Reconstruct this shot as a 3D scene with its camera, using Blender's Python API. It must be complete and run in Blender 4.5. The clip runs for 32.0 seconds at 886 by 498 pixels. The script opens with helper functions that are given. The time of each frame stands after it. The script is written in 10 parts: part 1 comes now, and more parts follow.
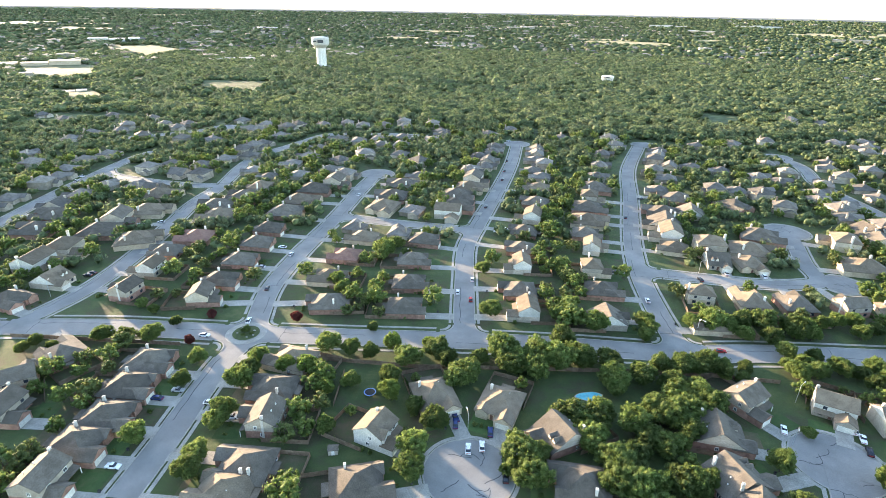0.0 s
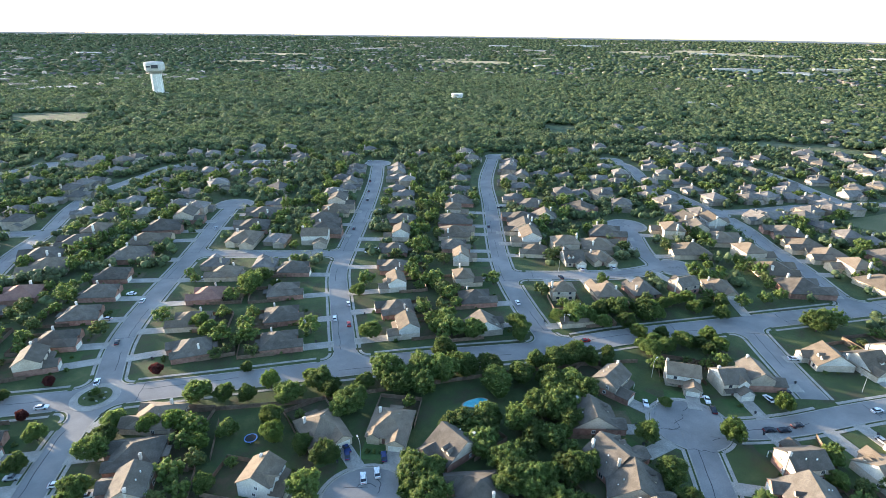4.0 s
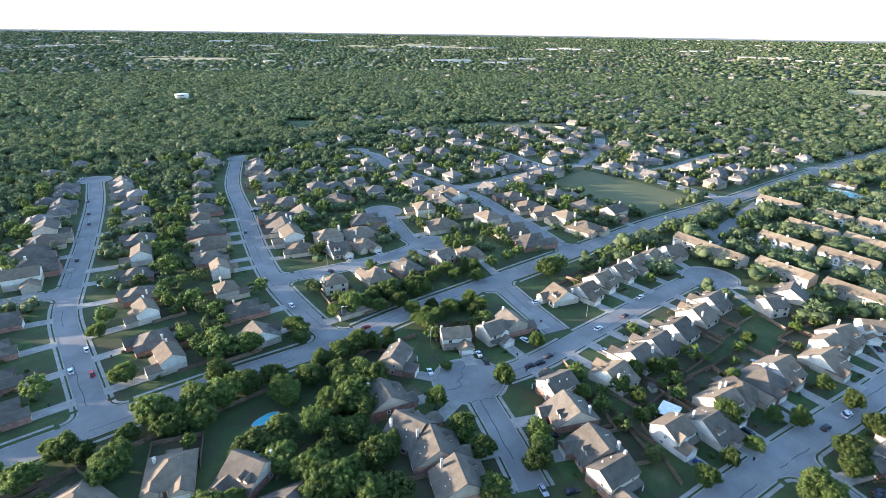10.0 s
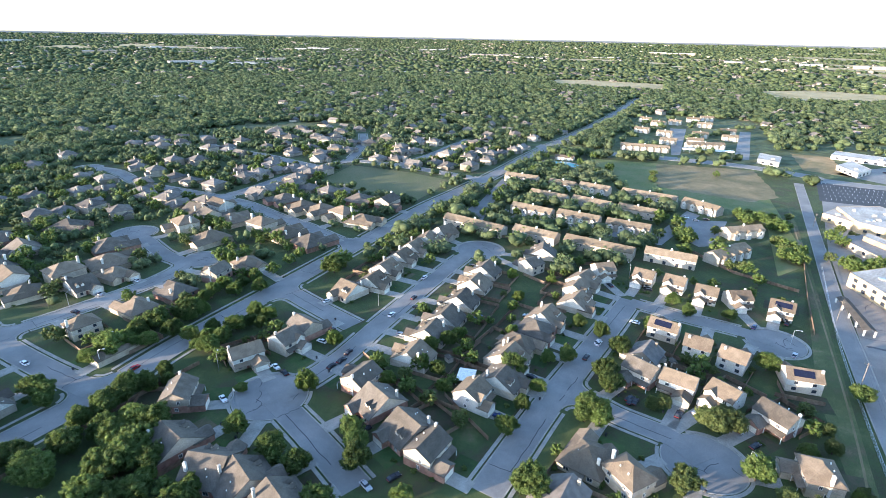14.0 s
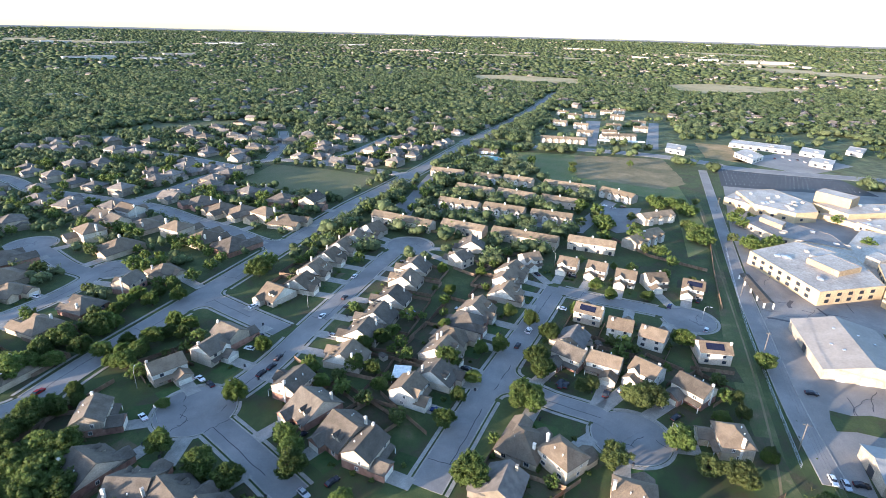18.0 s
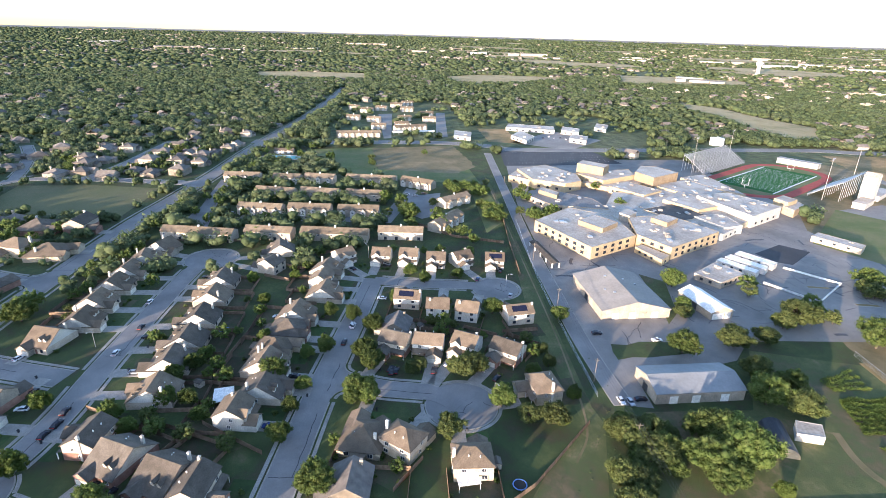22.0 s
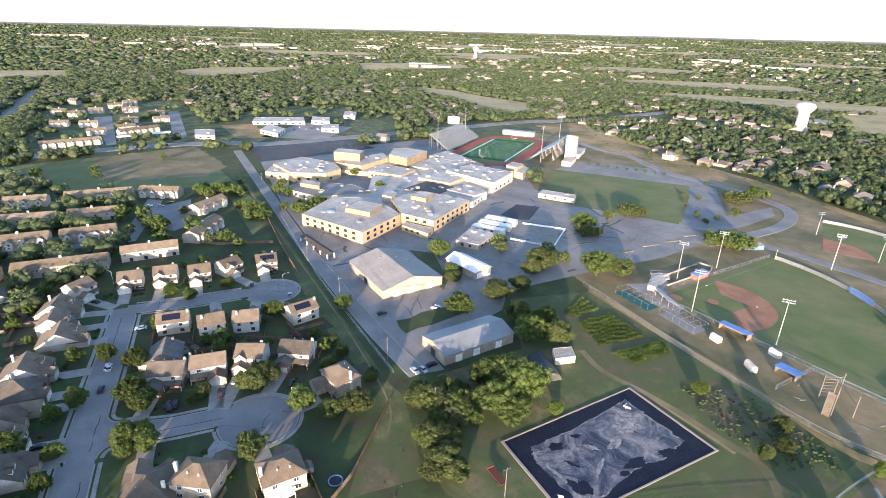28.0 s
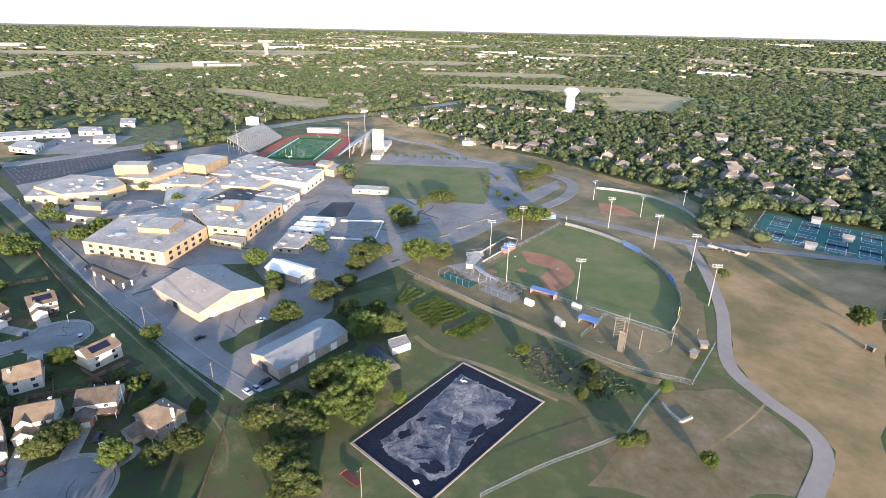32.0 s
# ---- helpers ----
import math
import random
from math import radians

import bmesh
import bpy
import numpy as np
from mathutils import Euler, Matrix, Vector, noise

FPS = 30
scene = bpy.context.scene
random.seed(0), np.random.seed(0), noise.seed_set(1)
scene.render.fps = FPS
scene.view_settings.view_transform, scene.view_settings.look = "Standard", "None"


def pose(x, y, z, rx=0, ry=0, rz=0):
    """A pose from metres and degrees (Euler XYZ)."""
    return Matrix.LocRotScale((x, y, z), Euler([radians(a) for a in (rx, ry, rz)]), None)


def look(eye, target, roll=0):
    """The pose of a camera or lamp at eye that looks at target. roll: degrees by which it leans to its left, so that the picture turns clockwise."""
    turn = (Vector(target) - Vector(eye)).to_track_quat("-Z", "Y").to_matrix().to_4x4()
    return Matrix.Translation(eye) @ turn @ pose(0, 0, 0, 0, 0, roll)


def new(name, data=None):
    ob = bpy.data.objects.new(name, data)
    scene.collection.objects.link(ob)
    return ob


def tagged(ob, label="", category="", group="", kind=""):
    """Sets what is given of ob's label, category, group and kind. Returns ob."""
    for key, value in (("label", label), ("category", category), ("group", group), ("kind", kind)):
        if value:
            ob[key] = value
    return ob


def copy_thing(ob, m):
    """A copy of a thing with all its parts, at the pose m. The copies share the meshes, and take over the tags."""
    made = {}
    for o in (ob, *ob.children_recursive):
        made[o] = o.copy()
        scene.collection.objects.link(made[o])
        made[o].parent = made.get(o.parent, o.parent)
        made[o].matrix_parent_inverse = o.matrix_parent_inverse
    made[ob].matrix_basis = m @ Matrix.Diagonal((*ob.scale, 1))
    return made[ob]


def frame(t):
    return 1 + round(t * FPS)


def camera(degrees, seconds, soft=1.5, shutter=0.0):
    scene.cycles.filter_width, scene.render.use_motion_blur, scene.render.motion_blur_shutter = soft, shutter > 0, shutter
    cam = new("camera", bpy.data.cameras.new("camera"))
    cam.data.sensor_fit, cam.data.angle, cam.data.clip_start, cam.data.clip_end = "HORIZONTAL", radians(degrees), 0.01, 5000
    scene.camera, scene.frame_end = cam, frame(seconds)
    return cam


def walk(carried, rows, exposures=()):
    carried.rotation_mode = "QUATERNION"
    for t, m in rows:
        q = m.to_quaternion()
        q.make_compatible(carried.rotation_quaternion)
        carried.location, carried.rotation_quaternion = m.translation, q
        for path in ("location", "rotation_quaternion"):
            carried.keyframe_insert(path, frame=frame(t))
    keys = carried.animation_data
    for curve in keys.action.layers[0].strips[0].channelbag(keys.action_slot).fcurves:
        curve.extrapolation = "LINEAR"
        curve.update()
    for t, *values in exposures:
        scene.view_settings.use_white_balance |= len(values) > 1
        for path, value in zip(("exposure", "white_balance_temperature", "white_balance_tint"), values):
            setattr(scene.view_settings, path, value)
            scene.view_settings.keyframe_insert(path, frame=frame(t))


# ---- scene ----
cam = camera(79.11, 32.0, 0.7)
PATH = [
    (0, pose(0.06, -0.01, 130.05, 65.757, -0.924, 0.000)),
    (0.5, pose(0.07, 0.02, 130.19, 66.452, -0.811, -1.645)),
    (1, pose(0.03, 0.08, 130.29, 67.197, -0.804, -3.532)),
    (1.5, pose(-0.05, 0.16, 130.34, 67.899, -0.737, -5.674)),
    (2, pose(-0.17, 0.27, 130.36, 68.067, -0.706, -7.173)),
    (2.5, pose(-0.28, 0.41, 130.33, 68.034, -0.802, -8.500)),
    (4.5, pose(-0.44, 0.97, 130.21, 67.913, -0.605, -17.608)),
    (5, pose(-0.52, 1.06, 130.19, 67.843, -0.584, -20.200)),
    (5.5, pose(-0.62, 1.13, 130.16, 67.820, -0.541, -22.722)),
    (6, pose(-0.69, 1.20, 130.12, 67.828, -0.553, -24.962)),
    (6.5, pose(-0.74, 1.27, 130.05, 67.836, -0.501, -27.182)),
    (7, pose(-0.78, 1.36, 129.97, 67.811, -0.467, -29.338)),
    (7.5, pose(-0.81, 1.48, 129.88, 67.789, -0.480, -31.548)),
    (8, pose(-0.83, 1.64, 129.75, 67.782, -0.535, -33.931)),
    (8.5, pose(-0.83, 1.85, 129.60, 67.793, -0.583, -36.012)),
    (9, pose(-0.76, 2.10, 129.42, 67.874, -0.730, -37.865)),
    (9.5, pose(-0.61, 2.39, 129.21, 67.816, -0.712, -39.750)),
    (10, pose(-0.39, 2.72, 128.93, 67.803, -0.748, -41.705)),
    (10.5, pose(-0.15, 3.08, 128.57, 67.823, -0.819, -43.685)),
    (11, pose(0.12, 3.45, 128.13, 67.865, -0.874, -45.925)),
    (11.5, pose(0.40, 3.83, 127.64, 67.911, -0.937, -48.971)),
    (12, pose(0.67, 4.18, 127.16, 67.977, -0.945, -53.352)),
    (12.5, pose(0.92, 4.48, 126.72, 68.046, -1.028, -57.629)),
    (13, pose(1.11, 4.72, 126.34, 68.123, -1.029, -61.023)),
    (13.5, pose(1.26, 4.91, 126.02, 68.162, -0.995, -63.981)),
    (14, pose(1.37, 5.06, 125.77, 68.180, -1.018, -66.444)),
    (14.5, pose(1.46, 5.16, 125.61, 68.169, -0.916, -68.385)),
    (16.5, pose(2.03, 5.40, 125.31, 68.025, -1.174, -71.185)),
    (17, pose(2.11, 5.37, 125.33, 67.977, -1.238, -71.591)),
    (17.5, pose(2.09, 5.31, 125.41, 67.920, -1.283, -72.721)),
    (18, pose(2.02, 5.28, 125.48, 67.911, -1.349, -74.416)),
    (18.5, pose(1.95, 5.28, 125.51, 67.910, -1.408, -76.337)),
    (19, pose(1.90, 5.32, 125.49, 67.878, -1.419, -78.145)),
    (19.5, pose(1.87, 5.39, 125.42, 67.871, -1.399, -80.259)),
    (20, pose(1.84, 5.51, 125.33, 67.848, -1.422, -82.885)),
    (20.5, pose(1.77, 5.67, 125.23, 67.854, -1.478, -86.091)),
    (21, pose(1.67, 5.84, 125.14, 67.917, -1.502, -89.611)),
    (21.5, pose(1.58, 5.99, 125.05, 67.955, -1.506, -92.753)),
    (22, pose(1.55, 6.11, 124.98, 67.985, -1.435, -95.909)),
    (22.5, pose(1.58, 6.20, 124.94, 67.972, -1.339, -98.940)),
    (23, pose(1.63, 6.27, 124.94, 67.912, -1.297, -102.041)),
    (23.5, pose(1.66, 6.34, 124.96, 67.868, -1.292, -104.949)),
    (24, pose(1.69, 6.39, 125.01, 67.816, -1.271, -107.576)),
    (24.5, pose(1.76, 6.41, 125.05, 67.738, -1.280, -109.393)),
    (25, pose(1.86, 6.41, 125.06, 67.638, -1.304, -110.900)),
    (25.5, pose(2.02, 6.43, 125.03, 67.586, -1.247, -112.729)),
    (26, pose(2.22, 6.46, 124.94, 67.550, -1.242, -115.025)),
    (26.5, pose(2.43, 6.49, 124.81, 67.591, -1.209, -117.984)),
    (28.5, pose(3.16, 6.40, 124.32, 67.553, -1.339, -122.818)),
    (29, pose(3.26, 6.36, 124.23, 67.535, -1.397, -124.333)),
    (29.5, pose(3.31, 6.31, 124.17, 67.543, -1.416, -126.259)),
    (30, pose(3.37, 6.24, 124.12, 67.587, -1.414, -128.967)),
    (30.5, pose(3.45, 6.15, 124.09, 67.604, -1.331, -132.613)),
    (31, pose(3.57, 6.04, 124.08, 67.623, -1.240, -136.541)),
    (31.5, pose(3.71, 5.92, 124.10, 67.629, -1.175, -139.710)),
    (32, pose(3.86, 5.82, 124.15, 67.573, -1.081, -142.324)),
]
walk(cam, PATH, [(0, 3.34, 7000, 13), (2.5, 2.76, 6350, 9), (6, 2.76, 5850, 12), (14, 2.74, 5750, 13), (20, 2.43, 5950, 18), (26, 2.36, 6130, 20), (32, 2.31, 6200, 20)])

# ---- world, sun ----
SUN_AZ, SUN_EL = 138.0, 6.4
world = bpy.data.worlds.new("sky")
scene.world = world
world.use_nodes = True
wt = world.node_tree
sky = wt.nodes.new("ShaderNodeTexSky")
sky.sky_type, sky.sun_disc = "NISHITA", False
sky.sun_elevation, sky.sun_rotation = radians(SUN_EL), radians(90 - SUN_AZ)
sky.air_density, sky.dust_density, sky.ozone_density = 0.8, 0.5, 1.4
wt.nodes["Background"].inputs["Strength"].default_value = 0.15
wt.links.new(sky.outputs["Color"], wt.nodes["Background"].inputs["Color"])
sun = new("sun", bpy.data.lights.new("sun", "SUN"))
sun.data.energy, sun.data.angle, sun.data.color = 3.3, radians(0.7), (1.0, 0.80, 0.57)
sun_from = Vector((math.cos(radians(SUN_AZ)) * math.cos(radians(SUN_EL)), math.sin(radians(SUN_AZ)) * math.cos(radians(SUN_EL)), math.sin(radians(SUN_EL))))
sun.matrix_world = look(sun_from * 500, (0, 0, 0))


# ---- materials ----
def material(name, stops, scale=1.0, rough=0.85, bump=0.3, fine=8.0, metal=0.0, per_object=0.0, per_island=0.0, spread=(0.35, 0.65), spec=0.3, bump_dist=0.05, grain_range=(0.7, 1.3), warp=0.0, thin=0.0, fibre=0.5):
    """A noisy surface: colours blended over a broad noise, a finer grain on top, relief from the grain."""
    m = bpy.data.materials.new(name)
    m.use_nodes = True
    nt = m.node_tree
    b = nt.nodes["Principled BSDF"]
    b.inputs["Roughness"].default_value, b.inputs["Metallic"].default_value = rough, metal
    b.inputs["Specular IOR Level"].default_value = spec
    geo = nt.nodes.new("ShaderNodeNewGeometry")
    broad, grain = nt.nodes.new("ShaderNodeTexNoise"), nt.nodes.new("ShaderNodeTexNoise")
    broad.inputs["Scale"].default_value, broad.inputs["Detail"].default_value = scale, 5 if fibre <= 0.5 else 11
    broad.inputs["Roughness"].default_value = fibre
    broad.inputs["Distortion"].default_value = warp
    grain.inputs["Scale"].default_value, grain.inputs["Detail"].default_value = scale * fine, 3
    nt.links.new(geo.outputs["Position"], broad.inputs["Vector"])
    nt.links.new(geo.outputs["Position"], grain.inputs["Vector"])
    ramp = nt.nodes.new("ShaderNodeValToRGB")
    while len(ramp.color_ramp.elements) < len(stops):
        ramp.color_ramp.elements.new(0.5)
    for i, c in enumerate(stops):
        f = i / max(1, len(stops) - 1)
        ramp.color_ramp.elements[i].position = spread[0] + (spread[1] - spread[0]) * f
        ramp.color_ramp.elements[i].color = (*c, 1)
    nt.links.new(broad.outputs["Fac"], ramp.inputs["Fac"])
    hsv = nt.nodes.new("ShaderNodeHueSaturation")
    nt.links.new(ramp.outputs["Color"], hsv.inputs["Color"])
    val = nt.nodes.new("ShaderNodeMapRange")
    val.inputs["From Min"].default_value, val.inputs["From Max"].default_value = 0.25, 0.75
    val.inputs["To Min"].default_value, val.inputs["To Max"].default_value = grain_range
    nt.links.new(grain.outputs["Fac"], val.inputs["Value"])
    last = val.outputs["Result"]
    for amount, node, socket in ((per_object, "ShaderNodeObjectInfo", "Random"), (per_island, "ShaderNodeNewGeometry", "Random Per Island")):
        if amount:
            src, mr, mul = nt.nodes.new(node), nt.nodes.new("ShaderNodeMapRange"), nt.nodes.new("ShaderNodeMath")
            mr.inputs["To Min"].default_value, mr.inputs["To Max"].default_value = 1 - amount, 1 + amount
            mul.operation = "MULTIPLY"
            nt.links.new(src.outputs[socket], mr.inputs["Value"])
            nt.links.new(mr.outputs["Result"], mul.inputs[0])
            nt.links.new(last, mul.inputs[1])
            last = mul.outputs["Value"]
    nt.links.new(last, hsv.inputs["Value"])
    nt.links.new(hsv.outputs["Color"], b.inputs["Base Color"])
    if thin:
        tr, mx = nt.nodes.new("ShaderNodeBsdfTranslucent"), nt.nodes.new("ShaderNodeMixShader")
        mx.inputs["Fac"].default_value = thin
        nt.links.new(hsv.outputs["Color"], tr.inputs["Color"])
        nt.links.new(b.outputs["BSDF"], mx.inputs[1])
        nt.links.new(tr.outputs["BSDF"], mx.inputs[2])
        nt.links.new(mx.outputs["Shader"], nt.nodes["Material Output"].inputs["Surface"])
    if bump:
        bn = nt.nodes.new("ShaderNodeBump")
        bn.inputs["Strength"].default_value, bn.inputs["Distance"].default_value = bump, bump_dist
        nt.links.new(grain.outputs["Fac"], bn.inputs["Height"])
        nt.links.new(bn.outputs["Normal"], b.inputs["Normal"])
    return m


def plain(name, c, rough=0.6, metal=0.0, scale=0.8, vary=0.12, per_object=0.0):
    return material(name, [tuple(v * (1 - vary) for v in c), tuple(min(1, v * (1 + vary)) for v in c)], scale, rough, 0.15, 6, metal, per_object)


GRASS = material("grass_ground", [(0.078, 0.060, 0.038), (0.050, 0.050, 0.024), (0.046, 0.068, 0.022), (0.070, 0.088, 0.030), (0.125, 0.10, 0.058)], 0.06, 0.95, 0.7, 90, spread=(0.3, 0.72), grain_range=(0.62, 1.38), bump_dist=0.2, fibre=0.72)
LAWN = material("lawn", [(0.030, 0.050, 0.016), (0.040, 0.073, 0.020), (0.066, 0.078, 0.028)], 0.16, 0.95, 0.6, 40, per_object=0.3, grain_range=(0.68, 1.32), fibre=0.68)
YARD = material("back_yard_grass", [(0.090, 0.068, 0.042), (0.062, 0.058, 0.030), (0.045, 0.066, 0.022)], 0.2, 0.95, 0.7, 34, per_object=0.35, grain_range=(0.62, 1.38), fibre=0.72)
DRYGRASS = material("dry_grass", [(0.125, 0.108, 0.040), (0.20, 0.148, 0.062), (0.31, 0.208, 0.096), (0.41, 0.275, 0.142)], 0.02, 0.95, 0.6, 250, spread=(0.34, 0.66), grain_range=(0.8, 1.2), bump_dist=0.15, fibre=0.68)
FIELD = material("sports_turf", [(0.078, 0.112, 0.033), (0.108, 0.134, 0.044), (0.15, 0.15, 0.062), (0.20, 0.165, 0.085)], 0.03, 0.95, 0.6, 200, spread=(0.3, 0.72), grain_range=(0.75, 1.25), bump_dist=0.12, fibre=0.72)
TURF = material("artificial_turf", [(0.020, 0.092, 0.024), (0.028, 0.118, 0.030)], 0.08, 0.95, 0.2, 30, spec=0.08)
DIRT = material("infield_dirt", [(0.26, 0.12, 0.065), (0.34, 0.17, 0.10)], 0.12, 0.95, 0.3, 20)
TRACK = material("running_track", [(0.30, 0.055, 0.04), (0.36, 0.075, 0.055)], 0.1, 0.9, 0.2, 30)
ROAD = material("worn_asphalt", [(0.158, 0.152, 0.146), (0.20, 0.192, 0.183), (0.245, 0.234, 0.22)], 0.05, 0.9, 0.05, 50, grain_range=(0.88, 1.12), fibre=0.66)
LOT = material("parking_asphalt", [(0.132, 0.124, 0.114), (0.185, 0.172, 0.157), (0.235, 0.216, 0.195), (0.32, 0.29, 0.255)], 0.035, 0.75, 0.05, 60, spread=(0.3, 0.72), grain_range=(0.85, 1.15), fibre=0.74)
DARKLOT = material("fresh_asphalt", [(0.035, 0.037, 0.042), (0.055, 0.056, 0.06)], 0.05, 0.85, 0.2, 30)
CONCRETE = material("concrete", [(0.235, 0.22, 0.195), (0.315, 0.295, 0.26)], 0.25, 0.9, 0.2, 12)
PALEPATH = material("pale_path", [(0.255, 0.215, 0.18), (0.30, 0.255, 0.215)], 0.06, 0.9, 0.05, 6, grain_range=(0.95, 1.05), fibre=0.62)
PARK = material("dry_park_lawn", [(0.088, 0.098, 0.040), (0.112, 0.112, 0.050), (0.15, 0.128, 0.066)], 0.02, 0.95, 0.6, 200, spread=(0.36, 0.66), grain_range=(0.8, 1.2), bump_dist=0.12, fibre=0.7)
BARE = material("chalky_bare_ground", [(0.096, 0.086, 0.040), (0.155, 0.122, 0.062), (0.205, 0.157, 0.094), (0.37, 0.30, 0.215)], 0.075, 0.95, 0.5, 60, spread=(0.36, 0.74), grain_range=(0.72, 1.28), bump_dist=0.12, fibre=0.74)
STRAW = material("dry_straw_field", [(0.20, 0.175, 0.075), (0.31, 0.25, 0.12), (0.38, 0.30, 0.155), (0.16, 0.155, 0.062)], 0.012, 0.95, 0.6, 300, spread=(0.32, 0.68), grain_range=(0.8, 1.2), bump_dist=0.25, fibre=0.70)
WORN = material("worn_campus_grass", [(0.095, 0.092, 0.042), (0.14, 0.118, 0.058), (0.21, 0.162, 0.086), (0.30, 0.22, 0.125)], 0.025, 0.95, 0.6, 200, spread=(0.34, 0.68), grain_range=(0.8, 1.2), bump_dist=0.15, fibre=0.68)
SEAL = plain("crack_sealant", (0.035, 0.035, 0.04), 0.5)
PAINT = plain("white_marking", (0.75, 0.75, 0.72), 0.7)
ROOF_TAN = material("tan_shingles", [(0.116, 0.089, 0.063), (0.156, 0.122, 0.088)], 0.35, 0.95, 0.6, 9, per_object=0.26)
ROOF_TOWN = material("warm_tan_shingles", [(0.15, 0.115, 0.077), (0.21, 0.165, 0.113)], 0.35, 0.95, 0.6, 9, per_object=0.18)
ROOF_GREY = material("grey_brown_shingles", [(0.080, 0.067, 0.053), (0.117, 0.099, 0.080)], 0.35, 0.95, 0.6, 9, per_object=0.28)
ROOF_RED = material("reddish_shingles", [(0.17, 0.09, 0.07), (0.22, 0.12, 0.09)], 0.35, 0.95, 0.6, 9, per_object=0.2)
SIDING = material("cream_siding", [(0.35, 0.295, 0.23), (0.455, 0.385, 0.305)], 0.3, 0.8, 0.2, 10, per_object=0.24)
WHITE = material("white_siding", [(0.47, 0.44, 0.385), (0.57, 0.535, 0.48)], 0.3, 0.75, 0.2, 10, per_object=0.14)
BRICK = material("red_brown_brick", [(0.22, 0.115, 0.085), (0.33, 0.19, 0.14)], 0.6, 0.9, 0.5, 10, per_object=0.2)
TANBRICK = material("tan_brick", [(0.38, 0.30, 0.21), (0.48, 0.39, 0.28)], 0.5, 0.9, 0.4, 10, per_object=0.15)
TRIM = plain("white_trim", (0.75, 0.73, 0.68), 0.6)
GLASS = plain("dark_window_glass", (0.03, 0.035, 0.045), 0.08)
DOORP = plain("painted_door", (0.12, 0.06, 0.045), 0.5, per_object=0.4)
GARAGE = plain("garage_door_panel", (0.62, 0.58, 0.50), 0.6, per_object=0.12)
FENCE = material("weathered_cedar", [(0.13, 0.085, 0.055), (0.20, 0.14, 0.095)], 0.8, 0.9, 0.4, 8, per_object=0.25)
BARK = material("bark", [(0.06, 0.045, 0.035), (0.10, 0.08, 0.06)], 2.0, 0.95, 0.6, 6)
LEAF = material("oak_leaves", [(0.074, 0.113, 0.027), (0.102, 0.146, 0.037), (0.134, 0.168, 0.050)], 0.4, 0.75, 0.6, 8, per_object=0.35, bump_dist=0.3, thin=0.56)
LEAFY = material("light_green_leaves", [(0.082, 0.128, 0.024), (0.128, 0.17, 0.036)], 0.4, 0.75, 0.6, 8, per_object=0.25, bump_dist=0.3, thin=0.45)
LEAFO = material("olive_leaves", [(0.066, 0.092, 0.026), (0.108, 0.128, 0.041)], 0.4, 0.75, 0.6, 8, per_object=0.25, bump_dist=0.3, thin=0.48)
LEAFR = material("plum_red_leaves", [(0.07, 0.018, 0.016), (0.11, 0.03, 0.024)], 0.5, 0.75, 0.6, 8, bump_dist=0.3, thin=0.4)
WOODS = material("woodland_leaves", [(0.080, 0.112, 0.048), (0.102, 0.136, 0.060), (0.124, 0.150, 0.074)], 0.02, 0.85, 0.8, 30, per_island=0.3, bump_dist=0.5, thin=0.48)
FARGROUND = material("wooded_distance", [(0.055, 0.075, 0.030), (0.072, 0.090, 0.036), (0.10, 0.105, 0.05), (0.16, 0.145, 0.085)], 0.006, 0.95, 0.8, 14, spread=(0.36, 0.80), bump_dist=4.0, grain_range=(0.5, 1.5))
FLATROOF = material("white_membrane_roof", [(0.30, 0.258, 0.212), (0.38, 0.332, 0.276), (0.46, 0.412, 0.352)], 0.06, 0.6, 0.2, 14, fibre=0.62)
GREYROOF = material("grey_gravel_roof", [(0.16, 0.155, 0.15), (0.22, 0.21, 0.20)], 0.08, 0.9, 0.3, 14, fibre=0.62)
DARKROOF = material("dark_gravel_roof", [(0.075, 0.068, 0.062), (0.11, 0.10, 0.09)], 0.08, 0.9, 0.3, 14, fibre=0.62)
SCHOOL = material("cream_brick_wall", [(0.36, 0.275, 0.165), (0.45, 0.35, 0.215)], 0.15, 0.85, 0.2, 14)
TANWALL = material("tan_panel_wall", [(0.27, 0.195, 0.12), (0.33, 0.245, 0.155)], 0.2, 0.85, 0.2, 10)
HALLROOF = material("weathered_tan_roof", [(0.235, 0.215, 0.192), (0.30, 0.275, 0.245)], 0.1, 0.85, 0.0, 10, grain_range=(0.9, 1.1), fibre=0.66)
METALROOF = material("grey_metal_roof", [(0.19, 0.20, 0.205), (0.245, 0.255, 0.26)], 0.1, 0.65, 0.0, 12, grain_range=(0.92, 1.08), fibre=0.66)
STEEL = plain("galvanised_steel", (0.45, 0.46, 0.47), 0.4, 0.7)
DARKMETAL = plain("dark_metal", (0.06, 0.06, 0.065), 0.5, 0.4)
BLUE = plain("blue_painted_panel", (0.115, 0.205, 0.42), 0.5)
COURT = plain("green_court", (0.018, 0.10, 0.085), 0.8)
COURTBLUE = plain("blue_court", (0.03, 0.105, 0.125), 0.8)
POOLWATER = plain("pool_water", (0.075, 0.36, 0.42), 0.1)
LINER = material("black_pond_liner", [(0.010, 0.012, 0.022), (0.016, 0.019, 0.032)], 0.15, 0.7, 0.3, 8, spec=0.12, fibre=0.66)
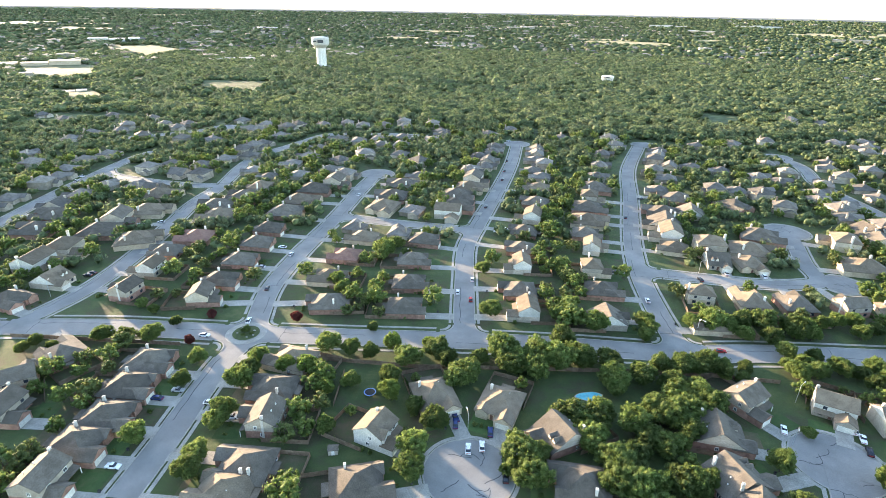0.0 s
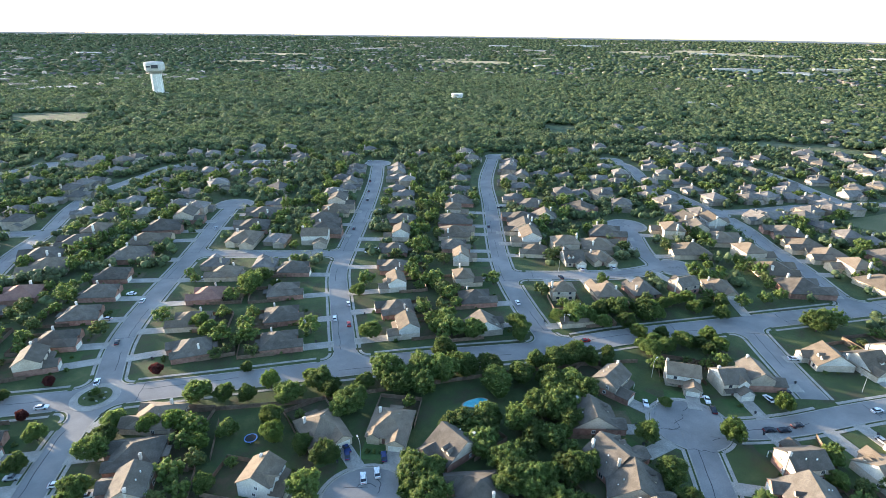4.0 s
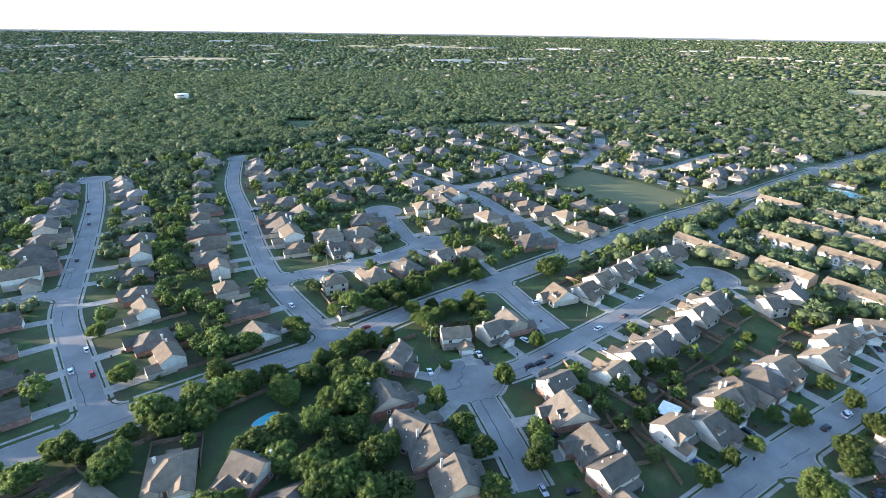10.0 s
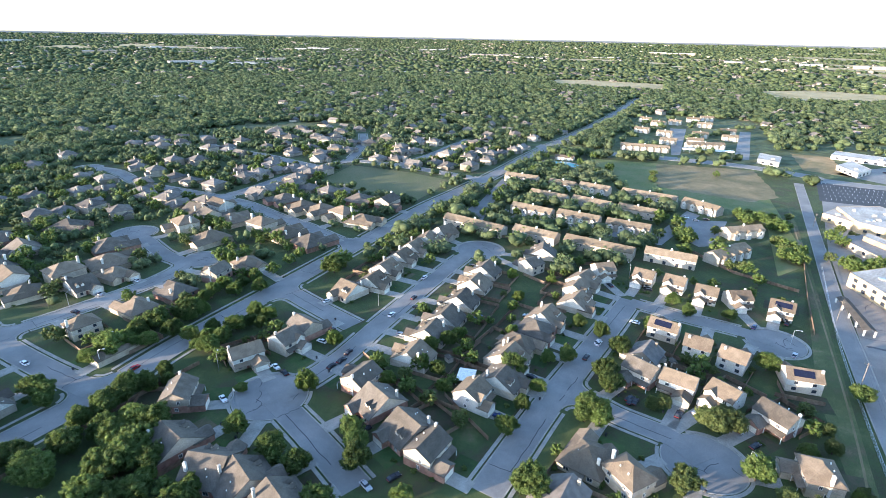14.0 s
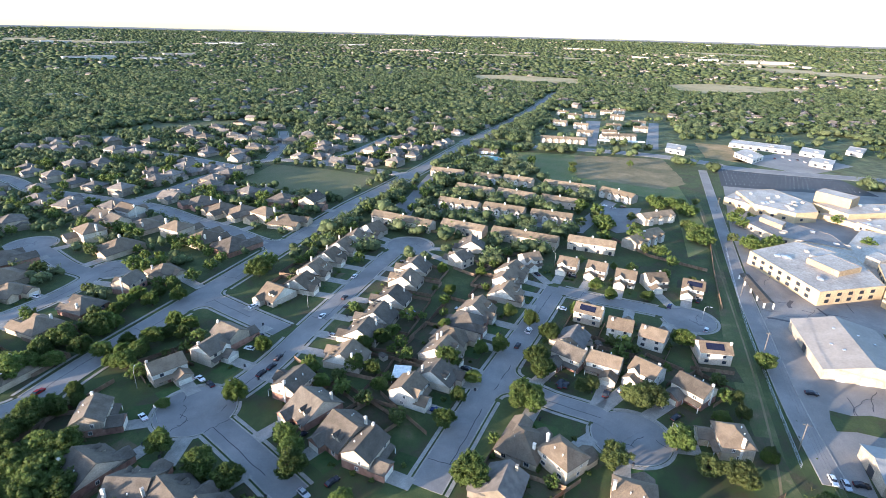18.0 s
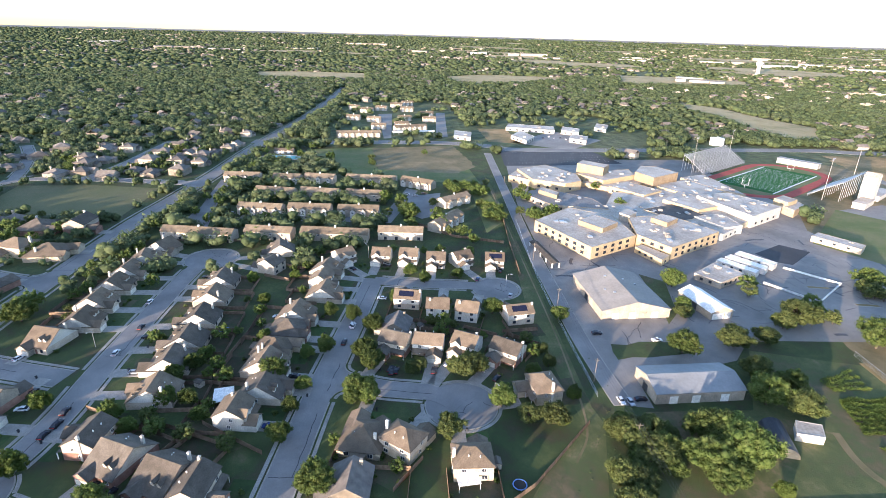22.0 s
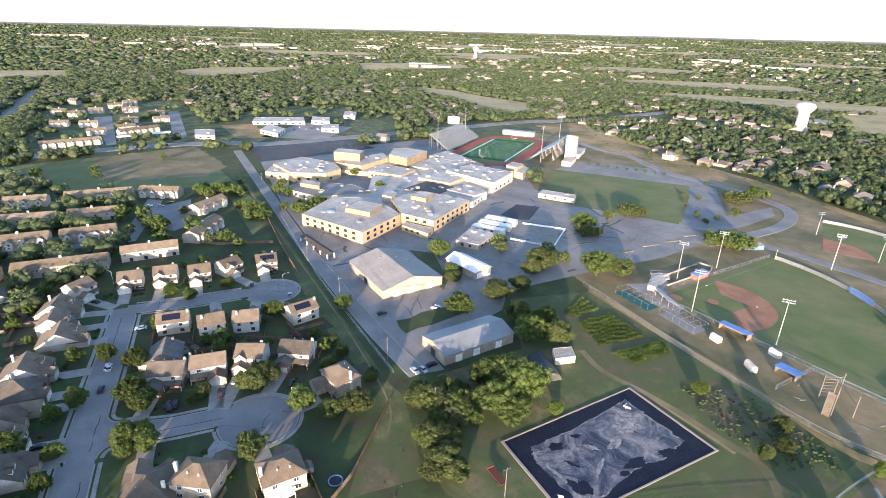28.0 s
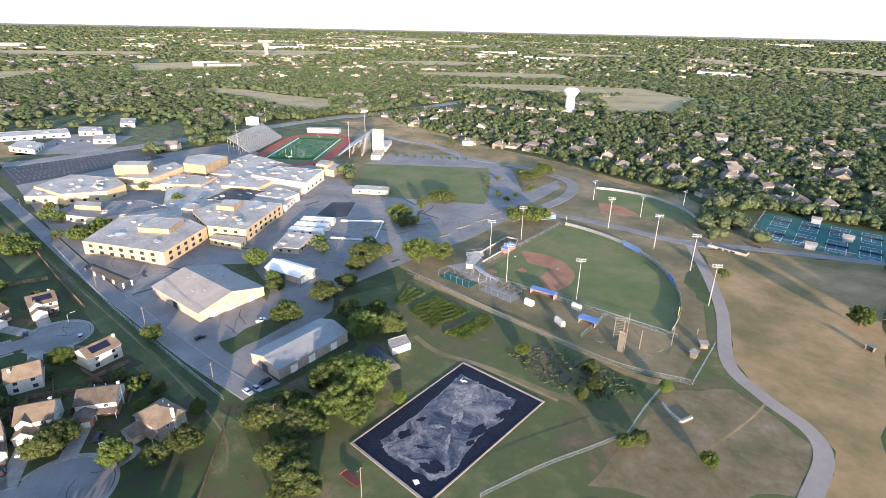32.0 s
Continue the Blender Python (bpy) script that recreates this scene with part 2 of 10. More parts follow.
SEDIMENT = material("dried_pond_sediment", [(0.018, 0.024, 0.040), (0.045, 0.055, 0.078), (0.095, 0.10, 0.12), (0.17, 0.16, 0.163), (0.26, 0.235, 0.225)], 0.10, 0.8, 0.5, 26, spread=(0.36, 0.64), grain_range=(0.55, 1.45), warp=1.4, fibre=0.74)
CRUST = material("pale_salt_crust", [(0.06, 0.068, 0.086), (0.20, 0.185, 0.18), (0.36, 0.325, 0.30)], 0.5, 0.85, 0.5, 16, spread=(0.38, 0.62), grain_range=(0.55, 1.45), warp=1.0, fibre=0.76)
TYRE = plain("tyre_rubber", (0.02, 0.02, 0.02), 0.8)
WOODPOLE = plain("wooden_pole", (0.15, 0.13, 0.105), 0.9)
ROOF_FAR = material("far_shingles", [(0.105, 0.094, 0.085), (0.16, 0.14, 0.12)], 0.05, 0.95, 0.3, 9, per_island=0.35)
FARWALL = material("far_pale_walls", [(0.20, 0.165, 0.125), (0.37, 0.32, 0.255)], 0.05, 0.85, 0.1, 9, per_island=0.45)
MEADOW = material("rough_meadow", [(0.155, 0.112, 0.064), (0.096, 0.086, 0.042), (0.070, 0.090, 0.031), (0.104, 0.112, 0.044), (0.19, 0.148, 0.084)], 0.028, 0.95, 0.7, 150, spread=(0.36, 0.64), grain_range=(0.6, 1.4), bump_dist=0.2, fibre=0.74)

# ---- mesh building ----
class Shape:
    """Collects vertices and faces for one mesh."""

    def __init__(self):
        self.v, self.f = [], []

    def add(self, verts, faces, m=None):
        n = len(self.v)
        self.v += [tuple(m @ Vector(p)) for p in verts] if m else [tuple(p) for p in verts]
        self.f += [tuple(i + n for i in f) for f in faces]
        return self

    def box(self, x0, y0, z0, x1, y1, z1, m=None):
        v = [(x0, y0, z0), (x1, y0, z0), (x1, y1, z0), (x0, y1, z0), (x0, y0, z1), (x1, y0, z1), (x1, y1, z1), (x0, y1, z1)]
        return self.add(v, [(3, 2, 1, 0), (4, 5, 6, 7), (0, 1, 5, 4), (1, 2, 6, 5), (2, 3, 7, 6), (3, 0, 4, 7)], m)

    def prism(self, pts, z0, z1, m=None):
        """Upright prism on a counter-clockwise outline."""
        n = len(pts)
        v = [(x, y, z0) for x, y in pts] + [(x, y, z1) for x, y in pts]
        f = [tuple(range(n - 1, -1, -1)), tuple(range(n, 2 * n))]
        f += [(i, (i + 1) % n, n + (i + 1) % n, n + i) for i in range(n)]
        return self.add(v, f, m)

    def hip(self, x0, y0, x1, y1, z, rise, eave=0.45, thick=0.18):
        """Hip roof with its ridge along the longer side, and a fascia."""
        x0, y0, x1, y1 = x0 - eave, y0 - eave, x1 + eave, y1 + eave
        w, d = x1 - x0, y1 - y0
        if d >= w:
            a, b = ((x0 + x1) / 2, y0 + w / 2, z + rise), ((x0 + x1) / 2, y1 - w / 2 + 0.02, z + rise)
            top = [(4, 5, 8), (5, 6, 9, 8), (6, 7, 9), (7, 4, 8, 9)]
        else:
            a, b = (x0 + d / 2, (y0 + y1) / 2, z + rise), (x1 - d / 2 + 0.02, (y0 + y1) / 2, z + rise)
            top = [(4, 5, 9, 8), (5, 6, 9), (6, 7, 8, 9), (7, 4, 8)]
        low = [(x0, y0, z - thick), (x1, y0, z - thick), (x1, y1, z - thick), (x0, y1, z - thick)]
        return self.add(low + [(x, y, z) for x, y, _ in low] + [a, b], [(3, 2, 1, 0), (0, 1, 5, 4), (1, 2, 6, 5), (2, 3, 7, 6), (3, 0, 4, 7)] + top)

    def gable(self, x0, y0, x1, y1, z, rise, along="y", over=0.35, thick=0.18):
        """Two sloping slabs that meet in a ridge."""
        if along == "y":
            c, s = (x0 + x1) / 2, rise / ((x1 - x0) / 2)
            e = over
            prof = [(x0 - e, z - e * s), (c, z + rise), (x1 + e, z - e * s), (x1 + e, z - e * s + thick), (c, z + rise + thick), (x0 - e, z - e * s + thick)]
            v = [(p, y0 - over, q) for p, q in prof] + [(p, y1 + over, q) for p, q in prof]
        else:
            c, s = (y0 + y1) / 2, rise / ((y1 - y0) / 2)
            e = over
            prof = [(y0 - e, z - e * s), (c, z + rise), (y1 + e, z - e * s), (y1 + e, z - e * s + thick), (c, z + rise + thick), (y0 - e, z - e * s + thick)]
            v = [(x1 + over, p, q) for p, q in prof] + [(x0 - over, p, q) for p, q in prof]
        f = [(0, 1, 4, 5), (1, 2, 3, 4), (11, 10, 7, 6), (10, 9, 8, 7), (1, 0, 6, 7), (2, 1, 7, 8), (3, 2, 8, 9), (4, 3, 9, 10), (5, 4, 10, 11), (0, 5, 11, 6)]
        return self.add(v, f)

    def gable_end(self, x0, x1, y0, y1, z, rise):
        """The triangular wall under a roof whose ridge runs along y."""
        c = (x0 + x1) / 2
        v = [(x0, y0, z), (x1, y0, z), (c, y0, z + rise), (x0, y1, z), (x1, y1, z), (c, y1, z + rise)]
        return self.add(v, [(0, 1, 2), (5, 4, 3), (1, 0, 3, 4), (2, 1, 4, 5), (0, 2, 5, 3)])

    def tube(self, a, b, r0, r1, n=8):
        a, b = Vector(a), Vector(b)
        q = (b - a).to_track_quat("Z", "Y").to_matrix()
        ring = [Vector((math.cos(2 * math.pi * i / n), math.sin(2 * math.pi * i / n), 0)) for i in range(n)]
        v = [a + q @ (p * r0) for p in ring] + [b + q @ (p * r1) for p in ring]
        f = [(i, (i + 1) % n, n + (i + 1) % n, n + i) for i in range(n)] + [tuple(range(n - 1, -1, -1)), tuple(range(n, 2 * n))]
        return self.add(v, f)

    def mesh(self, name, mat):
        me = bpy.data.meshes.new(name)
        me.from_pydata(self.v, [], self.f)
        me.materials.append(mat)
        me.update()
        return me


def part(name, shape, mat, parent=None, label="", at=None):
    """One mesh object, under a thing or on its own."""
    ob = new(name, shape if isinstance(shape, bpy.types.Mesh) else shape.mesh(name, mat))
    if parent:
        ob.parent = parent
    if at:
        ob.matrix_basis = at
    return tagged(ob, label=label)


def setting(name, shape, mat, label, category):
    return tagged(part(name, shape, mat), label, category, kind="structure")


def rounded(pts, step=3.0):
    """A smooth line through the points, in steps of about that length."""
    p = [np.array(q, float) for q in pts]
    p = [2 * p[0] - p[1]] + p + [2 * p[-1] - p[-2]]
    out = []
    for i in range(1, len(p) - 2):
        n = max(1, int(np.linalg.norm(p[i + 1] - p[i]) / step))
        for k in range(n):
            t = k / n
            out.append(0.5 * (2 * p[i] + (p[i + 1] - p[i - 1]) * t + (2 * p[i - 1] - 5 * p[i] + 4 * p[i + 1] - p[i + 2]) * t * t + (3 * p[i] - p[i - 1] - 3 * p[i + 1] + p[i + 2]) * t ** 3))
    return np.array(out + [p[-2]])


def normals(line):
    d = np.gradient(line, axis=0)
    d /= np.linalg.norm(d, axis=1)[:, None] + 1e-9
    return np.stack([-d[:, 1], d[:, 0]], 1)


def ribbon(line, lo, hi, z0, z1, keep=None, shape=None):
    """A slab along a line between two offsets from it."""
    s = shape or Shape()
    n = normals(line)
    a, b = line + n * lo, line + n * hi
    if keep is None:
        v = [(*p, z) for i in range(len(line)) for p, z in ((a[i], z0), (b[i], z0), (b[i], z1), (a[i], z1))]
        m = 4 * (len(line) - 1)
        f = [(0, 1, 2, 3), (m + 3, m + 2, m + 1, m)]
        for k in range(0, m, 4):
            f += [(k + 4, k + 7, k + 3, k), (k + 7, k + 6, k + 2, k + 3), (k + 6, k + 5, k + 1, k + 2)]
        return s.add(v, [q[::-1] for q in f])
    for i in range(len(line) - 1):
        if keep is not None and not (keep[i] and keep[i + 1]):
            continue
        q = [a[i], a[i + 1], b[i + 1], b[i]]
        v = [(x, y, z0) for x, y in q] + [(x, y, z1) for x, y in q]
        s.add(v, [(7, 6, 5, 4), (0, 1, 5, 4), (2, 3, 7, 6), (1, 2, 6, 5), (3, 0, 4, 7)])
    return s


def disc(x, y, r, z0, z1, n=40):
    return Shape().prism([(x + r * math.cos(2 * math.pi * i / n), y + r * math.sin(2 * math.pi * i / n)) for i in range(n)], z0, z1)


# what ground is taken, on a grid of 2 m cells: 1 paved or open, 2 built on
MASK_X, MASK_Y, CELL = -700.0, -900.0, 2.0
mask = np.zeros((1000, 1000), np.uint8)


def mark(x0, y0, x1, y1, value=1):
    i0, i1 = int((min(x0, x1) - MASK_X) / CELL), int((max(x0, x1) - MASK_X) / CELL) + 1
    j0, j1 = int((min(y0, y1) - MASK_Y) / CELL), int((max(y0, y1) - MASK_Y) / CELL) + 1
    mask[max(0, i0):max(0, i1), max(0, j0):max(0, j1)] |= value


def mark_line(line, r, value=1):
    for x, y in line:
        mark(x - r, y - r, x + r, y + r, value)


def mark_poly(pts, value=1):
    p = np.array(pts, float)
    lo, hi = p.min(0), p.max(0)
    gx, gy = np.meshgrid(np.arange(lo[0], hi[0], CELL), np.arange(lo[1], hi[1], CELL), indexing="ij")
    inside = np.zeros(gx.shape, bool)
    for k in range(len(p)):
        (x1, y1), (x2, y2) = p[k], p[(k + 1) % len(p)]
        inside ^= ((y1 > gy) != (y2 > gy)) & (gx < (x2 - x1) * (gy - y1) / (y2 - y1 + 1e-9) + x1)
    i, j = ((gx[inside] - MASK_X) / CELL).astype(int), ((gy[inside] - MASK_Y) / CELL).astype(int)
    ok = (i >= 0) & (j >= 0) & (i < 1000) & (j < 1000)
    mask[i[ok], j[ok]] |= value


def taken(x, y, r=0.0):
    i0, i1 = int((x - r - MASK_X) / CELL), int((x + r - MASK_X) / CELL) + 1
    j0, j1 = int((y - r - MASK_Y) / CELL), int((y + r - MASK_Y) / CELL) + 1
    if i0 < 0 or j0 < 0 or i1 > 1000 or j1 > 1000:
        return 0
    return int(np.bitwise_or.reduce(mask[i0:i1, j0:j1], axis=None))


def rise(r):
    """The land's slow rise towards the horizon."""
    return 84.0 * np.clip((np.asarray(r, float) - 1400) / 3500, 0, 1) ** 1.5


# ---- ground ----
def build_ground():
    """One sheet to the horizon: fine near the middle, rising slowly far out."""
    radii = [0.0] + [30 * 1.12 ** i for i in range(45)]
    radii = [r for r in radii if r < 4800] + [4850.0]
    n = 160
    s = Shape()
    s.v.append((0, 0, 0))
    for r in radii[1:]:
        s.v += [(r * math.cos(2 * math.pi * k / n), r * math.sin(2 * math.pi * k / n), float(rise(r))) for k in range(n)]
    s.f += [(0, 1 + k, 1 + (k + 1) % n) for k in range(n)]
    near = []
    for i in range(len(radii) - 2):
        a, b = 1 + i * n, 1 + (i + 1) * n
        for k in range(n):
            s.f.append((a + k, b + k, b + (k + 1) % n, a + (k + 1) % n))
            near.append(radii[i + 1] > 620)
    ob = setting("ground", s, GRASS, "mown and dry grass ground of the suburb, wooded farther out", "ground")
    ob.data.materials.append(FARGROUND)
    ob.data.polygons.foreach_set("material_index", [0] * n + [int(q) for q in near])


build_ground()


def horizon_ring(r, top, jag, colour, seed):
    """An added ring whose plain glow paints the haze where land meets sky."""
    m = bpy.data.materials.new("painted_haze_glow")
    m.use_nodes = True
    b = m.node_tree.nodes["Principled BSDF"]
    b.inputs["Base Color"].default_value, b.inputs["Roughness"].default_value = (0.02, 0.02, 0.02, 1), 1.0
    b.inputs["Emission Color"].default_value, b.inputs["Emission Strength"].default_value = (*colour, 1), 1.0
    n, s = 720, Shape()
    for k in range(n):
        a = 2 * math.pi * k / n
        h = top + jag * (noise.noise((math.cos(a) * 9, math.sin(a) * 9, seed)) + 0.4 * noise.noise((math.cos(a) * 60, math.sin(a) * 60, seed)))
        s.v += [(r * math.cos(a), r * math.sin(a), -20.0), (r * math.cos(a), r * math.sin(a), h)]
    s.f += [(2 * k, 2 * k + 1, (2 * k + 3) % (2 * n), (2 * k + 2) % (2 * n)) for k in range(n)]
    setting("backdrop", s, m, "added backdrop ring, blue-grey haze painted as a glow along the horizon", "backdrop")


# haze painted in two glowing tones, the paler ring farther out
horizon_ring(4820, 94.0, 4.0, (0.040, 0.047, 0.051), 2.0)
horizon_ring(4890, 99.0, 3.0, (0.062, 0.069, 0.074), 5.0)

# ---- roads ----
ROADS = {}
BULBS = []


def road(name, width, pts):
    ROADS[name] = (width, rounded(pts))


def bulb(x, y, r):
    BULBS.append((x, y, r))


road('M', 12.0, [(-190.0, 199.6), (-142.6, 200.3), (-109.6, 198.4), (-84.5, 196.8), (-37.8, 194.9), (10.8, 193.5), (53.9, 190.7), (100.1, 186.1), (139.3, 186.8), (196.2, 184.2), (271.7, 180.7), (360.4, 176.6), (421.9, 169.2), (497.6, 161.0), (572.2, 155.7), (656.6, 147.7), (927.8, 117.1), (1347.5, 94.4)])
road('A', 9.5, [(-80.7, 192.6), (-85.1, 178.4), (-87.1, 155.9), (-88.1, 136.1), (-90.3, 111.1)])
road('S1', 9, [(-184.2, 203.4), (-174.3, 232.3), (-171.1, 268.1), (-172.7, 318.5), (-174.7, 361.8), (-170.0, 409.2)])
road('S1b', 8, [(-171.6, 401.7), (-213.6, 406.9), (-265.4, 424.3), (-283.2, 443.4)])
road('S2', 9.5, [(-81.1, 201.4), (-84.3, 237.9), (-80.1, 278.7), (-70.7, 332.7), (-61.3, 400.1), (-53.7, 442.5)])
road('S2b', 8, [(-68.3, 340.3), (-29.2, 329.3), (20.6, 318.5)])
road('S3', 9.5, [(11.3, 194.8), (13.3, 246.9), (15.8, 290.0), (24.7, 326.5), (44.3, 398.2), (65.0, 482.2), (80.2, 561.7)])
road('S4', 9.5, [(102.3, 188.5), (104.3, 223.6), (109.3, 263.1), (121.0, 311.2), (144.9, 389.4), (168.8, 469.2), (207.4, 557.7)])
road('S4b', 9, [(111.3, 263.0), (134.0, 257.0), (155.0, 252.5), (174.0, 249.5), (193.0, 250.0), (204.0, 255.0), (209.0, 277.0), (222.0, 309.0), (226.5, 322.0)])
road('S5', 9, [(271.0, 181.0), (276.0, 200.0), (287.5, 231.0), (296.0, 264.0), (309.0, 303.0), (313.0, 338.0), (314.0, 380.0), (316.0, 430.0), (329.0, 466.0), (336.0, 492.0), (333.0, 522.0)])
road('S5b', 9, [(311.5, 337.0), (340.0, 331.0), (388.0, 331.0), (433.0, 327.0), (468.0, 322.0), (481.0, 308.0), (482.0, 280.0), (479.0, 240.0), (473.0, 205.0), (467.0, 170.0)])
road('S6', 10, [(203.8, 186.4), (193.5, 156.8), (184.4, 127.9)])
road('S7', 9.5, [(127.4, 127.5), (140.2, 121.3), (161.6, 117.8), (193.9, 117.3), (239.9, 115.3), (283.5, 112.5), (299.5, 107.2)])
road('S8', 9.5, [(127.7, 126.5), (115.2, 98.8), (103.6, 75.3)])
road('S9', 10, [(117.3, 39.7), (167.9, 32.0), (235.8, 19.0), (267.6, 13.2)])
road('S9b', 9, [(265.4, 13.1), (260.0, -12.8), (256.6, -36.5), (252.1, -50.7)])
road('S10', 9, [(178.9, 26.8), (170.6, 8.8), (166.2, -10.3), (158.6, -20.0)])
road('SV', 7, [(593.2, -108.5), (401.5, -92.4), (302.2, -84.1), (243.0, -80.9), (193.7, -78.9), (154.2, -79.6)])
road('M2', 19, [(656.0, 160.5), (649.6, 104.6), (654.2, 22.9), (651.6, -59.3), (632.5, -117.6), (611.2, -172.0), (614.2, -495.6), (599.3, -569.5), (590.6, -690.4), (592.1, -838.8)])
road('LP', 8, [(500.1, -487.6), (440.9, -470.9), (390.0, -472.6), (316.2, -446.5), (276.6, -448.9), (236.6, -445.1), (202.3, -434.6), (185.5, -415.0), (177.3, -382.8), (179.1, -339.2), (183.2, -305.6)])
road('S0', 8, [(-259.1, 206.3), (-279.6, 257.4), (-280.5, 304.9), (-283.9, 375.6), (-283.2, 443.6)])
road('S5c', 8, [(474.0, 318.0), (510.0, 331.0), (545.0, 346.0), (579.0, 363.0), (625.0, 392.0)])
road('S5d', 8, [(482.0, 262.0), (540.0, 254.0), (600.0, 252.0), (652.0, 250.0)])
road('N5', 8, [(437.0, 327.0), (447.0, 370.0), (458.0, 420.0), (467.0, 495.0), (515.0, 560.0)])
road('S0n', 8, [(-283.2, 443.6), (-281.0, 479.0), (-274.0, 506.0)])
road('N2', 8, [(-171.0, 409.0), (-174.0, 459.0), (-170.0, 498.0), (-154.0, 532.0), (-143.0, 556.0), (-122.0, 592.0), (-70.0, 598.0), (-15.0, 592.0)])
road('N1', 8, [(-249.0, 622.0), (-281.0, 592.0), (-335.0, 558.0)])
road('W1', 8, [(-190.0, 200.0), (-260.0, 202.0), (-330.0, 205.0)])
bulb(-53.7, 442.5, 13)
bulb(80.2, 561.7, 12)
bulb(226.5, 324.0, 13)
bulb(213.0, 250.0, 11)
bulb(216.0, 566.0, 12)
bulb(-249.0, 622.0, 12)
bulb(333.0, 522.0, 12)
bulb(127.4, 127.5, 13.5)
bulb(299.5, 107.2, 14)
bulb(252.1, -50.7, 12)
bulb(158.6, -20.0, 13)
bulb(10.1, 121.7, 14)


CORNERS = []


def find_corners():
    """Rounded corners where one street runs into the side of another."""
    for name, (w, c) in ROADS.items():
        for end, d in ((c[0], c[2] - c[0]), (c[-1], c[-3] - c[-1])):
            b = d / np.linalg.norm(d)
            for other, (w2, c2) in ROADS.items():
                if other == name:
                    continue
                dist = np.linalg.norm(c2 - end, axis=1)
                k = int(dist.argmin())
                if dist[k] > w2 / 2 + 2 or k < 3 or k > len(c2) - 4:
                    continue
                n2 = normals(c2)[k]
                n2 = n2 if n2 @ b > 0 else -n2
                side = np.array((-b[1], b[0]))
                for s in (-1, 1):
                    a = np.array((-n2[1], n2[0]))
                    a = a if a @ (side * s) > 0 else -a
                    p1, p2 = end + side * s * w / 2, c2[k] + n2 * w2 / 2
                    det = b[0] * -a[1] + a[0] * b[1]
                    if abs(det) < 0.35:
                        continue
                    q = p2 - p1
                    u = (q[0] * -a[1] + a[0] * q[1]) / det
                    corner = p1 + b * u
                    ang = math.acos(max(-1, min(1, float(a @ b))))
                    r = 7.5 if w2 > 12 else 6.0
                    run = r / math.tan(ang / 2)
                    mid = (a + b) / np.linalg.norm(a + b)
                    centre = corner + mid * r / math.sin(ang / 2)
                    t0, t1 = corner + a * run - centre, corner + b * run - centre
                    a0, a1 = math.atan2(t0[1], t0[0]), math.atan2(t1[1], t1[0])
                    turn = (a1 - a0 + math.pi) % (2 * math.pi) - math.pi
                    arc = np.array([centre + r * np.array((math.cos(a0 + turn * i / 10), math.sin(a0 + turn * i / 10))) for i in range(11)])
                    CORNERS.append((corner, run, centre, r, arc))


find_corners()


def clear_of(line, own, margin=0.0):
    """Which points of a line lie on no other road and in no rounded corner."""
    keep = np.ones(len(line), bool)
    for other, (w, c) in ROADS.items():
        if other != own:
            d = np.sqrt(((line[:, None] - c[None]) ** 2).sum(2)).min(1)
            keep &= d > w / 2 + margin
    for x, y, r in BULBS:
        if own != (x, y, r):
            keep &= np.hypot(line[:, 0] - x, line[:, 1] - y) > r + margin
    for corner, run, centre, r, arc in CORNERS:
        keep &= np.hypot(line[:, 0] - corner[0], line[:, 1] - corner[1]) > run * 0.97 + (margin > 0.5) * 0.8
    return keep


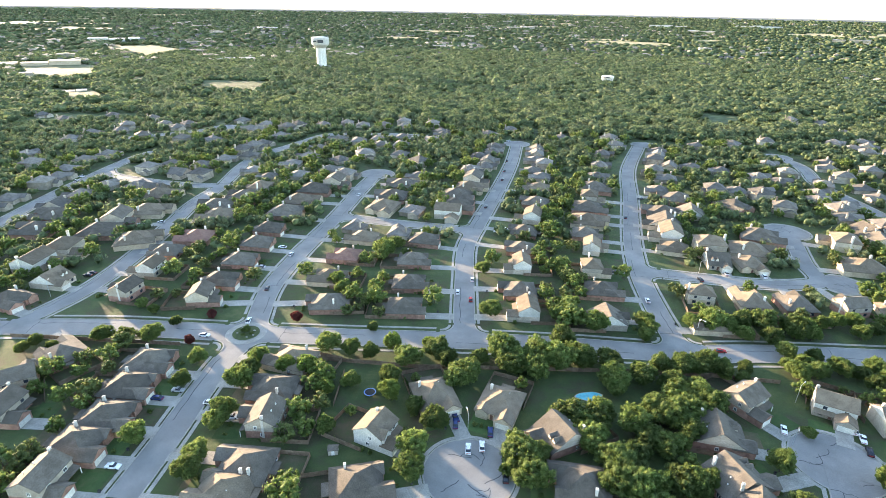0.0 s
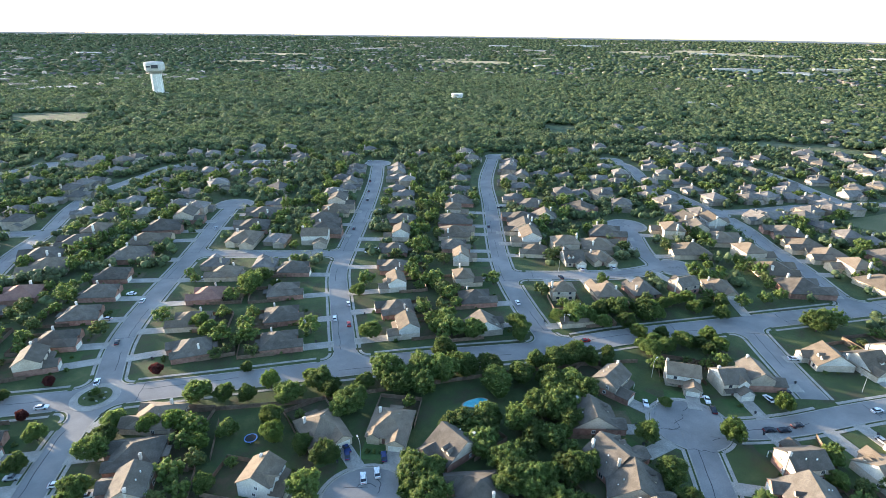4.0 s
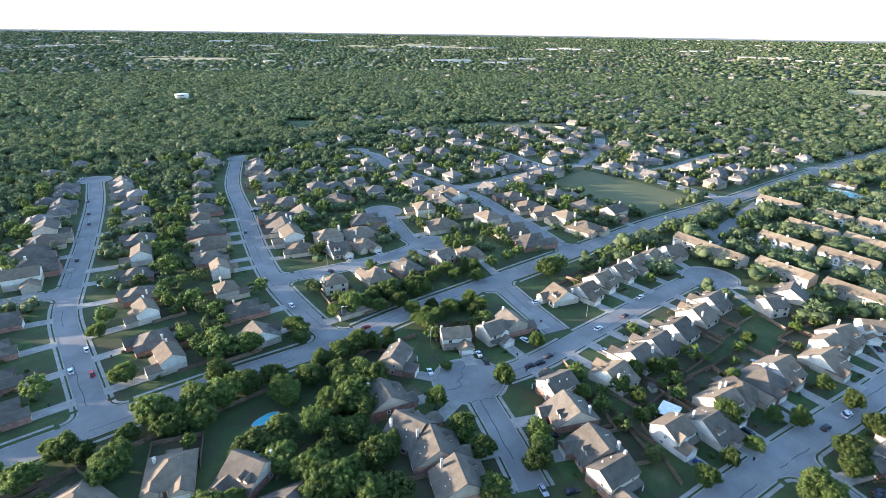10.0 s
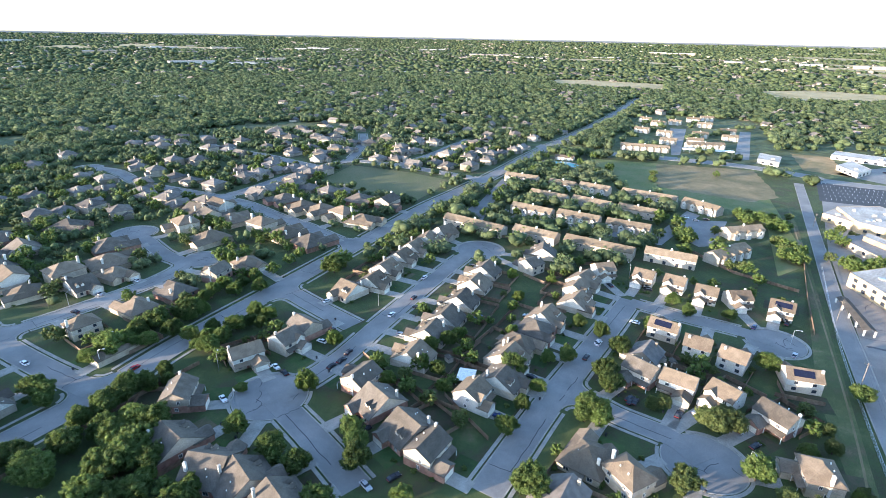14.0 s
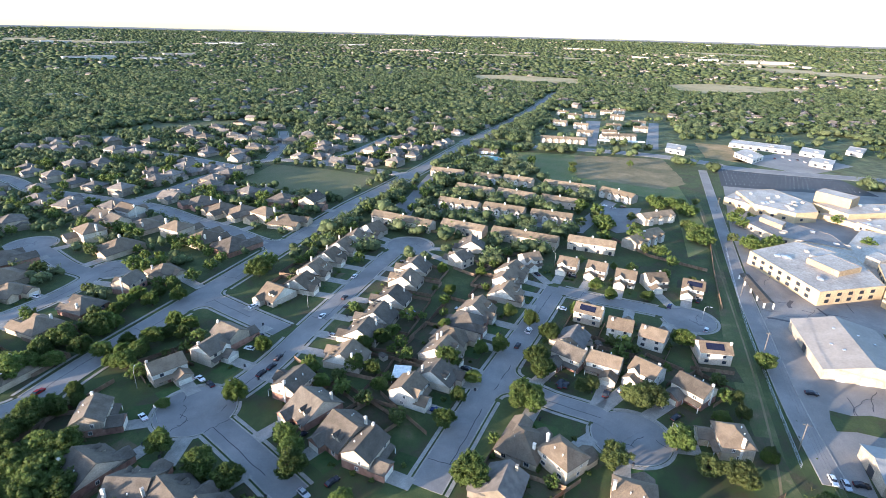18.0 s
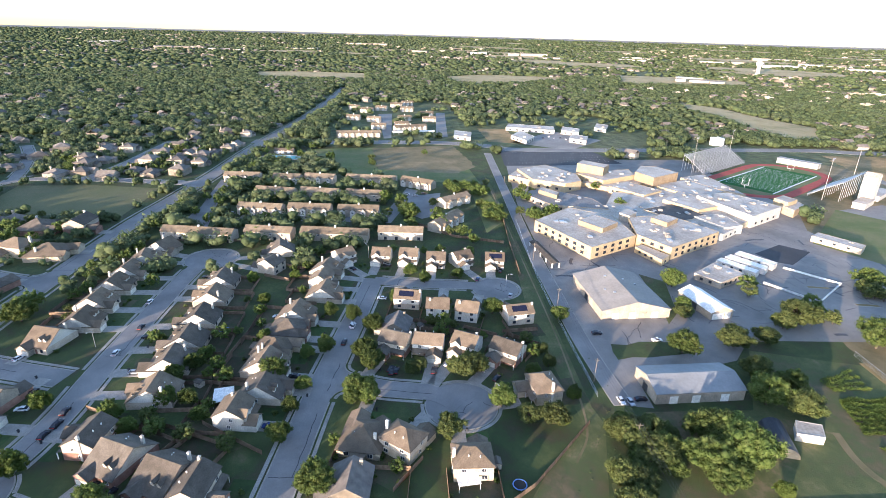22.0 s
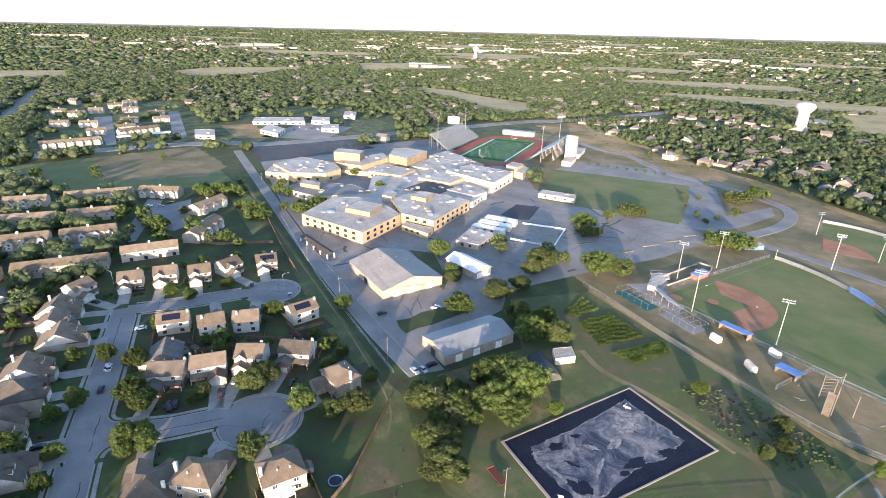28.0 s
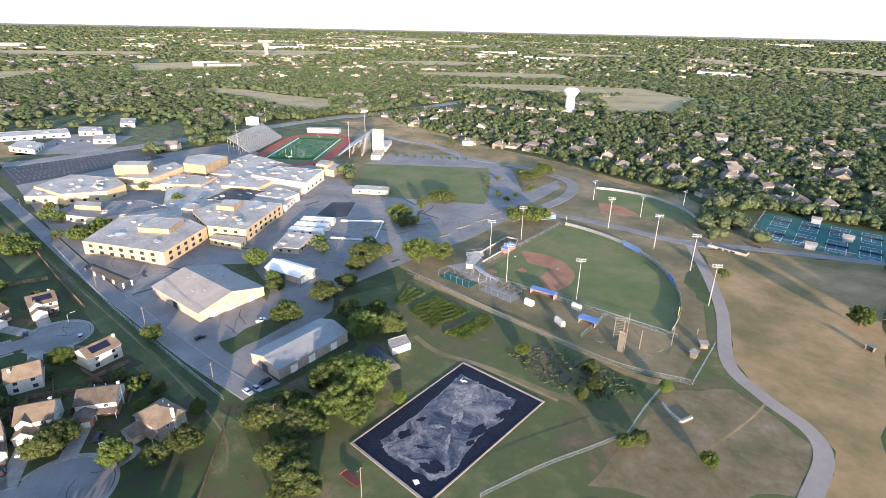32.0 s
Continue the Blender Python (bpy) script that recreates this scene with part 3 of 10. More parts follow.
def build_roads():
    for i, (name, (w, c)) in enumerate(ROADS.items()):
        z = 0.03 + 0.005 * i
        setting("road", ribbon(c, -w / 2, w / 2, -0.2, z), ROAD, "worn grey asphalt street between concrete kerbs", "road")
        mark_line(c, w / 2 + 1.5)
        kerbs, walks = Shape(), Shape()
        for side in (-1, 1):
            off = c + normals(c) * side * (w / 2 + 0.2)
            ribbon(c, side * w / 2, side * (w / 2 + 0.45), 0, 0.16, clear_of(off, name, 0.1), kerbs)
            if name not in ("SV",):
                off = c + normals(c) * side * (w / 2 + 2)
                gap = 2.4 if name == "M" else 1.1
                ribbon(c, side * (w / 2 + gap), side * (w / 2 + gap + 1.25), 0, 0.10, clear_of(off, name, 0.8), walks)
        setting("kerb", kerbs, CONCRETE, "pale concrete kerb along the street", "kerb")
        if walks.v:
            if name not in ("LP", "SV", "M2"):
                setting("pavement", walks, CONCRETE, "narrow concrete sidewalk beside the street", "sidewalk")
        # sealed cracks wander along and across the road
        rng = random.Random(i)
        seal = Shape()
        k, n = 4, normals(c)
        while k < len(c) - 12 and abs(c[k][0]) < 420:
            off = rng.uniform(-0.35, 0.35) * w
            m = rng.randint(6, 12)
            line = np.array([c[k + j] + n[k + j] * (off + rng.uniform(-0.3, 0.3)) for j in range(m) if k + j < len(c)])
            ribbon(line, -0.13, 0.13, z, z + 0.006, None, seal)
            if rng.random() < 0.6:
                a = c[k] + n[k] * -w * 0.45
                line = np.array([a + n[k] * w * 0.9 * q / 5 + np.array((rng.uniform(-0.4, 0.4), rng.uniform(-0.4, 0.4))) for q in range(6)])
                ribbon(line, -0.12, 0.12, z, z + 0.008, None, seal)
            k += m + rng.randint(3, 14)
        if seal.v:
            tagged(part("crack_seal", seal, SEAL), "dark tar seams along the asphalt", "road crack", kind="stuff")
    for i, (corner, run, centre, r, arc) in enumerate(CORNERS):
        fan = [tuple(corner)] + [tuple(p) for p in arc]
        if sum(fan[k][0] * fan[(k + 1) % len(fan)][1] - fan[(k + 1) % len(fan)][0] * fan[k][1] for k in range(len(fan))) < 0:
            fan = fan[::-1]
        setting("road_corner", Shape().prism(fan, -0.2, 0.024 - 0.004 * (i % 4)), ROAD, "rounded asphalt corner of a street junction", "road")
        out = arc - centre
        setting("kerb", ribbon(arc, 0, 0.45, 0, 0.16) if np.cross(arc[1] - arc[0], -out[0]) > 0 else ribbon(arc, -0.45, 0, 0, 0.16), CONCRETE, "curved concrete kerb at a junction", "kerb")
        ring = centre + out / r * (r - 1.8)
        setting("pavement", ribbon(ring, -0.62, 0.62, 0, 0.095), CONCRETE, "curved concrete sidewalk at a junction", "sidewalk")
        mark_line(arc, 2.5)
        mark(corner[0] - 2, corner[1] - 2, corner[0] + 2, corner[1] + 2)
    for i, (x, y, r) in enumerate(BULBS):
        mark(x - r - 1, y - r - 1, x + r + 1, y + r + 1)
        setting("turning_circle", disc(x, y, r, -0.2, 0.028 - 0.004 * (i % 3) + 0.0), ROAD, "round asphalt end of a cul-de-sac", "road")
        rng, seal = random.Random(i + 50), Shape()
        for k in range(9):
            a0, q = rng.uniform(0, 6.28), np.array((x + rng.uniform(-0.7, 0.7) * r, y + rng.uniform(-0.7, 0.7) * r))
            pts = []
            for j in range(7):
                if math.hypot(q[0] - x, q[1] - y) < r - 0.8:
                    pts.append(q.copy())
                a0 += rng.uniform(-0.7, 0.7)
                q = q + np.array((math.cos(a0), math.sin(a0))) * rng.uniform(0.8, 1.8)
            if len(pts) > 2:
                ribbon(np.array(pts), -0.11, 0.11, 0.02, 0.034 + 0.001 * k, None, seal)
        tagged(part("crack_seal", seal, SEAL), "dark tar squiggles on the turning circle", "road crack", kind="stuff")
        ring = np.array([(x + (r + 0.2) * math.cos(a), y + (r + 0.2) * math.sin(a)) for a in np.linspace(0, 2 * math.pi, 61)])
        keep = clear_of(ring, (x, y, r), 0.0)
        setting("kerb", ribbon(ring, -0.2, 0.25, 0, 0.16, keep), CONCRETE, "pale concrete kerb round the cul-de-sac", "kerb")
        walk_ring = np.array([(x + (r + 1.25) * math.cos(a), y + (r + 1.25) * math.sin(a)) for a in np.linspace(0, 2 * math.pi, 61)])
        setting("pavement", ribbon(walk_ring, -0.6, 0.6, 0, 0.10, clear_of(walk_ring, (x, y, r), 1.5)), CONCRETE, "curved concrete sidewalk round the cul-de-sac", "sidewalk")


build_roads()


def patch(name, pts, mat, label, category, z=0.012, mark_it=True):
    """A flat area of ground or paving."""
    p = [tuple(q) for q in pts]
    if mat in (GRASS, DRYGRASS, BARE, WORN, STRAW):
        rng = random.Random(len(p) * 31 + int(p[0][0]))
        q = []
        for i in range(len(p)):
            a, b = Vector(p[i]), Vector(p[(i + 1) % len(p)])
            n = max(1, min(14, int((b - a).length / 6)))
            side = Vector((a.y - b.y, b.x - a.x)).normalized() if (b - a).length else Vector((0, 0))
            q += [tuple(a.lerp(b, k / n) + side * (rng.uniform(-1.6, 1.6) if k else 0)) for k in range(n)]
        p = q
    area = sum(p[i][0] * p[(i + 1) % len(p)][1] - p[(i + 1) % len(p)][0] * p[i][1] for i in range(len(p)))
    if area < 0:
        p = p[::-1]
    if mark_it:
        mark_poly(p)
    return setting(name, Shape().prism(p, -0.3, z), mat, label, category)


# open ground that stays free of houses and yard trees
mark_poly([(391.0, 295.0), (460.6, 304.2), (460.9, 246.3), (451.3, 192.0), (411.8, 189.2), (375.0, 190.8), (384.0, 245.3)])
mark_poly([(609.6, 99.3), (633.3, -73.8), (531.9, -116.5), (366.1, -82.6), (336.0, -61.4), (463.2, -67.4), (487.6, 39.4)])

# ---- houses ----
SOLAR = plain("solar_glass", (0.012, 0.014, 0.03), 0.15)
CHIMNEY = plain("painted_chimney", (0.52, 0.48, 0.42), 0.8, per_object=0.25)


def window(parent, x, y, z, w, h, face, mat_frame=TRIM, detail=2):
    """A framed pane on a wall that faces -y, +y, -x or +x."""
    turn = {"-y": 0, "+x": 90, "+y": 180, "-x": 270}[face]
    at = pose(x, y, z, 0, 0, turn)
    if detail < 2:
        return part("window", Shape().box(-w / 2, -0.06, -h / 2, w / 2, 0.02, h / 2), GLASS, parent, "", at)
    fr = Shape()
    for a in ((-w / 2 - 0.1, -h / 2 - 0.1, -w / 2, h / 2 + 0.1), (w / 2, -h / 2 - 0.1, w / 2 + 0.1, h / 2 + 0.1), (-w / 2, -h / 2 - 0.1, w / 2, -h / 2), (-w / 2, h / 2, w / 2, h / 2 + 0.1), (-0.03, -h / 2, 0.03, h / 2)):
        fr.box(a[0], -0.09, a[1], a[2], 0.02, a[3])
    ob = part("window", fr, mat_frame, parent, "", at)
    part("pane", Shape().box(-w / 2, -0.04, -h / 2, w / 2, 0.0, h / 2), GLASS, ob)
    return ob


def chimney(parent, x, y, z0, z1, mat):
    s = Shape().box(x - 0.45, y - 0.38, z0, x + 0.45, y + 0.38, z1 - 0.5).box(x - 0.53, y - 0.46, z1 - 0.5, x + 0.53, y + 0.46, z1 - 0.36).box(x - 0.2, y - 0.2, z1 - 0.36, x + 0.2, y + 0.2, z1 - 0.1)
    part("chimney", s, CHIMNEY, parent)


def vents(parent, pts):
    for x, y, z in pts:
        part("roof_vent", Shape().box(x - 0.15, y - 0.15, z - 0.4, x + 0.15, y + 0.15, z + 0.25), TRIM, parent)


def garage(parent, x, y, w=4.8):
    s = Shape().box(x - w / 2, y - 0.08, 0.05, x + w / 2, y + 0.05, 2.2)
    for k in range(4):
        s.box(x - w / 2 + 0.05, y - 0.12, 0.12 + k * 0.53, x + w / 2 - 0.05, y - 0.08, 0.55 + k * 0.53)
    part("garage_door", s, GARAGE, parent)


def finish(h, detail, flip, hw, gx, yf, ygar, hd, chim, vent, low=True):
    """Doors, windows, chimney and vents, fewer of them on houses far from the flight."""
    if detail:
        garage(h, gx, ygar)
        part("front_door", Shape().box(-flip * 1.0 - 0.5, yf - 0.07, 0.1, -flip * 1.0 + 0.5, yf + 0.05, 2.2), DOORP, h)
        window(h, -flip * (hw - 2.4), yf, 1.6, 1.3, 1.4, "-y", TRIM, detail)
        for x in (-hw * 0.55, hw * 0.55):
            window(h, x, hd, 1.6, 1.6, 1.4, "+y", TRIM, detail)
    if detail > 1:
        window(h, -hw, 2, 1.6, 1.0, 1.2, "-x")
        window(h, hw, 3, 1.6, 1.0, 1.2, "+x")
        vents(h, vent)
    if not low and detail:
        for x in (-hw * 0.5, hw * 0.5):
            window(h, x, yf, 4.3, 1.3, 1.2, "-y", TRIM, detail)
            window(h, x, hd, 4.3, 1.3, 1.2, "+y", TRIM, detail)
        if detail > 1:
            window(h, -hw, 1, 4.3, 0.9, 1.2, "-x")
            window(h, hw, 1, 4.3, 0.9, 1.2, "+x")
    chimney(h, *chim)


def house_low(detail, wall, roof, w=14.0, d=17.0, flip=1):
    """One storey under a hip roof, the garage under a gable towards the street."""
    h = new("house")
    hw, hd = w / 2, d / 2
    z = 2.9
    part("wall", Shape().box(-hw, -hd + 3, 0, hw, hd, z), wall, h)
    gx0, gx1 = sorted((flip * hw, flip * (hw - 6.4)))
    wing = Shape().box(gx0, -hd, 0, gx1, -hd + 3.2, z).gable_end(gx0, gx1, -hd, -hd + 3.4, z, 1.9)
    part("garage_wing", wing, wall, h)
    part("roof", Shape().hip(-hw, -hd + 3, hw, hd, z, min(w, d - 3) * 0.30), roof, h)
    bx0, bx1 = sorted((-flip * (hw + 0.1), -flip * (hw - 5.2)))
    part("bay_roof", Shape().gable(bx0 + 0.3, -hd + 2.2, bx1 - 0.3, -hd + 8, z, 1.6, "y", 0.3), roof, h)
    part("bay_wall", Shape().box(bx0 + 0.5, -hd + 2.3, 0, bx1 - 0.5, -hd + 3.2, z).gable_end(bx0 + 0.5, bx1 - 0.5, -hd + 2.3, -hd + 3.4, z, 1.35), wall, h)
    if detail:
        part("patio_roof", Shape().box(-2.5, hd, 2.45, 2.5, hd + 2.6, 2.6), roof, h)
    part("wing_roof", Shape().gable(gx0, -hd, gx1, -hd + 9, z, 1.9), roof, h)
    finish(h, detail, flip, hw, (gx0 + gx1) / 2, -hd + 3, -hd, hd, (-flip * (hw - 2.5), hd - 4.5, 2.5, z + 4.1, TRIM), [(flip * 2.4, 3.5, z + 2.6), (flip * 3.5, 1.5, z + 1.9)])
    return h


def cross_end(s, x0, x1, y0, y1, z, rise):
    """The triangular side walls under a roof whose ridge runs along x."""
    n, c = len(s.v), (y0 + y1) / 2
    for x in (x0, x1):
        s.v += [(x, y0, z), (x, y1, z), (x, c, z + rise)]
    s.f += [(n + 2, n + 1, n), (n + 3, n + 4, n + 5), (n, n + 3, n + 5, n + 2), (n + 1, n + 2, n + 5, n + 4), (n, n + 1, n + 4, n + 3)]
    return s


def house_long(detail, wall, end, roof, w=11.5, d=18.0, flip=1, z=3.0):
    """A house under one broad roof, ridge along the street, pale gables on its sides, garage gable in front."""
    h = new("house")
    hw, hd = w / 2, d / 2
    tall = z > 4
    y0, y1 = -hd + (4.0 if tall else 2.4), hd
    r = (y1 - y0) * (0.29 if tall else 0.31)
    part("wall", Shape().box(-hw, y0, 0, hw, y1, z), wall, h)
    part("gable_wall", cross_end(Shape(), -hw, hw, y0, y1, z, r), end, h)
    part("roof", Shape().gable(-hw, y0, hw, y1, z, r, "x", 0.4), roof, h)
    gx0, gx1 = sorted((flip * hw, flip * (hw - 5.8)))
    low = 2.9
    part("garage_wing", Shape().box(gx0, -hd, 0, gx1, y0 + 0.1, low).gable_end(gx0, gx1, -hd, y0 + 0.1, low, 1.9), wall if not tall else end, h)
    part("wing_roof", Shape().gable(gx0, -hd, gx1, y0 + (0.3 if tall else 4.5), low, 1.9, "y", 0.35), roof, h)
    if tall:
        px0, px1 = sorted((-flip * hw, flip * (hw - 5.8)))
        part("porch_roof", Shape().add([(px0, y0 - 2.0, 2.5), (px1, y0 - 2.0, 2.5), (px1, y0, 3.2), (px0, y0, 3.2), (px0, y0 - 2.0, 2.65), (px1, y0 - 2.0, 2.65), (px1, y0, 3.35), (px0, y0, 3.35)], [(3, 2, 1, 0), (4, 5, 6, 7), (0, 1, 5, 4), (1, 2, 6, 5), (2, 3, 7, 6), (3, 0, 4, 7)]), roof, h)
        b0, b1 = sorted((flip * 0.4, flip * (hw - 0.6)))
        part("bay_wall", Shape().box(b0, y0 - 0.7, low, b1, y0 + 0.1, z).gable_end(b0, b1, y0 - 0.7, y0 + 2, z, 1.7), end, h)
        part("bay_roof", Shape().gable(b0, y0 - 0.7, b1, y0 + 4.2, z, 1.7, "y", 0.3), roof, h)
    elif detail:
        slope = r / ((y1 - y0) / 2)
        for x in (-flip * 1.3, -flip * 3.6):
            zz = z + slope * 2.2
            part("dormer", Shape().box(x - 0.7, y0 + 2.2, zz - 0.4, x + 0.7, y0 + 4.6, zz + 1.2).gable_end(x - 0.7, x + 0.7, y0 + 2.2, y0 + 4.6, zz + 1.2, 0.7), end, h)
            part("dormer_roof", Shape().gable(x - 0.7, y0 + 2.2, x + 0.7, y0 + 5.6, zz + 1.2, 0.7, "y", 0.2), roof, h)
    finish(h, detail, flip, hw, (gx0 + gx1) / 2, y0, -hd, hd, (-flip * (hw - 1.6), hd - 3.6, 2.5, z + r + 0.6, end), [(flip * 1.4, hd - 4.5, z + r * 0.6), (flip * 2.6, hd - 2.8, z + r * 0.37)], not tall)
    return h


def house_tall(detail, wall, upper, roof, w=12.5, d=14.0, flip=1, hipped=False):
    """Two storeys at the back, a one-storey garage wing in front."""
    h = new("house")
    hw, hd = w / 2, d / 2
    low, top = 2.9, 5.6
    yf = -hd + 5.0
    part("wall", Shape().box(-hw, yf, 0, hw, hd, low), wall, h)
    gx0, gx1 = sorted((flip * hw, flip * (hw - 6.2)))
    up = Shape().box(-hw + 0.02, yf + 0.02, low, hw - 0.02, hd - 0.02, top)
    r = (hd - yf) * 0.29
    if not hipped:
        n = len(up.v)
        c = (yf + hd) / 2
        for x in (-hw + 0.02, hw - 0.02):
            up.v += [(x, yf + 0.02, top), (x, hd - 0.02, top), (x, c, top + r)]
        up.f += [(n + 2, n + 1, n), (n + 3, n + 4, n + 5), (n, n + 3, n + 5, n + 2), (n + 1, n + 2, n + 5, n + 4)]
    part("upper_wall", up, upper, h)
    part("garage_wing", Shape().box(gx0, -hd, 0, gx1, yf + 0.1, low).gable_end(gx0, gx1, -hd, yf + 0.1, low, 1.8), wall, h)
    rf = Shape().hip(-hw, yf, hw, hd, top, w * 0.27) if hipped else Shape().gable(-hw, yf, hw, hd, top, r, "x")
    part("roof", rf, roof, h)
    part("wing_roof", Shape().gable(gx0, -hd, gx1, yf + 0.3, low, 1.8), roof, h)
    if detail:
        px0, px1 = sorted((-flip * hw, flip * (hw - 6.2)))
        part("porch_roof", Shape().add([(px0, yf - 2.2, 2.5), (px1, yf - 2.2, 2.5), (px1, yf, 3.3), (px0, yf, 3.3), (px0, yf - 2.2, 2.65), (px1, yf - 2.2, 2.65), (px1, yf, 3.45), (px0, yf, 3.45)], [(3, 2, 1, 0), (4, 5, 6, 7), (0, 1, 5, 4), (1, 2, 6, 5), (2, 3, 7, 6), (3, 0, 4, 7)]), roof, h)
        for x in (px0 + 0.2, px1 - 0.2) if detail > 1 else ():
            part("porch_post", Shape().box(x - 0.1, yf - 2.1, 0, x + 0.1, yf - 1.9, 2.55), TRIM, h)
    finish(h, detail, flip, hw, (gx0 + gx1) / 2, yf, -hd, hd, (-flip * (hw - 0.2), 3.4, 0, top + r + 1.1, upper), [(1.5, 5.0, top + r * 0.75), (-2, 5.3, top + r * 0.7)], False)
    return h


STYLES = {
    "a": (house_low, (TANBRICK, ROOF_TAN, 14, 18, 1), "single-storey tan brick house with a brown hip roof"),
    "b": (house_low, (BRICK, ROOF_GREY, 14.5, 18, -1), "single-storey red-brown brick house with a grey-brown hip roof"),
    "c": (house_long, (SIDING, WHITE, ROOF_GREY, 11.8, 18, 1), "cream house under a broad grey gable roof with dormers"),
    "d": (house_tall, (SIDING, WHITE, ROOF_TAN, 12.5, 14.5, 1), "two-storey white-sided house with a tan gabled roof"),
    "e": (house_tall, (BRICK, SIDING, ROOF_GREY, 12.5, 15, -1), "two-storey brick and cream-sided house with a grey gabled roof"),
    "f": (house_tall, (TANBRICK, SIDING, ROOF_TAN, 12, 15, -1, True), "two-storey tan brick house with a hipped tan roof"),
    "g": (house_long, (BRICK, SIDING, ROOF_GREY, 12.2, 19, -1), "brick house with pale side gables and a broad grey roof"),
    "h": (house_long, (SIDING, WHITE, ROOF_TAN, 11.8, 18, -1), "white-gabled house under a broad tan roof with dormers"),
    "k": (house_low, (BRICK, ROOF_RED, 14, 17, 1), "single-storey brick house with a reddish hip roof"),
    "m": (house_long, (SIDING, WHITE, ROOF_GREY, 10.5, 15, 1, 5.4), "two-storey white house with a grey roof and front gable"),
    "n": (house_long, (WHITE, WHITE, ROOF_TAN, 10.5, 14.5, -1, 5.4), "two-storey white house with a tan roof and front gable"),
}
WIDTH = {k: v[1][2] if v[0] is house_low else v[1][3] for k, v in STYLES.items()}
FLIP = {k: 1 if 1 in v[1] else -1 for k, v in STYLES.items()}
MODELS = {}
drive_mesh = Shape().box(-2.6, -1, -0.1, 2.6, 0, 0.14).mesh("driveway", CONCRETE)
yard_mesh = Shape().box(-1, -1, -0.2, 1, 1, 0.016).mesh("yard", YARD)
lawn_mesh = Shape().box(-1, -1, -0.2, 1, 1, 0.02).mesh("lawn", LAWN)
HOUSE_AT, DRIVE_AT, PLACED = [], [], []
FAR_WALLS, FAR_ROOFS = Shape(), Shape()


def distant_house(kind, m):
    """A far house with its wing, roof and chimney, joined to the rest of the far roofs."""
    tall = kind in "defmn"
    w, d, z = 6.2, 7.5, 5.4 if tall else 2.9
    s, r = Shape().box(-w, -d + 3, 0, w, d, z).box(0, -d, 0, w, -d + 3.2, 2.9).box(-w + 1, d - 4, 0, -w + 2, d - 3, z + 4), Shape()
    if kind in "cghmn":
        cross_end(s, -w, w, -d + 3, d, z, 3.6)
        r.gable(-w, -d + 3, w, d, z, 3.6, "x")
    else:
        r.hip(-w, -d + 3, w, d, z, 3.4)
    s.gable_end(0, w, -d, -d + 3.2, 2.9, 1.6)
    r.gable(0, -d, w, -d + 5, 2.9, 1.6)
    FAR_WALLS.add(s.v, s.f, m)
    FAR_ROOFS.add(r.v, r.f, m)


def place_house(kind, x, y, deg, drive=8.0):
    """One house, its front towards deg - 90; a driveway and lawn before it."""
    far = math.hypot(x, y)
    detail = 2 if far < 200 else 1 if far < 330 else 0
    m = pose(x, y, 0, 0, 0, deg)
    if far > 330 and y > 185:
        m = m @ Matrix.Diagonal((1.16, 1.16, 1.08, 1))
    if far > 430 or len(HOUSE_AT) > 330:
        HOUSE_AT.append((x, y, deg))
        mark(x - 7.5, y - 7.5, x + 7.5, y + 7.5, 2)
        distant_house(kind, m)
        return
    made = MODELS.get((kind, detail))
    if made:
        ob = copy_thing(made, m)
    else:
        make, args, text = STYLES[kind]
        ob = make(detail, *args)
        tagged(ob, text, "house", "houses along the streets")
        ob.matrix_basis = m
        MODELS[kind, detail] = ob
    PLACED.append((x, y, deg, kind, ob))
    HOUSE_AT.append((x, y, deg))
    mark(x - 7.5, y - 7.5, x + 7.5, y + 7.5, 2)
    side = FLIP[kind] * (WIDTH[kind] / 2 - 3.2)
    if drive and far < 420:
        dv = new("driveway", drive_mesh)
        for reach in np.arange(8.0, 24.0, 0.5):
            q = m @ Vector((side, -7.3 - reach, 0))
            if min(float(np.hypot(c[:, 0] - q.x, c[:, 1] - q.y).min()) - w / 2 for w, c in ROADS.values()) < 0.3 or min(math.hypot(bx - q.x, by - q.y) - br for bx, by, br in BULBS) < 0.3:
                drive = reach
                break
        dv.matrix_basis = m @ pose(side, -7.3, 0) @ Matrix.Diagonal((1, drive, 1, 1))
        tagged(dv, "pale concrete driveway up to a garage", "driveway", "driveways", "structure")
        if far < 330:
            spot = m @ pose(side, -11.0, 0)
            DRIVE_AT.append((spot.translation.x, spot.translation.y, deg))
            lw = new("lawn", yard_mesh if len(PLACED) % 3 == 0 else lawn_mesh)
            lw.matrix_basis = m @ pose(-FLIP[kind] * 2.8, -9.5, 0) @ Matrix.Diagonal((4.6, 4.2, 1, 1))
            tagged(lw, "mown green front lawn", "lawn", "front lawns", "structure")
            if far < 300 and not taken(*(m @ Vector((0, 14, 0)))[:2]) & 1:
                yd = new("lawn", yard_mesh)
                yd.matrix_basis = m @ pose(0, 13, 0) @ Matrix.Diagonal((7.8, 5.4, 1 + 0.2 * (len(PLACED) % 5), 1))
                tagged(yd, "worn grass and bare soil of a back yard", "lawn", "back yards", "structure")
        c, s = math.cos(radians(deg - 90)), math.sin(radians(deg - 90))
        for k in range(8, 17, 2):
            px, py = x + c * k + math.cos(radians(deg)) * side, y + s * k + math.sin(radians(deg)) * side
            mark(px - 1.5, py - 1.5, px + 1.5, py + 1.5)


def homes(kinds, rows):
    for kind, (x, y, deg) in zip(kinds, rows):
        place_house(kind, x, y, deg)


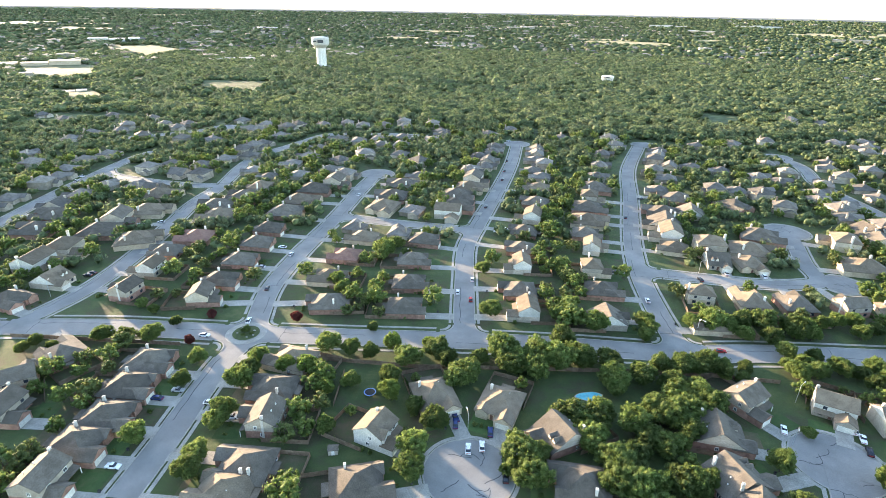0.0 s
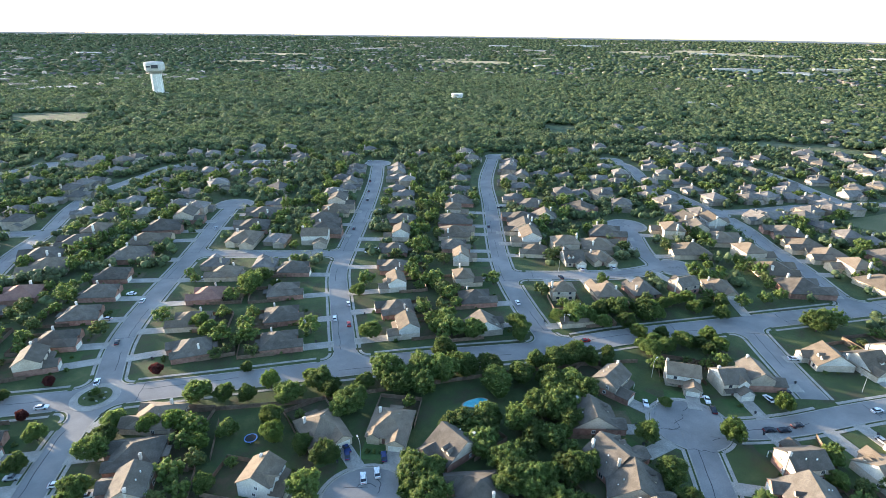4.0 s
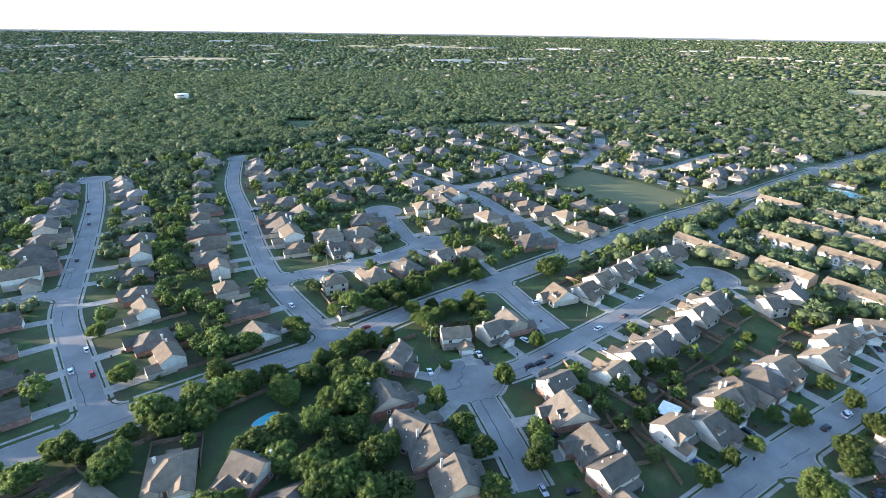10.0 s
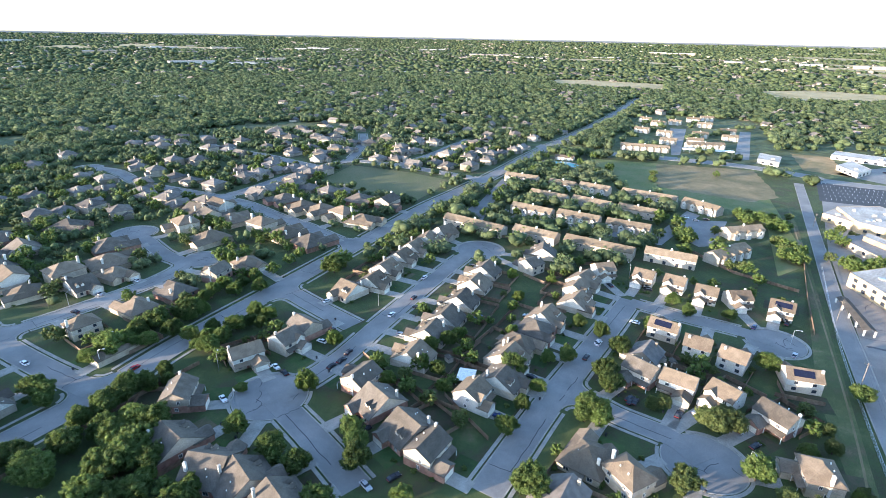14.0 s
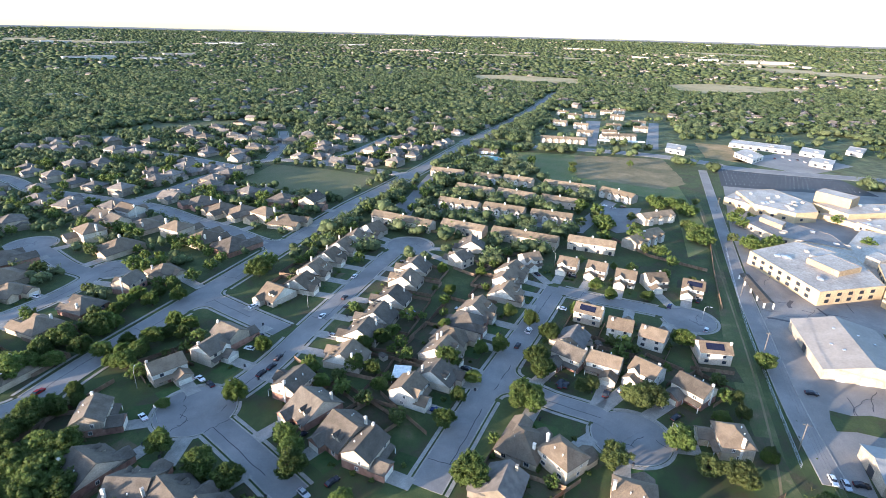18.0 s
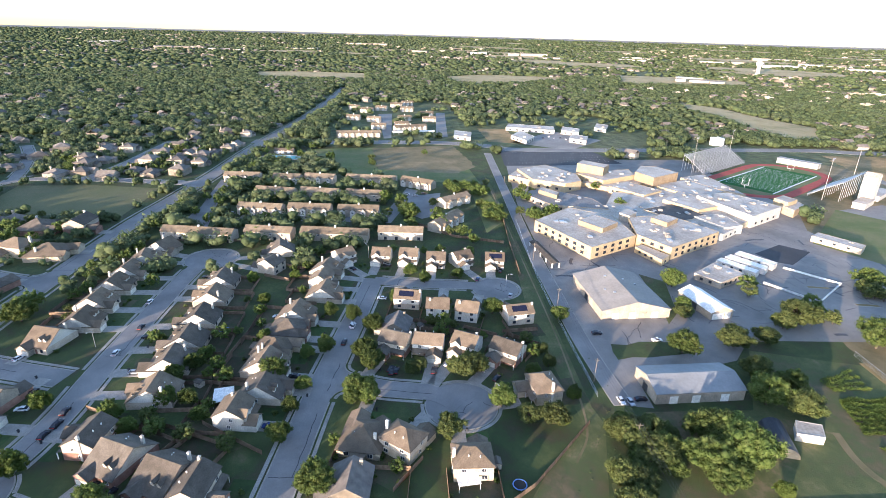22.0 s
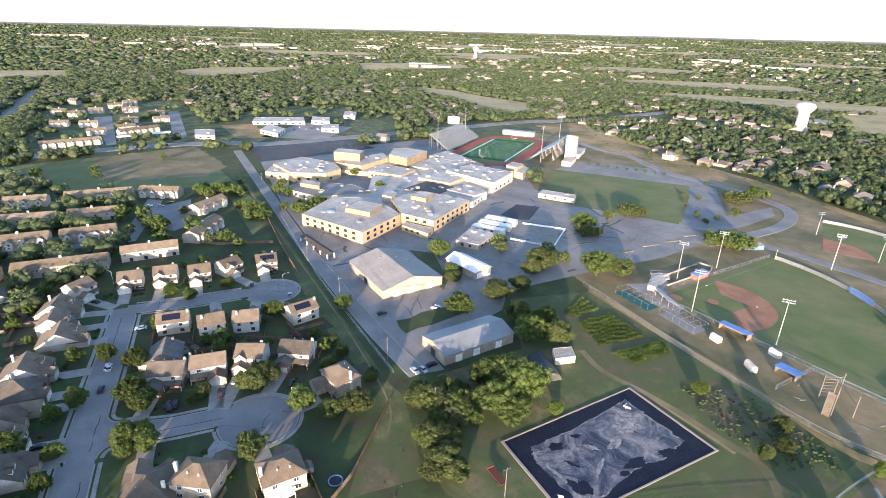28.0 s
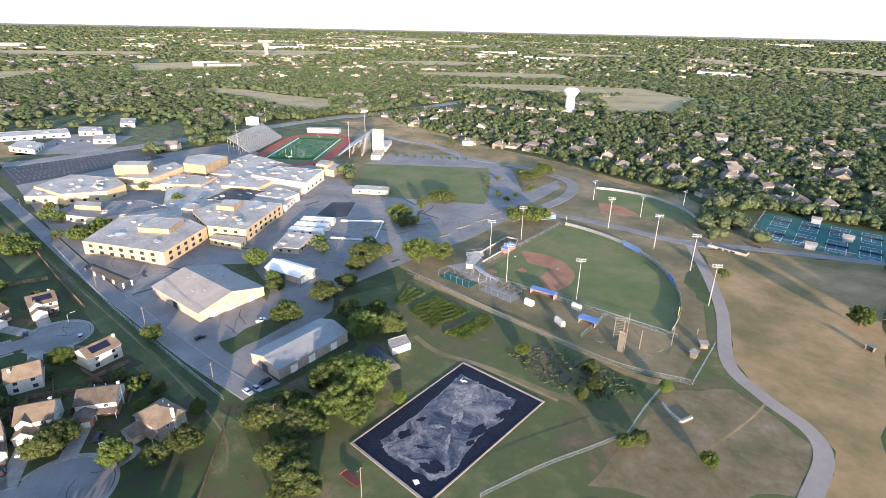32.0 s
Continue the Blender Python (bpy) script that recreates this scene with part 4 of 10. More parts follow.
homes('bbbbakab', [(-53.5, 220.3, 275), (-14.8, 217.6, 88), (-14.0, 241.6, 88), (-7.8, 296.9, 76), (-47.2, 299.7, 260), (-53.1, 273.2, 264), (-57.3, 246.5, 264), (-13.3, 268.6, 87)])
homes('dbdbbdbabd', [(38.9, 215.0, 268), (38.8, 235.3, 268), (42.4, 263.3, 267), (46.9, 286.3, 256), (52.1, 312.8, 256), (59.4, 338.3, 255), (67.8, 367.7, 255), (75.2, 401.6, 256), (82.6, 433.0, 256), (91.0, 469.0, 256)])
homes('cbfdbabfbbabf', [(77.6, 208.5, 87), (82.8, 236.7, 83), (84.6, 259.8, 83), (91.9, 287.9, 76), (92.3, 309.7, 76), (99.6, 331.6, 73), (106.1, 357.3, 73), (113.5, 378.8, 73), (122.2, 404.0, 73), (132.9, 435.8, 73), (145.1, 472.2, 73), (159.3, 514.5, 66), (182.9, 578.0, 50)])
homes('ebbbbbab', [(-110.7, 224.1, 95), (-109.2, 241.7, 84), (-107.3, 265.4, 84), (-105.3, 288.9, 80), (-105.2, 311.2, 80), (-102.2, 340.0, 82), (-98.4, 363.6, 82), (-94.0, 390.2, 82)])
homes('edbkab', [(-153.2, 228.4, 260), (-153.5, 253.3, 265), (-154.9, 275.0, 272), (-146.3, 295.9, 272), (-146.4, 331.6, 273), (-142.9, 370.3, 264)])
homes('bbbbebee', [(-111.2, 173.0, 85), (-111.3, 158.1, 85), (-110.2, 142.0, 87), (-112.5, 129.5, 85), (-112.0, 114.4, 85), (-149.8, 177.8, 233), (-155.7, 161.8, 214), (-145.6, 144.1, 87)])
homes('bebaa', [(-60.8, 157.5, 265), (-59.7, 141.5, 267), (-58.9, 121.4, 265), (-62.0, 112.1, 265), (-58.0, 176.0, 253)])
homes('bnaagb', [(-21.7, 114.9, 102), (-18.1, 135.6, 64), (-0.8, 154.3, 18), (22.1, 150.2, 337), (40.1, 135.4, 295), (42.1, 115.8, 260)])
homes('eggggdme', [(112.3, 152.0, 32), (93.9, 136.6, 75), (90.8, 118.3, 104), (90.7, 104.7, 64), (88.0, 89.8, 64), (139.9, 148.9, 330), (156.4, 141.3, 351), (171.4, 142.2, 73)])
homes('hhhhhhh', [(209.3, 146.5, 253), (224.2, 139.1, 358), (242.1, 141.4, 356), (260.6, 141.2, 356), (277.4, 141.5, 356), (293.5, 139.6, 10), (311.9, 135.9, 337)])
homes('hccchcmc', [(169.9, 90.5, 179), (189.1, 91.7, 179), (205.0, 90.9, 178), (224.1, 91.1, 178), (244.9, 91.5, 176), (263.6, 92.5, 176), (282.0, 71.2, 154), (305.2, 69.9, 189)])
homes('nchabhhnhn', [(155.7, 56.4, 351), (169.5, 50.2, 351), (184.6, 52.7, 349), (198.0, 51.4, 349), (213.2, 48.3, 349), (225.2, 46.6, 349), (246.1, 36.1, 350), (259.4, 38.1, 350), (274.9, 37.7, 343), (290.4, 29.6, 306)])
homes('egge', [(147.0, 102.2, 171), (137.2, 88.0, 244), (129.1, 71.7, 244), (123.0, 58.7, 351)])
homes('nnnnn', [(290.3, 9.1, 260), (288.8, -6.7, 258), (282.4, -22.0, 262), (283.5, -37.6, 293), (279.8, -55.5, 260)])
homes('dnndednef', [(239.1, -4.5, 78), (229.2, -18.1, 82), (225.0, -32.2, 72), (221.3, -54.6, 97), (195.1, 3.6, 245), (193.1, -10.5, 257), (192.6, -25.9, 239), (185.8, -41.6, 232), (162.2, -48.8, 187)])
homes('aff', [(143.7, 14.0, 77), (140.2, 0.1, 52), (130.4, -19.1, 88)])


def homes_facing(kinds, pts):
    """Houses at these places, each with its front to the nearest street."""
    lines = np.concatenate([c for _, c in ROADS.values()])
    for k, (x, y) in enumerate(pts):
        d = lines[np.hypot(lines[:, 0] - x, lines[:, 1] - y).argmin()] - np.array((x, y))
        place_house(kinds[(k * 7 + k // 5) % len(kinds)], x, y, math.degrees(math.atan2(d[1], d[0])) + 90, max(3.0, np.hypot(*d) - 7.0) if np.hypot(*d) < 32 else 0)


homes_facing('afbeadbfac', [(138, 290), (160, 289), (184, 287), (129, 234), (152, 229), (172, 226), (196, 224), (215, 216), (243, 300), (234, 267), (175, 381), (172, 350), (212, 364), (213, 403), (254, 402), (230, 402), (245, 360), (188, 434), (204, 472), (224, 471), (245, 460), (305, 555), (265, 555), (348, 571), (304, 485), (361, 493), (341, 441), (338, 413), (391, 442), (315, 424), (298, 370), (285, 358), (285, 382), (329, 358), (376, 369), (462, 471), (443, 432), (433, 381), (480, 517), (483, 397)])
homes_facing('afbeadbfac', [(418, 341), (596, 469), (640, 576), (569, 492), (484, 565), (463, 583), (270, 298), (271, 279), (271, 252), (265, 228), (261, 205), (328, 311), (323, 280), (362, 302), (363, 286), (314, 256), (247, 391), (281, 344), (274, 315), (333, 389), (350, 475), (379, 461), (401, 452), (362, 352), (419, 370), (450, 458), (489, 476), (484, 434), (355, 260), (365, 251), (351, 226), (351, 199), (314, 239), (309, 218), (308, 196), (471, 388), (460, 342), (411, 328), (562, 389), (555, 363)])
homes_facing('afbeadbfac', [(563, 346), (508, 355), (514, 342), (533, 439), (642, 408), (492, 293), (549, 293), (545, 274), (597, 273), (612, 304), (501, 273), (483, 246), (500, 230), (540, 234), (587, 237), (630, 233), (498, 191), (429, 579), (451, 559), (273, 443), (284, 429), (452, 701), (488, 691)])
homes_facing('abbebadbbf', [(-376, 545), (-371, 572), (-446, 643), (-486, 665), (-404, 669), (-309, 556), (-350, 603), (-296, 605), (-292, 627), (-236, 550), (-216, 608), (-202, 619), (-173, 610), (-163, 621), (-137, 633), (-112, 646), (-92, 635), (-67, 636), (-45, 649), (-10, 639), (-1, 606), (-9, 566), (-40, 575), (-66, 564), (-85, 555), (-109, 563), (-71, 506), (-39, 499), (-120, 520), (-124, 490), (-181, 518), (-187, 502), (-193, 474), (-206, 454), (-90, 477), (-93, 445), (-138, 386), (-195, 420), (-245, 436), (-202, 372)])
homes_facing('abbebadbbf', [(-253, 394), (-262, 371), (-310, 434), (-304, 485), (-313, 465), (-301, 393), (-345, 445), (-375, 483), (-253, 328), (-247, 303), (-205, 303), (-207, 275), (-211, 256), (-203, 322), (-177, 291), (-43, 628), (1, 590), (-40, 542), (-71, 493), (-20, 470), (-19, 430), (-31, 405), (-37, 377), (-40, 352), (-170, 573), (-177, 488), (-205, 600), (-132, 462), (-140, 420), (14, 381), (5, 340), (27, 443), (38, 498), (54, 598), (80, 622), (130, 584)])


def fill(name, kinds, spacing=16.0, back=16.0, seed=0, start=0.0, end=1.0):
    """Houses on both sides of a street wherever the ground is free."""
    w, c = ROADS[name]
    rng = random.Random(seed)
    n = normals(c)
    run = np.concatenate([[0], np.cumsum(np.linalg.norm(np.diff(c, axis=0), axis=1))])
    for side in (-1, 1):
        s = run[-1] * start + spacing / 2
        while s < run[-1] * end:
            i = int(np.searchsorted(run, s))
            i = min(i, len(c) - 1)
            x, y = c[i] + n[i] * side * (w / 2 + back)
            if not taken(x, y, 8):
                deg = math.degrees(math.atan2(-n[i][1] * side, -n[i][0] * side)) + 90
                place_house(rng.choice(kinds), x, y, deg + rng.uniform(-3, 3), back - 6.5 if math.hypot(x, y) < 420 else 0)
                s += spacing
            else:
                s += 4.0


fill('S2', 'aabbcdeh', 15.5, 14.5, 0)
fill('S3', 'aabbcdeh', 15.5, 14.5, 1)
fill('S4', 'aabbcdeh', 15.5, 14.5, 2)
fill('S1', 'aabbcdeh', 15.5, 14.5, 3)
fill('S5', 'aaddhhfc', 15.5, 14.5, 4)
fill('S4b', 'aabbcdeh', 15.5, 14.5, 5)
fill('A', 'aabbcdeh', 15.5, 14.5, 6)
fill('S7', 'aaddhhfc', 15.5, 14.5, 7)
fill('S8', 'aaddhhfc', 15.5, 14.5, 8)
fill('S9', 'aaddhhfc', 15.5, 14.5, 9)
fill('S10', 'aabbcdeh', 15.5, 14.5, 10)
fill('S1b', 'aabbcdeh', 15.5, 14.5, 11)
fill('S0', 'aabbcdeh', 15.5, 14.5, 12)
fill('S5b', 'aaddhhfc', 15.5, 14.5, 13)
fill('S2b', 'aabbcdeh', 15.5, 14.5, 20)
fill('W1', 'aabbcdeh', 15.5, 14.5, 21)


def more_homes(kinds, pts):
    homes_facing(kinds, [(x, y) for x, y in pts if not taken(x, y, 7)])


# houses of the quarter round the park lawn
more_homes('afbeadbfac', [(237, 294), (228, 264), (214, 216), (189, 220), (168, 226), (148, 226), (184, 286), (233, 344), (268, 291), (273, 322), (276, 366), (274, 385), (281, 350), (329, 356), (264, 255), (254, 223), (265, 269), (316, 292), (319, 308), (343, 300), (317, 265), (356, 280), (355, 265), (308, 239), (304, 216), (348, 238), (350, 223), (357, 206), (291, 205), (445, 364), (416, 365), (417, 382), (391, 380), (477, 353), (475, 399), (322, 404), (327, 388), (311, 413), (303, 433), (337, 461), (346, 448), (357, 496), (375, 499), (373, 472), (383, 434)])
more_homes('abeabdabfa', [(-348, 585), (-299, 545), (-348, 656), (-318, 623), (-285, 593), (-280, 636), (-244, 604), (-239, 649), (-206, 602), (-263, 542), (-242, 541), (-229, 564), (-187, 515), (-178, 536), (-158, 482), (-151, 523), (-129, 462), (-170, 585), (-153, 612), (-138, 626), (-120, 582), (-100, 624), (-75, 622), (-46, 620), (-83, 541), (-60, 539), (-39, 550), (-33, 492), (-10, 560), (-4, 602), (-72, 495), (-92, 477), (-91, 434), (-118, 428), (-138, 415), (-164, 417), (-158, 439), (-200, 420), (-233, 454), (-247, 439), (-209, 460), (-202, 477), (-195, 495), (-169, 474)])
more_homes('dfeadbfcda', [(605, 400), (585, 373), (546, 338), (540, 360), (568, 344), (594, 341), (545, 298), (601, 314), (593, 294), (536, 267), (524, 281), (576, 266), (591, 254), (584, 232), (621, 236), (637, 227), (530, 229), (537, 204), (562, 188), (532, 182), (585, 183), (600, 173), (625, 171), (687, 173), (693, 153), (696, 200), (711, 274), (782, 208), (760, 153), (492, 230), (481, 242), (477, 260), (489, 284), (483, 218), (484, 191), (497, 210)])
more_homes('eadbfacdbf', [(368, 373), (366, 354), (415, 460), (443, 476), (452, 463), (442, 437), (451, 526), (428, 528), (432, 553), (433, 584), (476, 632), (488, 275), (487, 262), (477, 245), (486, 231), (506, 299), (530, 291), (543, 276), (544, 259), (547, 243), (542, 224), (494, 197), (567, 259), (551, 287), (574, 248), (571, 207), (590, 207), (534, 201), (621, 253), (562, 398), (603, 412), (545, 396), (556, 415), (562, 371), (572, 357), (529, 355), (542, 463), (552, 486), (526, 423), (599, 345), (592, 327), (611, 307), (627, 244), (653, 239), (681, 234), (490, 463), (466, 424), (505, 390)])


def scattered_homes(kinds, pts):
    """Houses of the quarter behind the playing fields, turned to the winding streets there."""
    for k, (x, y) in enumerate(pts):
        place_house(kinds[k % len(kinds)], x, y, (20, 110, 200, 290)[(k * 3) % 4] + 12 * math.sin(x * 0.02 + y * 0.013), 0)


scattered_homes('dfaebafdan', [(320, -511), (463, -712), (338, -566), (294, -537), (273, -526), (296, -584), (244, -544), (254, -603), (209, -521), (205, -544), (178, -509), (171, -551), (174, -567), (169, -600), (167, -645), (121, -498), (138, -533), (164, -736), (115, -580), (130, -583), (115, -735), (88, -750), (56, -569), (72, -540), (42, -530), (42, -486), (27, -485), (11, -490), (26, -578), (60, -712), (35, -698), (14, -719), (47, -667), (29, -634), (12, -620), (7, -640), (75, -718), (205, -641), (130, -708), (7, -597)])
scattered_homes('dfaebafdan', [(88, -538), (89, -634), (76, -620), (114, -636), (45, -749), (564, -589), (530, -581), (484, -557), (536, -637), (516, -660), (521, -684), (427, -558), (389, -527), (493, -695), (518, -734), (437, -698), (424, -738), (414, -767), (288, -521), (370, -673), (463, -788), (355, -502), (562, -679), (489, -605), (524, -601), (309, -524), (307, -636), (358, -708), (372, -576), (398, -593)])
tagged(part("far_house_walls", FAR_WALLS, FARWALL), "cream walls of far houses along the streets", "houses", kind="stuff")
tagged(part("far_house_roofs", FAR_ROOFS, ROOF_FAR), "tan and grey roofs of far houses", "roofs", kind="stuff")


# ---- solar panels on three roofs ----
for px, py in [(230.4, -3.9), (211.5, -52.3), (278.1, -54.0)]:
    x, y, deg, kind, ob = min(PLACED, key=lambda q: math.hypot(q[0] - px, q[1] - py))
    side = 1 if (pose(0, 0, 0, 0, 0, -deg) @ Vector((-x, -y, 0))).y > 0 else -1
    cy, half, r, top = (2.0, 5.25, 3.05, 5.4) if kind in "mn" else (2.5, 4.75, 2.75, 5.6)
    tilt = -side * math.degrees(math.atan(r / half))
    part("solar_panel", Shape().box(-3.6, -1.5, 0, 3.6, 1.5, 0.08), SOLAR, ob, "dark blue solar panel", pose(0.4, cy + side * half * 0.5, top + r * 0.5 + 0.28, tilt, 0, 0))

# ---- trees ----


def ico(level):
    bm = bmesh.new()
    bmesh.ops.create_icosphere(bm, subdivisions=level, radius=1.0)
    v = np.array([p.co[:] for p in bm.verts])
    f = np.array([[q.index for q in p.verts] for p in bm.faces])
    bm.free()
    return v, f


def crown_arrays(seed, height, spread, clumps=190, leaves=11000, level=1, leaf=0.27, cs=(0.07, 0.15)):
    """A crown of many lumpy clumps in an uneven mass, with loose leaf sprays round it."""
    rng = np.random.RandomState(seed)
    v0, f0 = ico(level)
    vs, fs, n = [], [], 0
    centres = []
    for k in range(clumps):
        a, u = rng.uniform(0, 2 * math.pi), rng.uniform(-0.9, 1)
        rr = rng.uniform(0.3, 1.0) ** 0.45
        lobe = 1 + 0.20 * math.sin(a * 3 + seed) + 0.12 * math.sin(a * 5 + 2 * seed)
        flat = math.sqrt(1 - u * u) * rr * lobe * spread * 0.84
        c = np.array([math.cos(a) * flat, math.sin(a) * flat, height * (0.54 + 0.36 * u * rr)])
        size = rng.uniform(*cs) * spread
        p = v0 * (1 + rng.uniform(-0.24, 0.24, (len(v0), 1)))
        vs.append(p * size * np.array([1, 1, 0.78]) + c)
        fs.append(f0 + n)
        n += len(p)
        centres.append((c, size))
    pick = rng.randint(len(centres), size=leaves)
    mid = np.array([c for c, _ in centres])[pick]
    rad = np.array([s for _, s in centres])[pick]
    d = rng.normal(size=(leaves, 3))
    d /= np.linalg.norm(d, axis=1)[:, None] + 1e-6
    p = mid + d * (rad * rng.uniform(0.9, 1.55, leaves))[:, None]
    tri = p[:, None] + rng.normal(size=(leaves, 3, 3)) * leaf * 0.62
    vs.append(tri.reshape(-1, 3))
    fs.append(np.arange(leaves * 3).reshape(-1, 3) + n)
    return np.concatenate(vs), np.concatenate(fs)


def fast_mesh(name, v, f, mat):
    me = bpy.data.meshes.new(name)
    me.vertices.add(len(v))
    me.vertices.foreach_set("co", np.ascontiguousarray(v, dtype=np.float32).ravel())
    me.loops.add(f.size)
    me.loops.foreach_set("vertex_index", f.ravel().astype(np.int32))
    me.polygons.add(len(f))
    me.polygons.foreach_set("loop_start", np.arange(0, f.size, 3, dtype=np.int32))
    me.materials.append(mat)
    me.update()
    me.validate()
    return me


def trunk_shape(height, spread, seed):
    rng = random.Random(seed)
    s = Shape().tube((0, 0, -0.2), (0.1, 0, height * 0.42), 0.05 * spread + 0.08, 0.035 * spread + 0.05)
    for k in range(5):
        a = 2 * math.pi * k / 5 + rng.uniform(-0.4, 0.4)
        s.tube((0.08, 0, height * 0.36), (math.cos(a) * spread * 0.55, math.sin(a) * spread * 0.55, height * rng.uniform(0.6, 0.8)), 0.03 * spread, 0.012 * spread, 6)
    return s


TREES = {}
for key, mat, seed, hgt, spr, text in (
        ("oak", LEAF, 1, 9.0, 5.0, "rounded dark green oak tree in full leaf"), ("oakb", LEAF, 2, 7.5, 4.2, "dark green shade tree with a lobed crown"),
        ("oakc", LEAF, 3, 9.4, 6.4, "broad old oak tree with a dense dark crown"), ("small", LEAF, 4, 5.2, 2.9, "small young tree with a compact green crown"),
        ("light", LEAFY, 5, 7.5, 3.8, "bright yellow-green tree in a yard"), ("olive", LEAFO, 6, 7.6, 5.4, "broad olive-green oak lit by low sun"),
        ("olivs", LEAFO, 7, 5.8, 3.4, "small olive-green yard tree"), ("plum", LEAFR, 8, 4.2, 2.2, "small tree with dark red leaves"), ("tall", LEAF, 9, 9.5, 3.3, "tall narrow green tree")):
    t = new("tree", trunk_shape(hgt, spr, seed).mesh("trunk", BARK))
    part("crown", fast_mesh("crown", *crown_arrays(seed, hgt, spr), mat), mat, t)
    tagged(t, text, "tree", "yard trees")
    TREES[key] = t
planted, FAR_TREES = set(), []
tree_rng = random.Random(77)


def tree(key, x, y, size=1.0):
    if math.hypot(x, y) > 290:
        FAR_TREES.append((key, x, y, size))
        mark(x - 2.2 * size, y - 2.2 * size, x + 2.2 * size, y + 2.2 * size, 4)
        return
    m = pose(x, y, 0, 0, 0, tree_rng.uniform(0, 360)) @ Matrix.Diagonal((size * tree_rng.uniform(0.9, 1.1), size * tree_rng.uniform(0.9, 1.1), size * tree_rng.uniform(0.88, 1.12), 1))
    if key in planted:
        ob = copy_thing(TREES[key], Matrix())
    else:
        planted.add(key)
        ob = TREES[key]
    ob.matrix_basis = m
    mark(x - 2.2 * size, y - 2.2 * size, x + 2.2 * size, y + 2.2 * size, 4)


def trees(key, size, pts):
    for x, y in pts:
        tree(key, x, y, size * tree_rng.uniform(0.85, 1.15))


trees('oak', 1, [(-45.1, 184.7), (-0.6, 140.7), (-71.7, 167.1), (-72.7, 160.9), (-74.0, 139.9), (-97.3, 132.5), (-74.2, 118.9), (-7.5, 127.9), (-7.9, 120.0), (95.0, 172.5), (102.8, 172.7), (24.4, 213.8), (92.0, 205.8), (69.7, 202.8), (106.2, 174.5), (96.7, 172.9), (69.2, 174.5), (58.3, 175.0), (67.2, 164.8), (65.9, 159.5), (103.7, 107.1), (101.8, 95.1), (122.3, 88.8), (117.0, 84.1), (110.7, 79.9), (92.0, 81.0), (177.6, 49.3), (122.8, 27.5), (165.1, 18.2), (165.6, 14.5), (212.8, 12.2), (183.9, 12.7), (192.1, 15.4), (162.5, 18.5), (162.0, 13.8), (122.5, 27.4), (156.6, -34.3), (217.4, -75.0), (258.6, -153.0), (222.3, -138.6)])
trees('oak', 1, [(243.8, -186.9), (-18.4, -284.6), (229.1, -430.6), (221.3, -443.3), (177.4, -322.6), (167.8, -325.9), (389.1, -176.0), (441.2, -176.5)])
trees('oakc', 1, [(10.9, 167.1), (28.7, 172.1), (38.2, 169.5), (47.1, 176.3), (49.6, 140.3), (55.1, 143.1), (76.1, 147.8), (87.5, 156.4), (93.6, 154.1), (87.1, 145.7), (80.4, 143.6), (26.0, 126.1), (28.2, 117.7), (54.5, 115.6), (73.4, 130.5), (69.3, 134.1), (58.7, 113.2), (72.9, 115.9), (55.2, 123.8), (-25.7, 288.3), (-31.2, 276.9), (126.4, 211.5), (146.1, 207.2), (157.9, 201.4), (158.2, -148.0), (128.3, -80.7), (122.0, -105.3), (129.4, -113.4), (350.3, -30.9)])
trees('oakb', 1, [(3.4, 176.0), (17.0, 178.2), (-35.5, 182.1), (-27.2, 180.3), (-7.6, 148.5), (-37.1, 138.7), (-32.4, 162.8), (-17.7, 163.1), (-71.3, 176.2), (-72.8, 144.4), (-94.8, 161.5), (-94.5, 175.7), (-140.8, 190.7), (-130.4, 188.9), (-120.6, 190.4), (-74.5, 125.6), (57.3, 176.5), (67.7, 177.5), (110.9, 171.0), (32.3, 127.4), (22.8, 121.5), (76.8, 113.5), (66.2, 115.8), (-18.2, 273.5), (-46.4, 233.7), (-51.9, 241.4), (62.8, 222.8), (68.8, 288.5), (23.6, 258.2), (137.0, 209.4), (162.6, 197.0), (128.2, 202.0), (133.0, 196.9), (142.6, 193.7), (88.0, 174.7), (113.7, 206.2), (92.7, 201.2), (69.6, 202.8), (89.4, 195.8), (159.1, 173.4)])
trees('oakb', 1, [(148.3, 171.3), (140.5, 170.1), (103.1, 105.5), (101.9, 97.5), (143.7, 184.0), (172.3, 173.4), (79.9, 132.9), (76.5, 116.2), (81.1, 116.9), (106.9, 123.9), (271.8, -6.7), (266.0, -32.6), (261.2, -13.9), (240.3, 2.6), (225.4, -44.0), (142.4, -73.5), (126.4, -71.4), (378.0, -78.3), (381.2, -68.4), (363.3, -101.6), (368.5, -119.2), (385.5, -7.8), (369.9, -29.9), (445.3, -52.6), (447.1, -69.7), (533.3, 19.9), (347.4, -10.8), (322.7, 91.1), (415.9, 70.6), (581.5, -37.0), (414.4, 2.8), (399.7, 155.4), (379.1, 140.0), (416.9, 143.2), (402.2, 129.9), (435.1, 134.6), (463.5, 134.9), (364.5, 151.3), (351.4, 156.3), (592.2, 109.0)])
trees('oakb', 1, [(582.8, 132.1), (611.5, 86.6)])
trees('small', 1, [(-165.7, 185.9), (-168.0, 181.0), (120.4, 172.3), (78.3, 172.1), (-28.5, 200.3), (-3.5, 187.8), (-156.2, 182.0), (-115.6, 202.7), (-130.1, 212.1), (-137.8, 217.1), (80.3, 172.4), (122.2, 174.7), (111.2, 169.6), (117.2, 167.1), (125.0, 138.8)])
